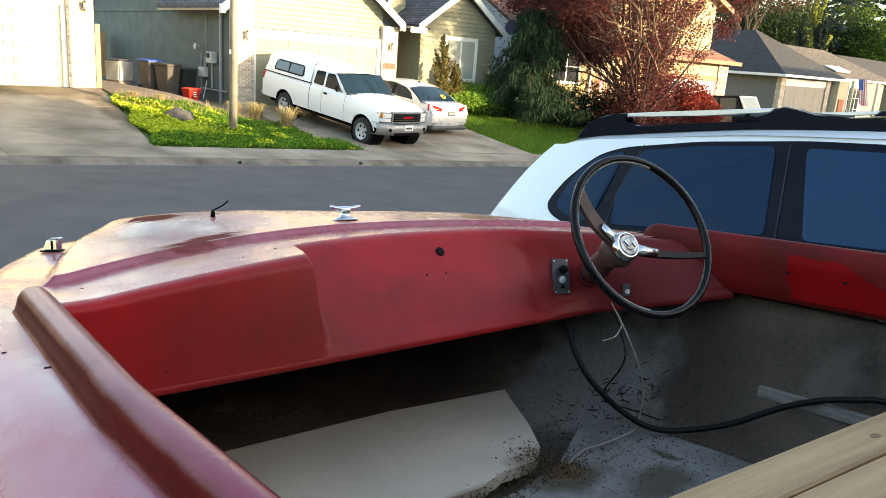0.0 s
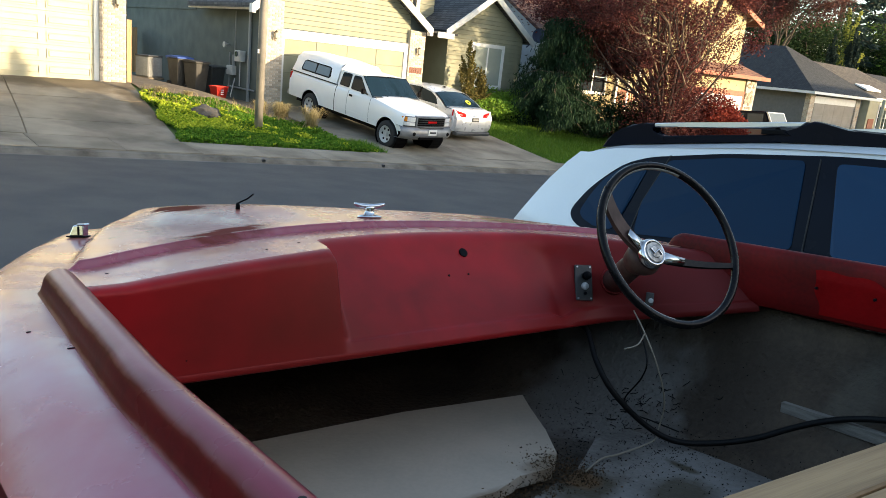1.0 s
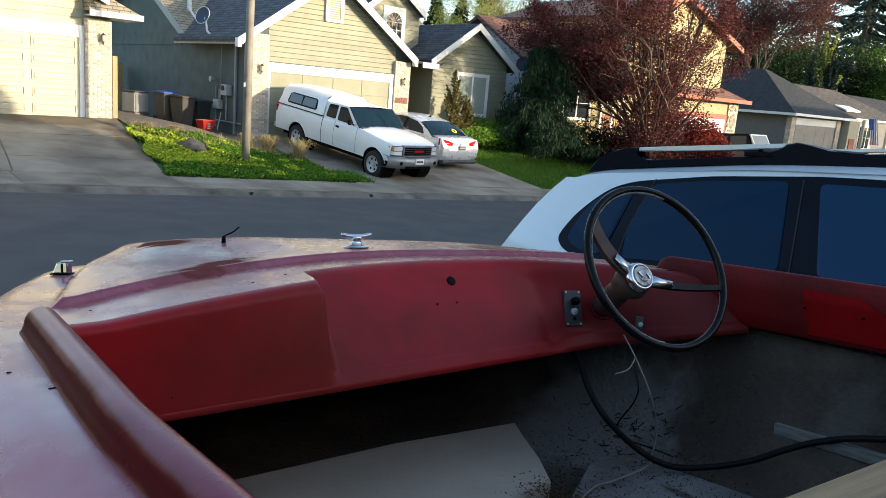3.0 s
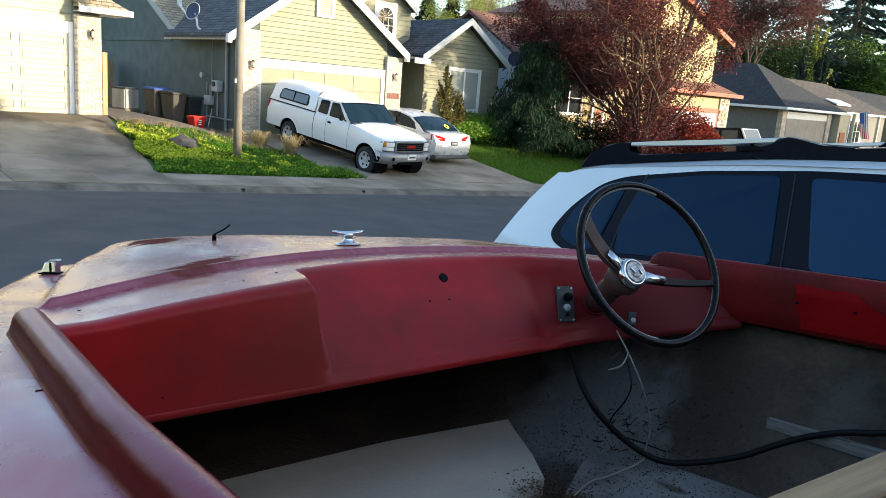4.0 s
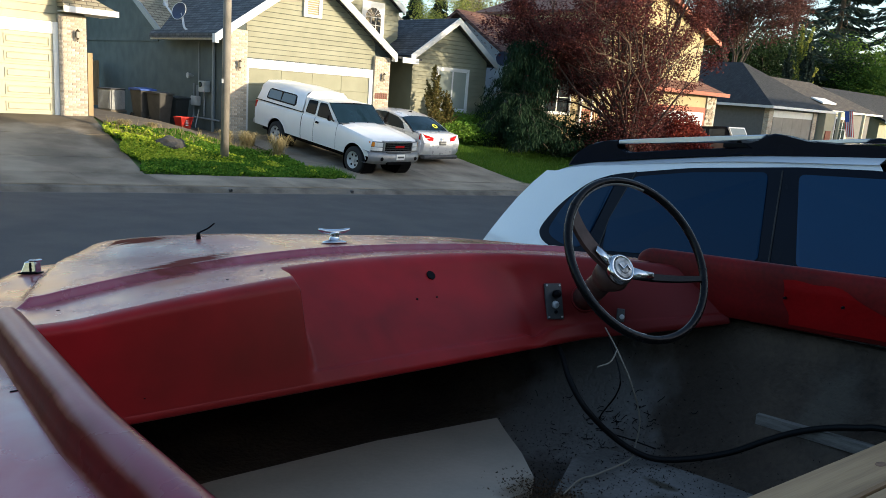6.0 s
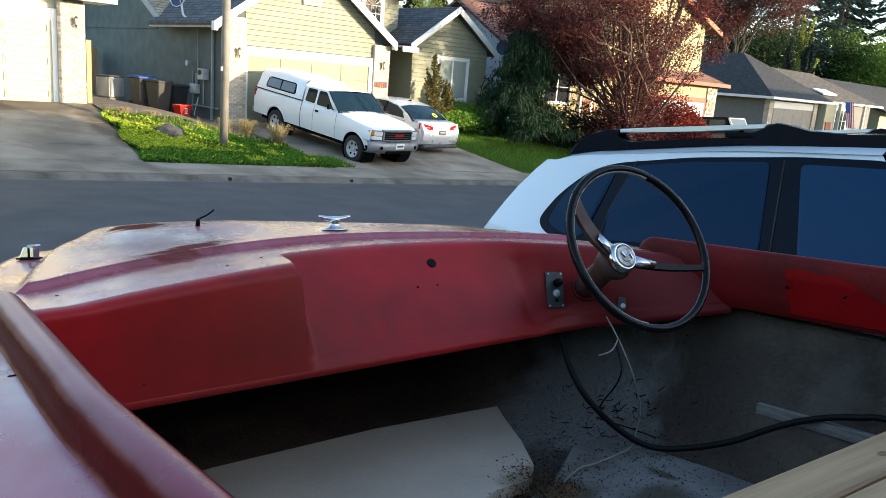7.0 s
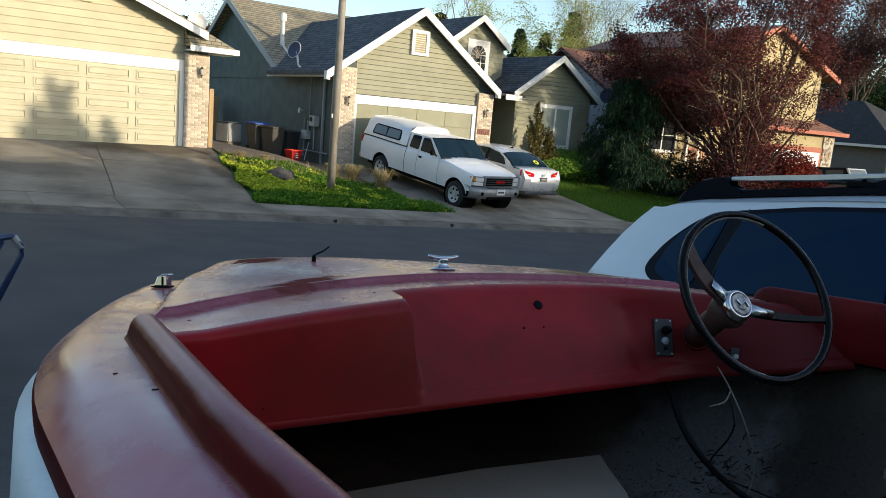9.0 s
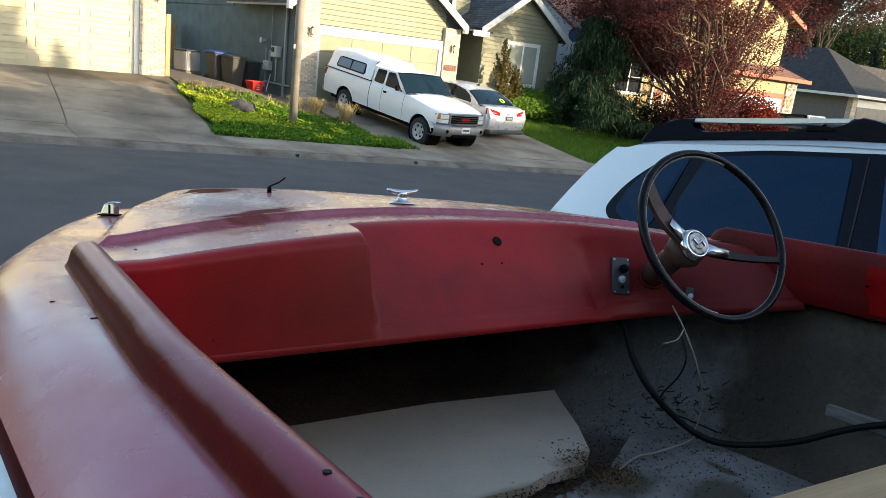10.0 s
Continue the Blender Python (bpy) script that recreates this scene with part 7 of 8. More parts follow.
mats.update({
    "PALEWEAR": mat("worn_pale_enamel", (0.30, 0.28, 0.24), 0.5, var=0.4, scale=30, col2=(0.05, 0.05, 0.05)),
    "EMBLEM": mat("emblem_metal", (0.45, 0.45, 0.43), 0.4, metal=0.6, var=0.5, scale=60, col2=(0.12, 0.12, 0.12)),
    "SWITCHPLATE": mat("switch_plate", (0.055, 0.053, 0.050), 0.5, metal=0.3, var=0.3, scale=30),
    "GREYWOOD": mat("weathered_grey_wood", (0.20, 0.18, 0.15), 0.85, var=0.5, scale=10, bump=0.3, stretch=(8, 1, 8)),
    "FLOORGREY": mat("mottled_floorboard", (0.155, 0.145, 0.13), 0.7, var=0.8, scale=5, bump=0.4, bscale=70, col2=(0.06, 0.052, 0.042)),
    "BRIGHTRED": mat("fresh_red_patch", (0.23, 0.004, 0.005), 0.5, var=0.3, scale=8, spec=0.05),
})
steering_wheel()

# dash fittings
# the dark inside of each hole is put into a black disc
fitting("dash_hole", on_dash(lathe([(0.0112, -0.02), (0.0112, 0.0012), (0.0125, 0.0012), (0.0125, -0.02)], 20), 0.135, 0.215, 0.002), BLACK, "black disc standing in for a round dash hole")
fitting("dash_hole", on_dash(lathe([(0.0001, 0.0011), (0.0122, 0.0012)], 20), 0.135, 0.215, 0.002), BLACK)
for hx, hv, hr in ((0.026, 0.455, 0.0028), (0.087, 0.456, 0.0024), (-0.667, 0.879, 0.0012)):
    fitting("screw_hole", on_dash(lathe([(0.0001, 0.0012), (hr, 0.0012), (hr, -0.004)], 8), hx, hv, 0.001), BLACK)
plate_ob = fitting("switch_plate", on_dash(box((-0.025, -0.050, -0.008), (0.025, 0.050, 0.003), 0.0015), 0.428, 0.632, 0.006), mats["SWITCHPLATE"], "metal switch plate")
fitting("knob", on_dash(lathe([(0.010, 0.003), (0.012, 0.012), (0.011, 0.022), (0.004, 0.025)], 14, at=(0.004, 0.018, 0)), 0.428, 0.632, 0.006), BLACK, "black knob", plate_ob)
fitting("rocker", on_dash(lathe([(0.011, 0.003), (0.010, 0.008), (0.003, 0.010)], 12, at=(0.002, -0.010, 0)), 0.428, 0.632, 0.006), STEEL, "", plate_ob)
fitting("rocker", on_dash(lathe([(0.005, 0.003), (0.0045, 0.007), (0.002, 0.008)], 10, at=(0.002, -0.030, 0)), 0.428, 0.632, 0.006), BLACK, "", plate_ob)
for u, v in ((-0.019, 0.044), (0.019, 0.044), (-0.019, -0.044), (0.019, -0.044)):
    fitting("screw", on_dash(lathe([(0.003, 0.003), (0.0028, 0.0052), (0.0004, 0.0054)], 8, at=(u, v, 0)), 0.428, 0.632, 0.006), STEEL, "", plate_ob)
tog = fitting("key_switch", on_dash(box((-0.011, -0.018, -0.018), (0.011, 0.018, 0.004), 0.002), 0.596, 0.816, 0.006), mats["SWITCHPLATE"], "small metal key switch")
fitting("key", on_dash(lathe([(0.004, 0.003), (0.004, 0.012), (0.007, 0.013), (0.007, 0.018), (0.003, 0.019)], 10, at=(0.004, -0.004, 0)), 0.596, 0.816, 0.006), STEEL, "", tog)


def deck_fit(x, y):
    return Vector((x, y, deck_z(x, y)))


# cleat
c0 = deck_fit(0.045, 0.345)
bm = lathe([(0.030, 0.0), (0.031, 0.003), (0.026, 0.006), (0.013, 0.009), (0.011, 0.022), (0.015, 0.030), (0.010, 0.034)], 20)
bmesh.ops.scale(bm, vec=(1.25, 0.7, 1.0), verts=bm.verts)
tube(spline([(-0.047, 0, 0.040), (-0.025, 0, 0.034), (0, 0, 0.032), (0.025, 0, 0.034), (0.047, 0, 0.040)], 4), [0.004, 0.005, 0.006, 0.0065, 0.007, 0.0075, 0.008, 0.0082, 0.0082, 0.0082, 0.008, 0.0075, 0.007, 0.0065, 0.006, 0.005, 0.004], 10, bm)
bmesh.ops.transform(bm, matrix=Matrix.Translation(c0) @ pose(0, 0, 0, -6, 0, -14) @ Matrix.Scale(0.93, 4), verts=bm.verts)
fitting("cleat", bm, CHROME, "chrome deck cleat", smooth=True)
# bow light
c1 = deck_fit(-0.655, 0.475)
at_light = Matrix.Translation(c1) @ pose(0, 0, 0, -4, -4, -43) @ Matrix.Scale(0.84, 4)
bm = prism([(-0.021, 0.003), (0.020, 0.003), (0.020, 0.030), (0.014, 0.034), (-0.009, 0.031)], "y", -0.013, 0.013, bevel=0.003)
bmesh.ops.transform(bm, matrix=at_light, verts=bm.verts)
lt = fitting("bow_light", bm, CHROME, "chrome bow light housing")
for name, lo, hi, bev, m in (("base_plate", (-0.027, -0.017, 0.0), (0.026, 0.017, 0.004), 0.0015, BLACK), ("lens", (0.003, -0.0145, 0.006), (0.009, -0.011, 0.029), 0.001, BLACK), ("cap", (0.000, -0.015, 0.030), (0.024, 0.015, 0.037), 0.003, CHROME)):
    bm = box(lo, hi, bev)
    bmesh.ops.transform(bm, matrix=at_light, verts=bm.verts)
    fitting(name, bm, m, "", lt)
# broken rubber stalk on the foredeck
c2 = deck_fit(-0.252, 0.525)
bm = tube(spline([c2, c2 + Vector((0, 0, 0.013)), c2 + Vector((0.006, 0, 0.019)), c2 + Vector((0.024, -0.004, 0.028)), c2 + Vector((0.040, -0.007, 0.041))], 5), 0.0021, 8)
lathe([(0.006, 0.0), (0.0055, 0.012), (0.003, 0.018)], 10, at=c2, bm=bm)
fitting("rubber_stalk", bm, BLACK, "short bent black stalk", smooth=True)
# chips and scratches on the side deck
for x, y, l in ((-0.885, -0.37, 0.009), (-0.912, -0.277, 0.006), (-0.87, -0.34, 0.005), (-0.86, -0.62, 0.006), (-0.40, 0.07, 0.006), (-0.30, 0.115, 0.007), (-0.72, 0.05, 0.006)):
    z = deck_z(x, y) + 0.0012
    fitting("paint_chip", box((x - l / 2, y - 0.0012, z - 0.002), (x + l / 2, y + 0.0012, z), 0.0008), BLACK)
for y in (-0.902, -0.942):
    fitting("screw_hole", lathe([(0.0034, -0.002), (0.0032, 0.0006), (0.0004, 0.0007)], 8, at=(-0.872, y, deck_z(-0.82, y) + 0.039)), BLACK)
# repaired patch on the starboard inside
def patch_at(u, v):
    """A ragged touched-up area: its ends wander, and its top slants down to the stern."""
    top = 0.004 - 0.055 * smooth((u - 0.22) / 0.28) + 0.006 * noise.noise(Vector((u * 9, 1.0, 0)))
    z = top + (-0.112 - top) * v
    y = -0.512 - 0.018 * noise.noise(Vector((v * 2.2, 0.3, 5.0))) - 0.02 * v - 0.50 * u
    o = 0.002 - 0.022 * clamp((-z - 0.02) / 0.10)
    return (rail_x(y) - o - 0.0025, y, deck_z(0.82, y) + z)


fitting("paint_patch", grid(patch_at, steps(0, 1, 40), steps(0, 1, 24)), mats["BRIGHTRED"], "brighter red touched-up patch", smooth=True)
for y, z in ((-0.524, -0.034), (-0.663, -0.034)):
    fitting("screw_hole", lathe([(0.0042, 0.83), (0.0036, 0.824), (0.0005, 0.823)], 8, "x", at=(0.0, y, z)), BLACK)

# floor inside
def flat(poly, z, t):
    return prism(poly, "z", z - t, z)


fitting("floor_pan", flat([(-0.70, 0.22), (-0.35, 0.24), (0.10, 0.21), (0.50, 0.14), (0.44, 0.05), (0.36, -0.08), (0.27, -0.20), (0.20, -0.245), (0.10, -0.235), (0.0, -0.26), (-0.12, -0.25), (-0.25, -0.29), (-0.45, -0.28), (-0.70, -0.30)], -0.478, 0.03), mats["PAN"], "stained white floor pan")
fitting("floorboard", flat([(0.22, -0.30), (0.42, -0.20), (0.55, -0.21), (0.585, -0.33), (0.60, -0.52), (0.60, -1.6), (-0.6, -1.6), (-0.6, -0.36), (-0.2, -0.34), (0.05, -0.33)], -0.470, 0.05), mats["FLOORGREY"], "mottled grey fibreglass floorboard")
fitting("stringer", beam((0.80, -0.50, -0.365), (0.775, -1.35, -0.36), 0.030, 0.026), mats["GREYWOOD"], "bare grey wooden rib on the hull side")
fitting("stringer", beam((0.885, -0.45, -0.115), (0.895, -1.5, -0.125), 0.012, 0.012), mats["LINING"])
cab = spline([(0.548, 0.046, -0.225), (0.511, -0.061, -0.223), (0.426, -0.170, -0.269), (0.424, -0.231, -0.331), (0.49, -0.287, -0.41), (0.545, -0.350, -0.448), (0.615, -0.415, -0.446), (0.675, -0.492, -0.418), (0.722, -0.556, -0.378), (0.752, -0.602, -0.352), (0.775, -0.648, -0.332), (0.788, -0.695, -0.316), (0.796, -0.74, -0.305), (0.802, -0.795, -0.294), (0.80, -1.0, -0.29), (0.7, -1.5, -0.38)], 7)
fitting("cable", tube(cab, 0.0078, 8), mats["CABLE"], "thick black control cable", smooth=True)
fitting("wire", tube(spline([(0.591, -0.154, -0.157), (0.502, -0.255, -0.183), (0.501, -0.305, -0.26), (0.548, -0.307, -0.36), (0.545, -0.301, -0.435), (0.50, -0.316, -0.452), (0.374, -0.311, -0.458), (0.317, -0.299, -0.462), (0.229, -0.321, -0.464)], 7), 0.0022, 6), mats["WIRE"], "loose cream wire", smooth=True)
fitting("wire", tube(spline([(0.580, -0.176, -0.179), (0.445, -0.306, -0.225), (0.449, -0.296, -0.28), (0.479, -0.234, -0.36), (0.496, -0.233, -0.40), (0.546, -0.274, -0.42), (0.591, -0.335, -0.44)], 7), 0.0022, 6), mats["CABLE"], "loose black wire", smooth=True)
fitting("wire", tube(spline([(0.502, -0.255, -0.183), (0.367, -0.328, -0.175), (0.326, -0.321, -0.182)], 5), 0.0020, 6), mats["WIRE"], smooth=True)
r = np.random.default_rng(5)
n = 2000
lx = np.concatenate([r.normal(0.06, 0.10, n // 2), r.normal(0.20, 0.045, n // 2)])
ly = np.concatenate([r.normal(-0.318, 0.020, n // 2), r.normal(-0.29, 0.055, n // 2)])
leaf_ob = scatter("leaf_litter", np.stack([lx, ly, -0.468 + r.uniform(0, 0.004, n)], 1), 0.0030, LITTER, None, 5)
leaf_ob.matrix_basis = BOAT
tagged(leaf_ob, "brown leaf litter and dirt on the boat floor", "litter", kind="stuff")
n = 2400
sx = np.clip(r.normal(0.50, 0.16, n), 0.2, 0.86)
sy = r.normal(-0.22, 0.22, n)


def lining_z(x, y):
    w = min(0.93, max(boat_w(y) - 0.05, 0.02))
    t = clamp(abs(x) / w)
    return -0.53 + 0.44 * t ** 7 + 0.05 * t * t + 0.006 * math.sin(9 * t * w + 4 * y)


sz = [max(lining_z(a, b), -0.47 if (a < 0.6 and b < -0.25) else -9) + 0.004 for a, b in zip(sx, sy)]
mould = scatter("mould_specks", np.stack([sx, sy, sz], 1), 0.0026, BLACK, None, 6)
mould.matrix_basis = BOAT
tagged(mould, "black mould specks on the hull lining", "dirt", kind="stuff")


def stain_or_shade(m, colour, places, rough=14.0, world=False):
    """Lays ragged stains, and in places shade, into a material's colour: each place is a middle, half lengths and
    strength, in the thing's own metres or the world's.
    """
    n, l = m.node_tree.nodes, m.node_tree.links
    base = n["Principled BSDF"].inputs["Base Color"]
    where = n.new("ShaderNodeNewGeometry").outputs["Position"] if world else n.new("ShaderNodeTexCoord").outputs["Object"]
    ns = n.new("ShaderNodeTexNoise")
    ns.inputs["Scale"].default_value, ns.inputs["Detail"].default_value = rough, 8
    l.new(where, ns.inputs[0])
    for at, size, power in places:
        put, far_off, add, mr, mx = (n.new("ShaderNode" + k) for k in ("Mapping", "VectorMath", "Math", "MapRange", "Mix"))
        put.vector_type, far_off.operation, add.operation, mx.data_type = "TEXTURE", "LENGTH", "MULTIPLY_ADD", "RGBA"
        put.inputs["Location"].default_value, put.inputs["Scale"].default_value = at, size
        add.inputs[1].default_value = 1.3
        l.new(where, put.inputs[0]), l.new(put.outputs[0], far_off.inputs[0])
        l.new(ns.outputs[0], add.inputs[0]), l.new(far_off.outputs["Value"], add.inputs[2]), l.new(add.outputs[0], mr.inputs[0])
        mr.inputs[1].default_value, mr.inputs[2].default_value, mr.inputs[3].default_value, mr.inputs[4].default_value = 1.2, 1.7, power, 0.0
        mx.inputs[7].default_value = (*colour, 1)
        was = base.links[0].from_socket
        l.new(mr.outputs[0], mx.inputs[0]), l.new(was, mx.inputs[6]), l.new(mx.outputs[2], base)


stain_or_shade(mats["FLOORGREY"], (0.040, 0.030, 0.012), [((0.34, -0.50, -0.47), (0.12, 0.07, 1), 0.85), ((0.18, -0.36, -0.47), (0.12, 0.08, 1), 0.9), ((0.47, -0.43, -0.47), (0.018, 0.05, 1), 0.9)])
# brown dirt on the driveway; below the garage a shadow is coloured in too
stain_or_shade(CONCRETE, (0.085, 0.062, 0.036), [((5.4, 21.9, 0.8), (2.2, 1.3, 3), 0.75), ((6.7, 19.2, 0.6), (0.55, 2.6, 3), 0.8)], 1.6, True)
stain_or_shade(CONCRETE, (0.10, 0.088, 0.070), [((2.2, 18.6, 0.5), (1.3, 0.9, 3), 0.55), ((4.9, 17.6, 0.5), (0.9, 1.2, 3), 0.45), ((14.6, 18.6, 0.2), (2.0, 1.8, 3), 0.6)], 2.2, True)
stain_or_shade(mats["FLOORGREY"], (0.10, 0.045, 0.010), [((0.20, -0.33, -0.47), (0.06, 0.05, 1), 0.8)])
stain_or_shade(mats["PAN"], (0.16, 0.11, 0.06), [((0.22, -0.24, -0.47), (0.10, 0.06, 1), 0.7), ((-0.05, -0.27, -0.47), (0.3, 0.03, 1), 0.6)])
# lining: one pale patch, two darker patches, then two brownish-grey spots
stain_or_shade(mats["LINING"], (0.16, 0.15, 0.135), [((0.60, -0.03, -0.42), (0.38, 0.27, 0.5), 0.9)], 9.0)
stain_or_shade(mats["LINING"], (0.035, 0.026, 0.018), [((0.84, -0.36, -0.30), (0.30, 0.15, 0.20), 0.6), ((0.30, -0.10, -0.5), (0.22, 0.2, 0.2), 0.7)])
stain_or_shade(mats["LINING"], (0.085, 0.075, 0.058), [((0.88, -0.66, -0.30), (0.2, 0.09, 0.12), 0.5), ((0.90, -0.95, -0.25), (0.2, 0.12, 0.14), 0.5)])


bm = bmesh.new()
rr = random.Random(4)
for k in range(60):
    x, y, a = rr.gauss(0.66, 0.07), rr.gauss(-0.12, 0.07), rr.uniform(0, 6.28)
    line = []
    for q in range(4):
        line.append((x, y, lining_z(clamp(x, 0.3, 0.86), y) + 0.005))
        x, y, a = x + 0.006 * math.cos(a), y + 0.008 * math.sin(a), a + rr.uniform(-0.9, 0.9)
    tube(line, 0.0011, 4, bm)
threads = part("mould_threads", bm, BLACK)
threads.matrix_basis = BOAT
tagged(threads, "curly black mould threads on the hull lining", "dirt", kind="stuff")


# lumber across the cockpit
def lumber(x, y, z, length, width, turn, seed):
    r = random.Random(seed)
    b = thing("lumber", "pale new softwood board laid across the cockpit", "board", BOAT @ Matrix.Translation((x, y, z)) @ pose(0, 0, 0, 0, 0, turn), "boards across the cockpit")
    part("plank", box((-length / 2, -width / 2, 0), (length / 2, width / 2, 0.038), 0.004), WOOD, b)
    for _ in range(4):
        kx, ky = r.uniform(-0.45, 0.45) * length, r.uniform(-0.35, 0.35) * width
        bm = lathe([(0.011, 0.036), (0.0105, 0.0386), (0.002, 0.0388)], 12)
        bmesh.ops.scale(bm, vec=(r.uniform(1.1, 1.8), r.uniform(0.6, 0.9), 1), verts=bm.verts)
        bmesh.ops.translate(bm, vec=(kx, ky, 0), verts=bm.verts)
        part("knot", bm, mats["KNOT"], b, "brown knot")
    return b


mats["KNOT"] = mat("wood_knot", (0.20, 0.09, 0.035), 0.6, var=0.5, scale=60, bump=0.1)
for k in range(3):
    lumber(0.0, -0.880 - 0.097 * k, -0.245, 1.66 - 0.01 * k, 0.092, -6.6 - 0.5 * k, 70 + k)


# trailer under the hull
def trailer():
    t = thing("boat_trailer", "galvanised boat trailer carrying the runabout", "trailer", BOAT)
    for s in (-1, 1):
        part("frame_rail", tube([(s * 0.55, -2.9, -0.98), (s * 0.55, 0.4, -0.98), (0.02 * s, 1.9, -0.98)], 0.035, 8), STEEL, t)
        part("bunk", box((s * 0.5 - 0.05, -2.8, -0.93), (s * 0.5 + 0.05, 0.1, -0.66)), WOOD, t)
        w = part("wheel", lathe([(0.14, -0.09), (0.24, -0.09), (0.27, -0.06), (0.27, 0.06), (0.24, 0.09), (0.14, 0.09)], 24, "x", at=(s * 0.86, -1.6, -1.14)), RUBBER, t, "trailer tyre", True)
        part("rim", lathe([(0.15, -0.06), (0.15, 0.06)], 16, "x", at=(s * 0.86, -1.6, -1.14)), WHITE, w)
    part("axle", tube([(-0.9, -1.6, -1.14), (0.9, -1.6, -1.14)], 0.03, 8), STEEL, t)
    part("crossbar", tube([(-0.55, -0.6, -0.98), (0.55, -0.6, -0.98)], 0.03, 8), STEEL, t)
    part("winch_post", tube([(0, 1.62, -0.98), (0, 1.6, -0.4)], 0.035, 8), STEEL, t)
    part("tongue_jack", tube([(0, 1.85, -0.95), (0, 1.85, -1.32)], 0.03, 8), STEEL, t)


trailer()


# ---- planting and yard things ----
def stuff(name, pts, size, material, seed, label, category, **kw):
    ob = scatter(name, pts, size, material, None, seed, **kw)
    return tagged(ob, label, category, kind="stuff")


def blades(name, n, region, height, material, seed, label, category, lean=0.35, width=0.012):
    """Upright grass blades: region(rng) gives x, y or None."""
    r = random.Random(seed)
    v, f = [], []
    while len(f) < n:
        p = region(r)
        if not p:
            continue
        x, y = p
        z = ground_z(x, y) - 0.02
        h = height * r.uniform(0.5, 1.3)
        a = r.uniform(0, 2 * math.pi)
        dx, dy = math.cos(a) * width, math.sin(a) * width
        lx, ly = r.gauss(0, lean) * h, r.gauss(0, lean) * h
        k = len(v)
        v += [(x - dx, y - dy, z), (x + dx, y + dy, z), (x + lx, y + ly, z + h)]
        f.append((k, k + 1, k + 2))
    ob = mesh(name, v, f, material)
    return tagged(ob, label, category, kind="stuff")


def strip_edge(y):
    """Right edge of the first driveway, left edge of the planted strip."""
    return 6.35 + 0.15 * (y - WALK_BACK)


def in_strip(r, top=True):
    x, y = r.uniform(6.3, 11.7), r.uniform(16.25, 21.8)
    lim = 21.7 - 0.50 * (x - 7.0) + 0.25 * math.sin(x * 2.1)
    right = 11.25 + 0.12 * math.sin(y * 1.7) + 0.5 * clamp((17.3 - y), 0, 1)
    if x < strip_edge(y) + 0.12 * math.sin(y * 3) or y > lim or x > right:
        return None
    return x, y


def ground_cover():
    r = random.Random(3)
    pts = []
    while len(pts) < 44000:
        p = in_strip(r)
        if p:
            x, y = p
            bump = 0.10 + 0.10 * noise.noise(Vector((x * 1.3, y * 1.3, 2.0))) + 0.05 * noise.noise(Vector((x * 5, y * 5, 7.0)))
            pts.append((x, y, ground_z(x, y) + max(0.01, bump) * r.uniform(0.2, 1.15)))
    # yellow patches, and the left side's sunlit look put into leaf colour
    gold = [p for p in pts if p[0] + 0.35 * (p[1] - 19) + 0.8 * noise.noise(Vector((p[0], p[1], 4.0))) + r.gauss(0, 0.35) < 7.9 and p[1] > 17.2 or noise.noise(Vector((p[0] * 2.2, p[1] * 2.2, 9.0))) + r.uniform(-0.25, 0.25) > 0.52]
    gold = [(x, y, z + 0.035) for x, y, z in gold]
    stuff("golden_ground_cover", gold, 0.032, GOLDEN, 4, "yellow-green ground cover, partly sunlit tone put into the leaves", "plants", aspect=1.5)
    stuff("ground_cover", pts, 0.029, LITTLE, 3, "low bright green ground cover in the planted strip", "plants", aspect=1.5)


ground_cover()
blades("dry_grass", 700, lambda r: (lambda p: p if p and p[1] > 19.6 - 0.2 * (p[0] - 7) and r.random() < 0.8 else None)(in_strip(r)), 0.26, STRAW, 8, "dry straw-coloured grass at the back of the strip", "grass")


def tuft(x, y, h, n, seed):
    r = random.Random(seed)
    v, f = [], []
    for _ in range(n):
        a, l = r.uniform(0, 2 * math.pi), h * r.uniform(0.6, 1.1)
        out = l * r.uniform(0.25, 1.15)
        p0 = Vector((x + r.gauss(0, 0.05), y + r.gauss(0, 0.05), ground_z(x, y) - 0.02))
        p1 = p0 + Vector((math.cos(a) * out * 0.45, math.sin(a) * out * 0.45, l * 0.85))
        p2 = p0 + Vector((math.cos(a) * out, math.sin(a) * out, l * r.uniform(0.35, 0.95)))
        s = Vector((-math.sin(a), math.cos(a), 0)) * 0.005
        k = len(v)
        v += [p0 - s, p0 + s, p1 + s, p1 - s, p2]
        f += [(k, k + 1, k + 2, k + 3), (k + 3, k + 2, k + 4)]
    ob = mesh("grass_tuft", v, f, STRAW)
    tagged(ob, "feathery straw-coloured grass tuft", "grass", "dry grass tufts")


for i, (x, y, h) in enumerate(((11.1, 18.9, 0.75), (10.7, 20.1, 0.6), (10.2, 20.3, 0.5), (11.2, 20.7, 0.45), (7.6, 21.0, 0.3), (8.3, 20.9, 0.26))):
    tuft(x, y, h, 260, 20 + i)


def rock(x, y, s, seed):
    bm = bmesh.new()
    bmesh.ops.create_icosphere(bm, subdivisions=3, radius=1.0)
    for v in bm.verts:
        k = 1 + 0.28 * noise.noise(v.co * 1.4 + Vector((seed, 0, 0))) + 0.1 * noise.noise(v.co * 4)
        v.co = Vector((v.co.x * s * 1.3, v.co.y * s, v.co.z * s * 0.75)) * k
    solid("rock", bm, mats["ROCK"], "dark rough garden rock among ground cover", "rock", m=Matrix.Translation((x, y, ground_z(x, y) + s * 0.35)))


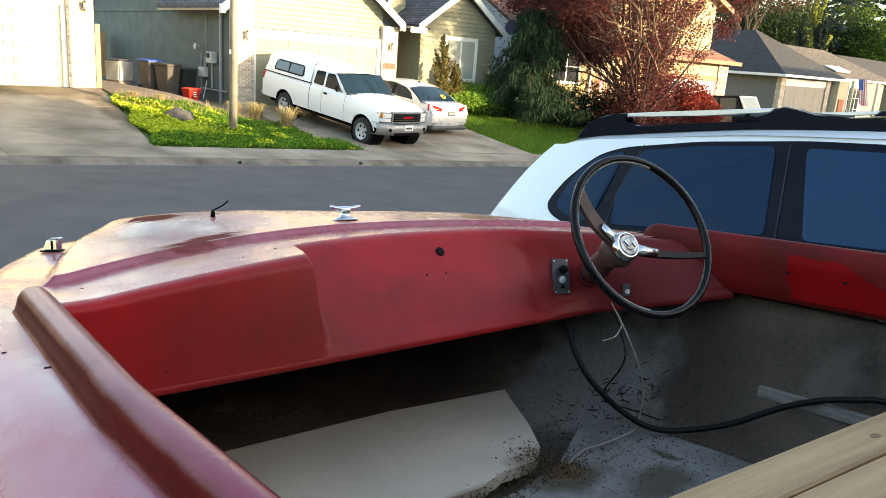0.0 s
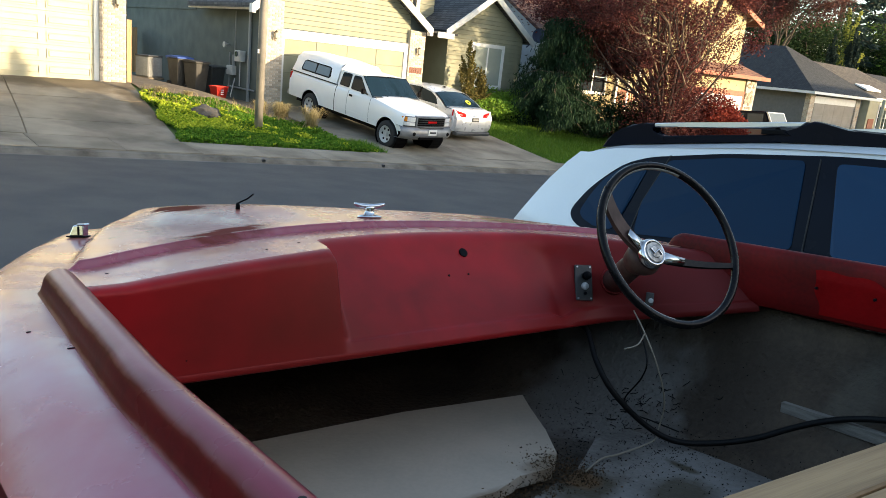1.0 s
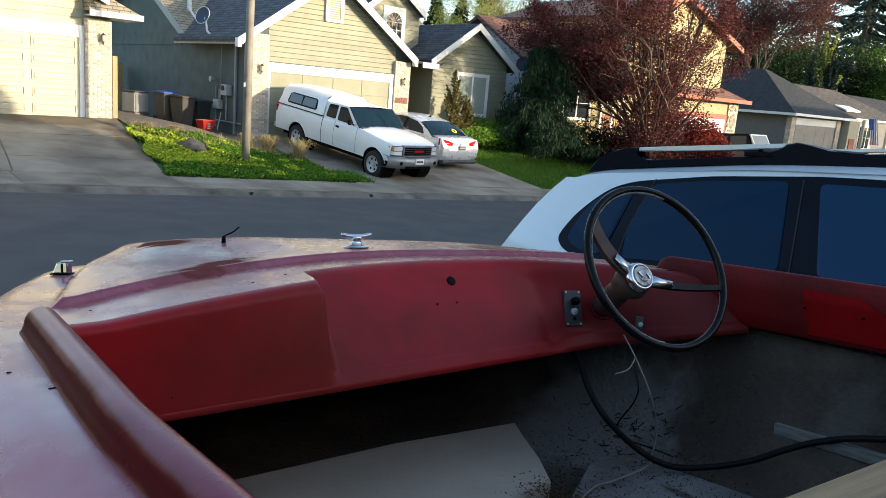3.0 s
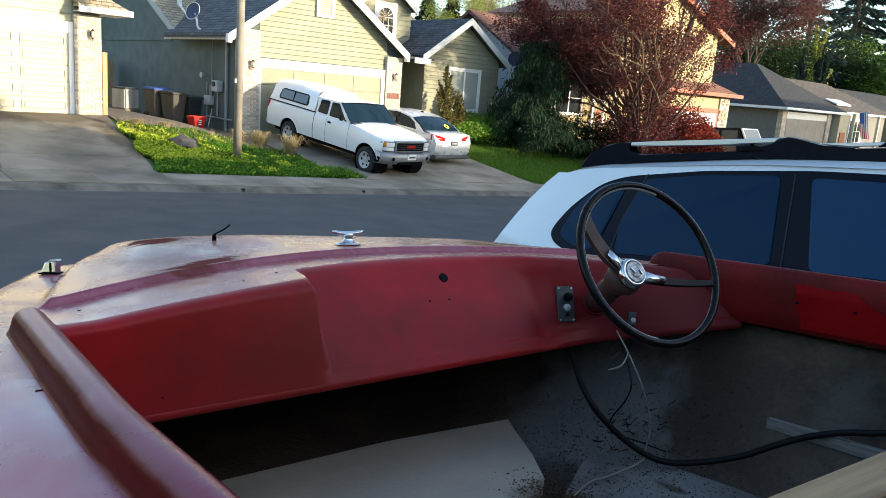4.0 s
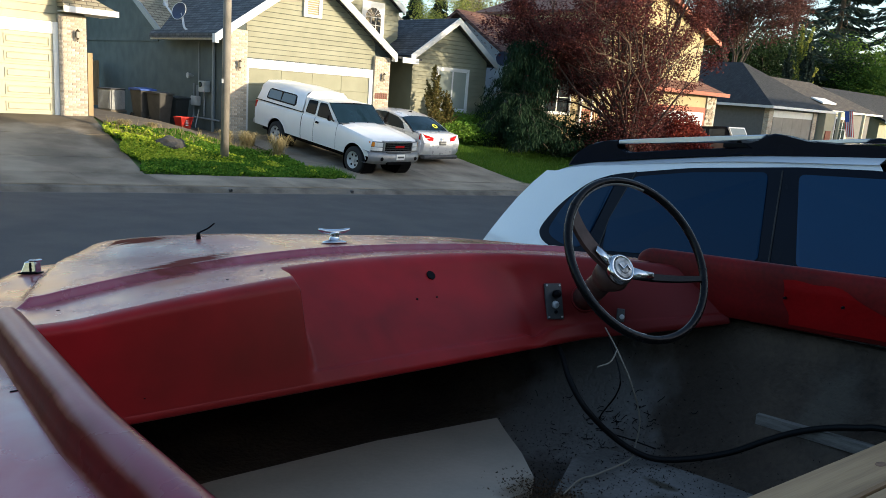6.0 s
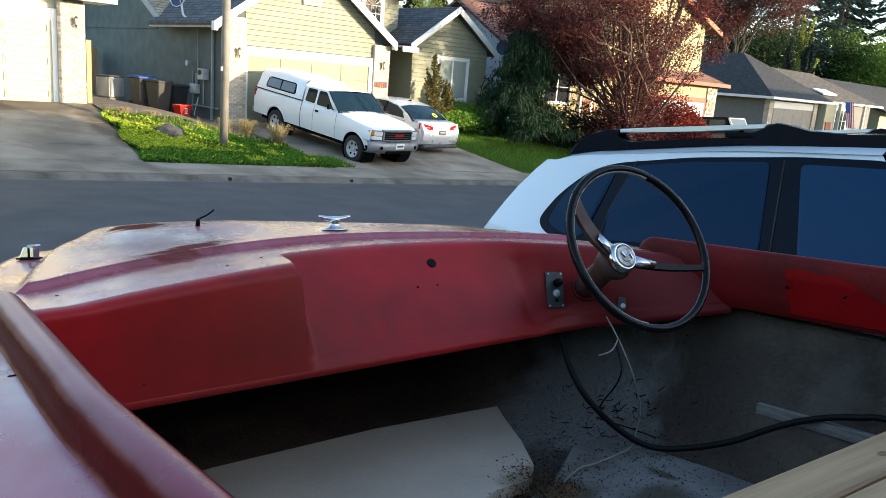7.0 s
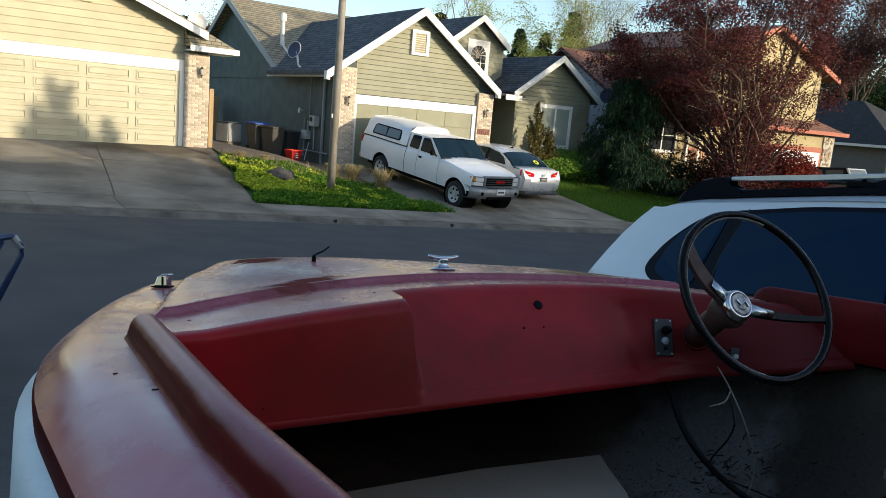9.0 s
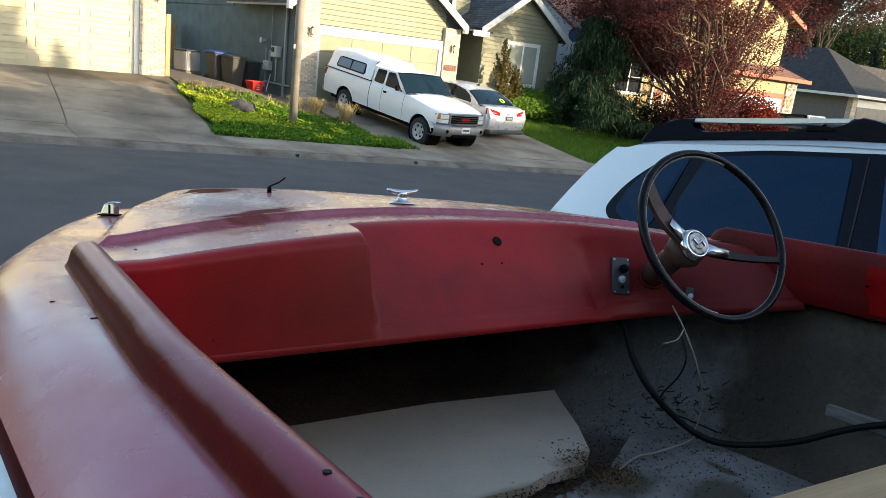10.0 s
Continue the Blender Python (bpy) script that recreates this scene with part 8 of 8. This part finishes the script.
mats["ROCK"] = mat("basalt", (0.07, 0.065, 0.06), 0.9, var=0.4, scale=8, bump=0.8, bscale=25)
rock(7.9, 18.75, 0.30, 1)


def in_lawn(r):
    x, y = r.uniform(18.6, 28), r.uniform(16.25, 22.3)
    edge = 18.75 + 0.35 * clamp(17.2 - y, 0, 2)
    return (x, y) if x > edge else None


blades("lawn_grass", 42000, in_lawn, 0.10, mats.setdefault("LAWN", leafmat("lawn_blades", (0.055, 0.15, 0.015), (0.16, 0.25, 0.035))), 9, "short green lawn rising to the houses", "grass", 0.4, 0.012)
blades("strip_grass", 2500, lambda r: (lambda x, y: (x, y) if x > 10.6 else None)(r.uniform(10.2, 11.9), r.uniform(16.25, 17.4)), 0.16, LITTLE, 10, "ragged green grass by the kerb", "grass")


def shrub(label, centre, rx, ry, rz, material, n, size, seed, name="shrub", lumps=9):
    """A rounded bush of leaf clumps round hidden twigs."""
    r = np.random.default_rng(seed)
    x, y = centre
    z = ground_z(x, y)
    b = thing(name, label, "shrub")
    c = r.normal(size=(lumps, 3)) * np.array([rx * 0.42, ry * 0.42, rz * 0.22]) + np.array([x, y, z + rz * 0.52])
    d = r.normal(size=(n, 3))
    d /= np.linalg.norm(d, axis=1, keepdims=True)
    q = c[r.integers(0, lumps, n)] + d * np.array([rx, ry, rz * 0.55]) * 0.48 * r.uniform(0.55, 1.05, (n, 1))
    q[:, 2] = np.maximum(q[:, 2], z + 0.03)
    bm = bmesh.new()
    for k in range(lumps):
        tube([(x, y, z - 0.1), tuple((np.array([x, y, z]) + c[k]) / 2), tuple(c[k])], [0.03, 0.02, 0.008], 5, bm)
    part("twigs", bm, BARK, b)
    scatter("foliage", q, size, material, b, seed)
    return b


shrub("dense rounded green hedge shrub below the window", (22.3, 22.1), 2.2, 0.9, 1.25, HEDGE, 9000, 0.05, 31, lumps=16)
shrub("dense green shrub beside the lawn", (24.2, 22.0), 1.5, 0.8, 1.0, HEDGE, 5000, 0.05, 32)
shrub("red-leaved shrub by the driveway", (29.25, 17.75), 2.1, 1.5, 2.6, PLUM_RED, 15000, 0.07, 33, lumps=14)
shrub("dark green shrub under the plum tree", (27.6, 19.8), 2.2, 1.5, 1.9, CEDARLEAF, 6000, 0.06, 34, lumps=12)
shrub("thicket of purple shoots round the plum tree", (28.2, 17.6), 1.5, 1.1, 2.6, PLUM, 9000, 0.05, 38, lumps=14)
shrub("dark green shrub below the porch window", (25.6, 20.6), 2.6, 1.3, 1.7, CEDARLEAF, 8000, 0.055, 37, lumps=16)
shrub("russet-tipped shrub by the porch", (27.6, 18.9), 1.0, 0.8, 0.9, RUSSET, 1800, 0.05, 35)
shrub("low pale grass clump by the pavement", (25.4, 17.2), 0.6, 0.5, 0.7, SPRING, 1200, 0.05, 36)


def juniper(label, x, y, h, r0, material, seed, n=5000, size=0.045):
    """A narrow upright evergreen with ragged flames of foliage."""
    r = np.random.default_rng(seed)
    z = ground_z(x, y)
    b = thing("shrub", label, "shrub")
    part("trunk", tube([(x, y, z - 0.1), (x, y, z + h * 0.9)], [0.06, 0.015], 6), BARK, b)
    pts = []
    for k in range(46):
        t = r.uniform(0.04, 1) ** 0.8 * r.uniform(0.85, 1.05)
        a = r.uniform(0, 2 * math.pi)
        rr = r0 * (1 - t) ** 0.6 * r.uniform(0.4, 1.0)
        m = n // 46
        s = r.uniform(0, 1, (m, 1))
        tip = np.array([math.cos(a) * rr * 1.15, math.sin(a) * rr * 1.15, h * t + 0.10 * h])
        foot = np.array([math.cos(a) * rr * 0.3, math.sin(a) * rr * 0.3, h * t - 0.12 * h])
        pts.append(foot + (tip - foot) * s + r.normal(size=(m, 3)) * 0.07 * (1.1 - s))
    q = np.concatenate(pts) + np.array([x, y, z])
    q[:, 2] = np.maximum(q[:, 2], z)
    scatter("foliage", q, size, material, b, seed)


juniper("ragged bronze-green upright evergreen shrub", 19.75, 22.2, 2.7, 0.75, BRONZE, 41)
juniper("dark bronze-green upright evergreen shrub", 20.6, 22.35, 1.7, 0.6, BRONZE, 42, 3000)
juniper("young dark evergreen by the corner of the house", 23.9, 22.7, 2.0, 0.5, CEDARLEAF, 43, 3000)


def weeping_cedar(x, y, h, spread, seed):
    """A drooping cedar: arching limbs with hanging sprays."""
    r = np.random.default_rng(seed)
    z = ground_z(x, y)
    b = thing("tree", "drooping dark green weeping cedar", "tree")
    bm = tube([(x, y, z - 0.2), (x + 0.1, y, z + h * 0.5), (x, y, z + h)], [0.14, 0.09, 0.02], 8)
    pts = []
    for k in range(60):
        t = r.uniform(0.12, 1.0)
        a = r.uniform(0, 2 * math.pi)
        l = spread * (1.15 - 0.75 * t) * r.uniform(0.45, 1.25)
        p0 = np.array([x, y, z + h * t])
        d = np.array([math.cos(a), math.sin(a), 0.0])
        line = [p0 + d * l * s + np.array([0, 0, 0.22 * l * math.sin(math.pi * s * 0.8) - 0.30 * l * s * s]) for s in steps(0, 1, 4)]
        tube([tuple(p) for p in line], [0.03, 0.022, 0.015, 0.01, 0.005], 4, bm)
        for p in line[1:]:
            m = 150
            hang = r.uniform(0.3, 0.85)
            q = p + np.concatenate([r.normal(size=(m, 2)) * 0.15, -r.uniform(0, 1, (m, 1)) * hang + 0.06], 1)
            pts.append(q)
    part("trunk", bm, BARK, b)
    q = np.concatenate(pts)
    q[:, 2] = np.maximum(q[:, 2], z + 0.02)
    sprays("crown", q, r.normal(size=(len(q), 3)) * 0.35 + np.array([0, 0, -1.0]), 0.20, 0.016, CEDARLEAF, b, seed)


weeping_cedar(23.4, 20.9, 4.5, 2.0, 51)


# bins, air conditioner, bucket and fence beside the house
def wheelie_bin(x, y, body, lid, label, turn=0):
    z = ground_z(x, y)
    b = thing("wheelie_bin", label, "bin", Matrix.Translation((x, y, z)) @ pose(0, 0, 0, 0, 0, turn) @ Matrix.Scale(0.97, 4), "wheelie bins")
    bm = bmesh.new()
    lo = [bm.verts.new(p) for p in ((-0.22, -0.25, 0.03), (0.22, -0.25, 0.03), (0.22, 0.22, 0.03), (-0.22, 0.22, 0.03))]
    hi = [bm.verts.new(p) for p in ((-0.29, -0.34, 0.98), (0.29, -0.34, 0.98), (0.29, 0.32, 0.98), (-0.29, 0.32, 0.98))]
    bm.faces.new(lo), bm.faces.new(hi)
    for i in range(4):
        bm.faces.new((lo[i], lo[(i + 1) % 4], hi[(i + 1) % 4], hi[i]))
    bmesh.ops.bevel(bm, geom=bm.edges[:], offset=0.02, segments=1, affect="EDGES")
    part("body", bm, body, b)
    part("lid", prism([(-0.37, 0.98), (0.36, 0.98), (0.36, 1.03), (0.1, 1.07), (-0.35, 1.03)], "x", -0.32, 0.32, bevel=0.01), lid, b)
    part("handle", tube([(-0.25, 0.36, 0.95), (-0.25, 0.42, 0.98), (0.25, 0.42, 0.98), (0.25, 0.36, 0.95)], 0.018, 6), lid, b)
    for s in (-1, 1):
        part("wheel", lathe([(0.02, -0.03), (0.11, -0.03), (0.11, 0.03), (0.02, 0.03)], 14, "x", at=(s * 0.24, 0.24, 0.11)), RUBBER, b)


mats.update({
    "BINGREY": mat("grey_bin_plastic", (0.06, 0.056, 0.05), 0.6, var=0.2),
    "BINBLUE": mat("blue_bin_plastic", (0.03, 0.08, 0.30), 0.5, var=0.1),
    "BINBLACK": mat("dark_bin_plastic", (0.025, 0.03, 0.032), 0.5, var=0.2),
    "ACGREY": mat("air_conditioner_enamel", (0.46, 0.47, 0.46), 0.5, var=0.1),
    "ACCORE": mat("air_conditioner_core", (0.22, 0.22, 0.215), 0.6, var=0.2),
    "BUCKETRED": mat("red_bucket_plastic", (0.55, 0.03, 0.02), 0.45, var=0.1),
})
wheelie_bin(9.80, 25.45, mats["BINGREY"], mats["BINBLUE"], "grey wheeled bin with a blue lid", 12)
wheelie_bin(10.12, 24.85, mats["BINGREY"], mats["BINGREY"], "grey wheeled bin with a grey lid", 20)
wheelie_bin(10.80, 25.1, mats["BINBLACK"], mats["BINBLACK"], "black wheeled bin beside the wall", 15)


def air_conditioner(x, y):
    z = ground_z(x, y)
    b = thing("air_conditioner", "pale grey slatted air-conditioning unit by the wall", "air conditioner", Matrix.Translation((x, y, z)) @ pose(0, 0, 0, 0, 0, 25) @ Matrix.Scale(0.85, 4))
    part("body", box((-0.35, -0.35, 0.08), (0.35, 0.35, 0.88), 0.03), mats["ACCORE"], b)
    part("base", box((-0.4, -0.4, 0.0), (0.4, 0.4, 0.08), 0.01), CONCRETE, b)
    part("top", box((-0.38, -0.38, 0.88), (0.38, 0.38, 0.93), 0.02), DARKGREY, b)
    for k in range(12):
        part("slat", box((-0.33 + 0.056 * k, -0.375, 0.14), (-0.305 + 0.056 * k, -0.36, 0.84)), mats["ACGREY"], b)
        part("slat", box((-0.375, -0.33 + 0.056 * k, 0.14), (-0.36, -0.305 + 0.056 * k, 0.84)), mats["ACGREY"], b)


air_conditioner(9.12, 26.4)


def bucket(x, y):
    z = ground_z(x, y)
    b = thing("bucket", "red plastic bucket standing beside the house", "bucket", Matrix.Translation((x, y, z)) @ pose(0, 0, 0, 0, 0, 20) @ Matrix.Scale(0.82, 4))
    bm = bmesh.new()
    lo = [bm.verts.new(p) for p in ((-0.22, -0.15, 0.0), (0.22, -0.15, 0.0), (0.22, 0.15, 0.0), (-0.22, 0.15, 0.0))]
    hi = [bm.verts.new(p) for p in ((-0.30, -0.20, 0.42), (0.30, -0.20, 0.42), (0.30, 0.20, 0.42), (-0.30, 0.20, 0.42))]
    bm.faces.new(lo)
    for i in range(4):
        bm.faces.new((lo[i], lo[(i + 1) % 4], hi[(i + 1) % 4], hi[i]))
    bmesh.ops.solidify(bm, geom=bm.faces[:], thickness=0.012)
    part("body", bm, mats["BUCKETRED"], b)
    bm = bmesh.new()
    for p, q in (((-0.31, -0.21), (0.31, -0.19)), ((-0.31, 0.19), (0.31, 0.21)), ((-0.31, -0.19), (-0.29, 0.19)), ((0.29, -0.19), (0.31, 0.19))):
        box((p[0], p[1], 0.40), (q[0], q[1], 0.44), bm=bm)
    part("lip", bm, mats["BUCKETRED"], b)
    bm = bmesh.new()
    for k in range(3):
        box((-0.07, -0.192 + 0.0 * k, 0.12 + 0.08 * k), (0.07, -0.180 - 0.001 * k, 0.15 + 0.08 * k), bm=bm)
    part("mark", bm, WHITE, b, "worn white printed mark")


bucket(10.12, 23.0)


def fence(x0, x1, y, h):
    b = thing("fence", "weathered cedar board fence between the houses", "fence")
    z = ground_z((x0 + x1) / 2, y)
    x = x0
    k = 0
    while x < x1:
        part("board", box((x, y - 0.012 * (k % 2), z - 0.05), (x + 0.135, y + 0.018, z + h + 0.01 * math.sin(k * 2.3)), 0.004), FENCE, b)
        x += 0.145
        k += 1
    for zz in (0.4, 1.5):
        part("rail", box((x0, y + 0.02, z + zz), (x1, y + 0.06, z + zz + 0.09)), FENCE, b)


fence(7.24, 7.38, 22.75, 1.75)
fence(8.2, 11.2, 34.0, 1.8)
sheet("side_path", 0, 0, 19.6, 34, 10, 20, 0.012, SOIL, "bare brown earth path beside the house", "path", lambda y: 7.3, lambda y: 11.38)


# jeep on the far driveway
def jeep():
    b = thing("jeep", "dark off-road car with a pale windscreen frame on the far driveway", "car", Matrix.Translation((39.62, 19.98, ground_z(39.62, 19.98) + 0.02)) @ pose(0, 0, 0, 4, 0, 178) @ Matrix.Scale(1.16, 4))
    body = mats.setdefault("JEEP", mat("dark_jeep_paint", (0.05, 0.012, 0.014), 0.35, var=0.1))
    part("body", prism([(-1.9, 0.45), (1.9, 0.45), (1.95, 0.95), (0.75, 1.05), (-1.95, 1.08)], "x", -0.8, 0.8, bevel=0.04), body, b)
    part("hard_top", prism([(-1.9, 1.08), (-1.85, 1.82), (0.25, 1.82), (0.62, 1.08)], "x", -0.74, 0.74, bevel=0.04), GLOSSBLACK, b)
    part("windscreen_frame", prism([(0.64, 1.06), (0.30, 1.78), (0.36, 1.80), (0.72, 1.08)], "x", -0.72, 0.72), STEEL, b)
    part("windscreen", prism([(0.66, 1.12), (0.37, 1.74), (0.385, 1.75), (0.70, 1.13)], "x", -0.65, 0.65), mats["PALEGLASS"], b)
    for s in (-1, 1):
        part("side_window", box((s * 0.742 - 0.01, -0.6, 1.18), (s * 0.742 + 0.01, 0.2, 1.7), 0.004), CARGLASS, b)
        part("side_window", box((s * 0.742 - 0.01, -1.7, 1.18), (s * 0.742 + 0.01, -0.75, 1.7), 0.004), CARGLASS, b)
        for y in (-1.2, 1.3):
            wheel(b, s * 0.75, y, 0.38, 0.24, s)


jeep()


def flag():
    """A striped flag hanging in folds from a short slanted pole."""
    b = thing("flag", "small striped flag on a pole by the grey house", "flag")
    top, out = Vector((57.75, 20.95, 3.05)), Vector((0.34, -0.94, 0.0))
    part("flag_pole", tube([top + Vector((-0.15, 0.6, -0.35)), top + out * 0.02, top + out * 0.62 + Vector((0, 0, 0.12))], 0.025, 6), STEEL, b)

    def cloth(u, v, lift=0.0):
        p = top + out * (0.52 * v + 0.36 * u ** 1.2) + Vector((0, 0, 0.10 * v - 1.75 * u - 0.12 * v * u))
        return p + Vector((-0.94, -0.34, 0)) * (0.05 * math.sin(9 * v + 2 * u) + lift)
    for k in range(9):
        part("stripe", grid(lambda u, v: cloth(u, (k + v) / 9), steps(0, 1, 8), (0, 0.5, 1)), (mats["BUCKETRED"], WHITE)[k % 2], b, "", True)
    part("canton", grid(lambda u, v: cloth(0.42 * u, 0.52 * v, 0.012), steps(0, 1, 5), steps(0, 1, 4)), mats["BINBLUE"], b, "blue corner of the flag", True)


flag()


# tubular cart at the kerb
def cart():
    x, y = 0.1, 5.9
    z = ground_z(x, y)
    b = thing("garden_cart", "dark utility cart with a blue tubular frame, standing in the street", "cart")
    blue = mats.setdefault("CARTBLUE", mat("blue_tube_paint", (0.025, 0.045, 0.11), 0.3, var=0.1))
    part("frame", tube([(0.35, y, z + 0.35), (0.62, y, 1.12), (0.625, y, 1.18), (0.57, y, 1.25), (0.1, y, 1.16), (-0.6, y, 1.15)], 0.022, 10), blue, b, "blue tubular frame", True)
    part("frame", tube([(0.30, y + 0.6, z + 0.35), (0.55, y + 0.6, 1.1), (0.5, y + 0.6, 1.22), (-0.6, y + 0.6, 1.15)], 0.022, 10), blue, b, smooth=True)
    part("end_cap", tube([(0.622, y, 1.165), (0.575, y, 1.245)], 0.024, 10), STEEL, b)
    part("tray", box((-0.7, y - 0.05, z + 0.3), (0.36, y + 0.65, z + 0.55), 0.04), mats["BINBLACK"], b)
    part("seat", box((-0.5, y, z + 0.55), (0.28, y + 0.6, 1.0), 0.08, seg=3), mats["BINBLACK"], b)
    for xx in (-0.5, 0.2):
        for yy in (y, y + 0.6):
            part("wheel", lathe([(0.05, -0.06), (0.18, -0.06), (0.2, 0), (0.18, 0.06), (0.05, 0.06)], 16, "y", at=(xx, yy, z + 0.2)), RUBBER, b)


cart()

# far trees
far = (("tall dark fir in the far wood", (121, 46, -1), 29, 6.0, 72), ("tall dark fir behind the far houses", (92, 40.5, -1), 29, 5.4, 61), ("tall dark fir at the end of the street", (106, 41, -1), 31, 5.8, 62), ("tall dark fir at the end of the street", (110, 36, -1), 27, 5.6, 74), ("dark fir at the end of the street", (104, 33, -1), 15, 4.5, 75),
       ("slender dark fir on the skyline", (70, 84, 0), 16.0, 4.0, 64), ("slender dark fir on the skyline", (73, 82, 0), 15.8, 3.8, 65), ("tall dark fir on the skyline", (80, 84, 0), 20.2, 4.6, 69), ("small dark fir behind the roofs", (22, 78, 0), 10.5, 2.4, 66),
       ("small dark fir behind the roofs", (24.5, 78, 0), 9.8, 2.2, 67), ("tall fir on the skyline", (47, 70, 0), 14.0, 3.0, 68), ("small dark fir behind the roofs", (40, 72, 0), 12.6, 2.6, 71))
for label, p, h, r0, seed in far:
    conifer(label, p, h, r0 * (1.0 if p[1] > 60 else 1.15), seed, dens=1.0 if p[1] > 60 else 0.55, airy=1.0 if p[1] > 60 else 2.3)
broadleaf("bright green spring tree on the skyline", (72, 77, 0), 14.6, 4.5, SPRING, 26000, 0.12, 81, 0.2, 0.2, 0.7)
broadleaf("pale birch on the skyline", (74, 74, 0), 20, 3.4, BIRCHLEAF, 22000, 0.075, 82, 0.18, 0.25, 0.5, mats["PALEBARK"])
broadleaf("bare budding tree behind the roofs", (44, 62, 0), 14.0, 3.6, SPRING, 14000, 0.07, 83, 0.2, 0.2, 0.28, mats["PALEBARK"])
broadleaf("green tree behind the far houses", (80, 40.5, -1), 9.6, 4.2, DARKLEAF, 26000, 0.13, 85, 0.25, 0.2, 0.8)
broadleaf("green tree behind the far houses", (78, 37.6, -1), 8.8, 3.4, DARKLEAF, 24000, 0.12, 86, 0.25, 0.2, 0.75)
broadleaf("green tree at the edge of the far wood", (100, 38.5, -1), 8.6, 4.4, DARKLEAF, 26000, 0.15, 89, 0.25, 0.15, 0.9)
broadleaf("spring-green tree at the edge of the far wood", (97, 32.2, -1), 9.0, 3.0, GREENLEAF, 20000, 0.15, 94, 0.25, 0.15, 0.9)
broadleaf("green trees at the end of the street", (92, 26, -1), 7.0, 5, GREENLEAF, 26000, 0.14, 87, 0.25, 0.2, 0.9)
broadleaf("red-leaved tree behind the first roofs", (23.6, 74, 0), 8.6, 1.8, PLUM, 3000, 0.09, 88, 0.15, 0.2, 0.7)
juniper("tall yellow-green poplar behind the far roofs", 80, 34, 12.0, 2.6, SPRING, 90, 9000, 0.2)
juniper("dark columnar cypress behind the far roofs", 70, 29.2, 8.6, 1.5, NEEDLE, 91, 12000, 0.12)
juniper("dark columnar cypress behind the far roofs", 68.3, 30.2, 7.6, 1.4, NEEDLE, 92, 11000, 0.12)
# unseen evergreens, added on the near side to cast shadow on the first garage
juniper("broad unseen evergreen added to shadow the first garage", 16.9, -3.5, 6.7, 2.0, CEDARLEAF, 93, 12000, 0.14)
juniper("low broad unseen evergreen added to shadow the first garage", 17.75, -3.2, 5.7, 2.2, CEDARLEAF, 95, 12000, 0.14)


# ---- concrete slabs, each its own piece ----
def slabs(parent_name, xs, ys, lift, gap=0.012, thick=0.03, jitter=0.004, material=CONCRETE):
    """Lays slabs between the given cuts on a driveway or pavement; xs may be functions of y."""
    parent = bpy.data.objects[parent_name]
    r = random.Random(len(parent_name) * 7 + len(ys))
    for a, b in zip(xs, xs[1:]):
        for c, d in zip(ys, ys[1:]):
            h = lift + r.uniform(-jitter, jitter)

            def at(u, v, c=c, d=d, a=a, b=b, h=h):
                y = c + gap / 2 + (d - c - gap) * v
                p, q = (a(y) if callable(a) else a), (b(y) if callable(b) else b)
                x = p + gap / 2 + (q - p - gap) * u
                return Vector((x, y, ground_z(x, y) + h))
            n = max(1, int((d - c) / 1.2))
            bm = grid(at, (0, 0.33, 0.67, 1), steps(0, 1, n))
            edge = [e for e in bm.edges if len(e.link_faces) == 1]
            ext = bmesh.ops.extrude_edge_only(bm, edges=edge)["geom"]
            bmesh.ops.translate(bm, vec=(0, 0, -thick), verts=[g for g in ext if isinstance(g, bmesh.types.BMVert)])
            part("slab", bm, material, parent)


slabs("driveway_1", [0.6, lambda y: 3.15 + 0.105 * (y - 14.5) + 0.05 * math.sin(2.3 * y), lambda y: 6.3 + 0.15 * (y - WALK_BACK)], [WALK_BACK, 17.6, 20.0, 22.38], 0.034, 0.03)
slabs("driveway_2", [lambda y: 11.3, 14.9, lambda y: 18.6], [WALK_BACK, 19.3, 22.55], 0.034)
slabs("pavement", [-9.0 + 1.53 * k for k in range(31)], [KERB_FAR + 0.14, WALK_BACK], 0.028)
slabs("driveway_3", [-9, -5.5, -2.2, 1.4, 4.2, 6.6, 9.5], [-12, -8.5, -5, -2, 1.2, 4.0, KERB_NEAR + 0.08], 0.026, material=OLDCONCRETE)
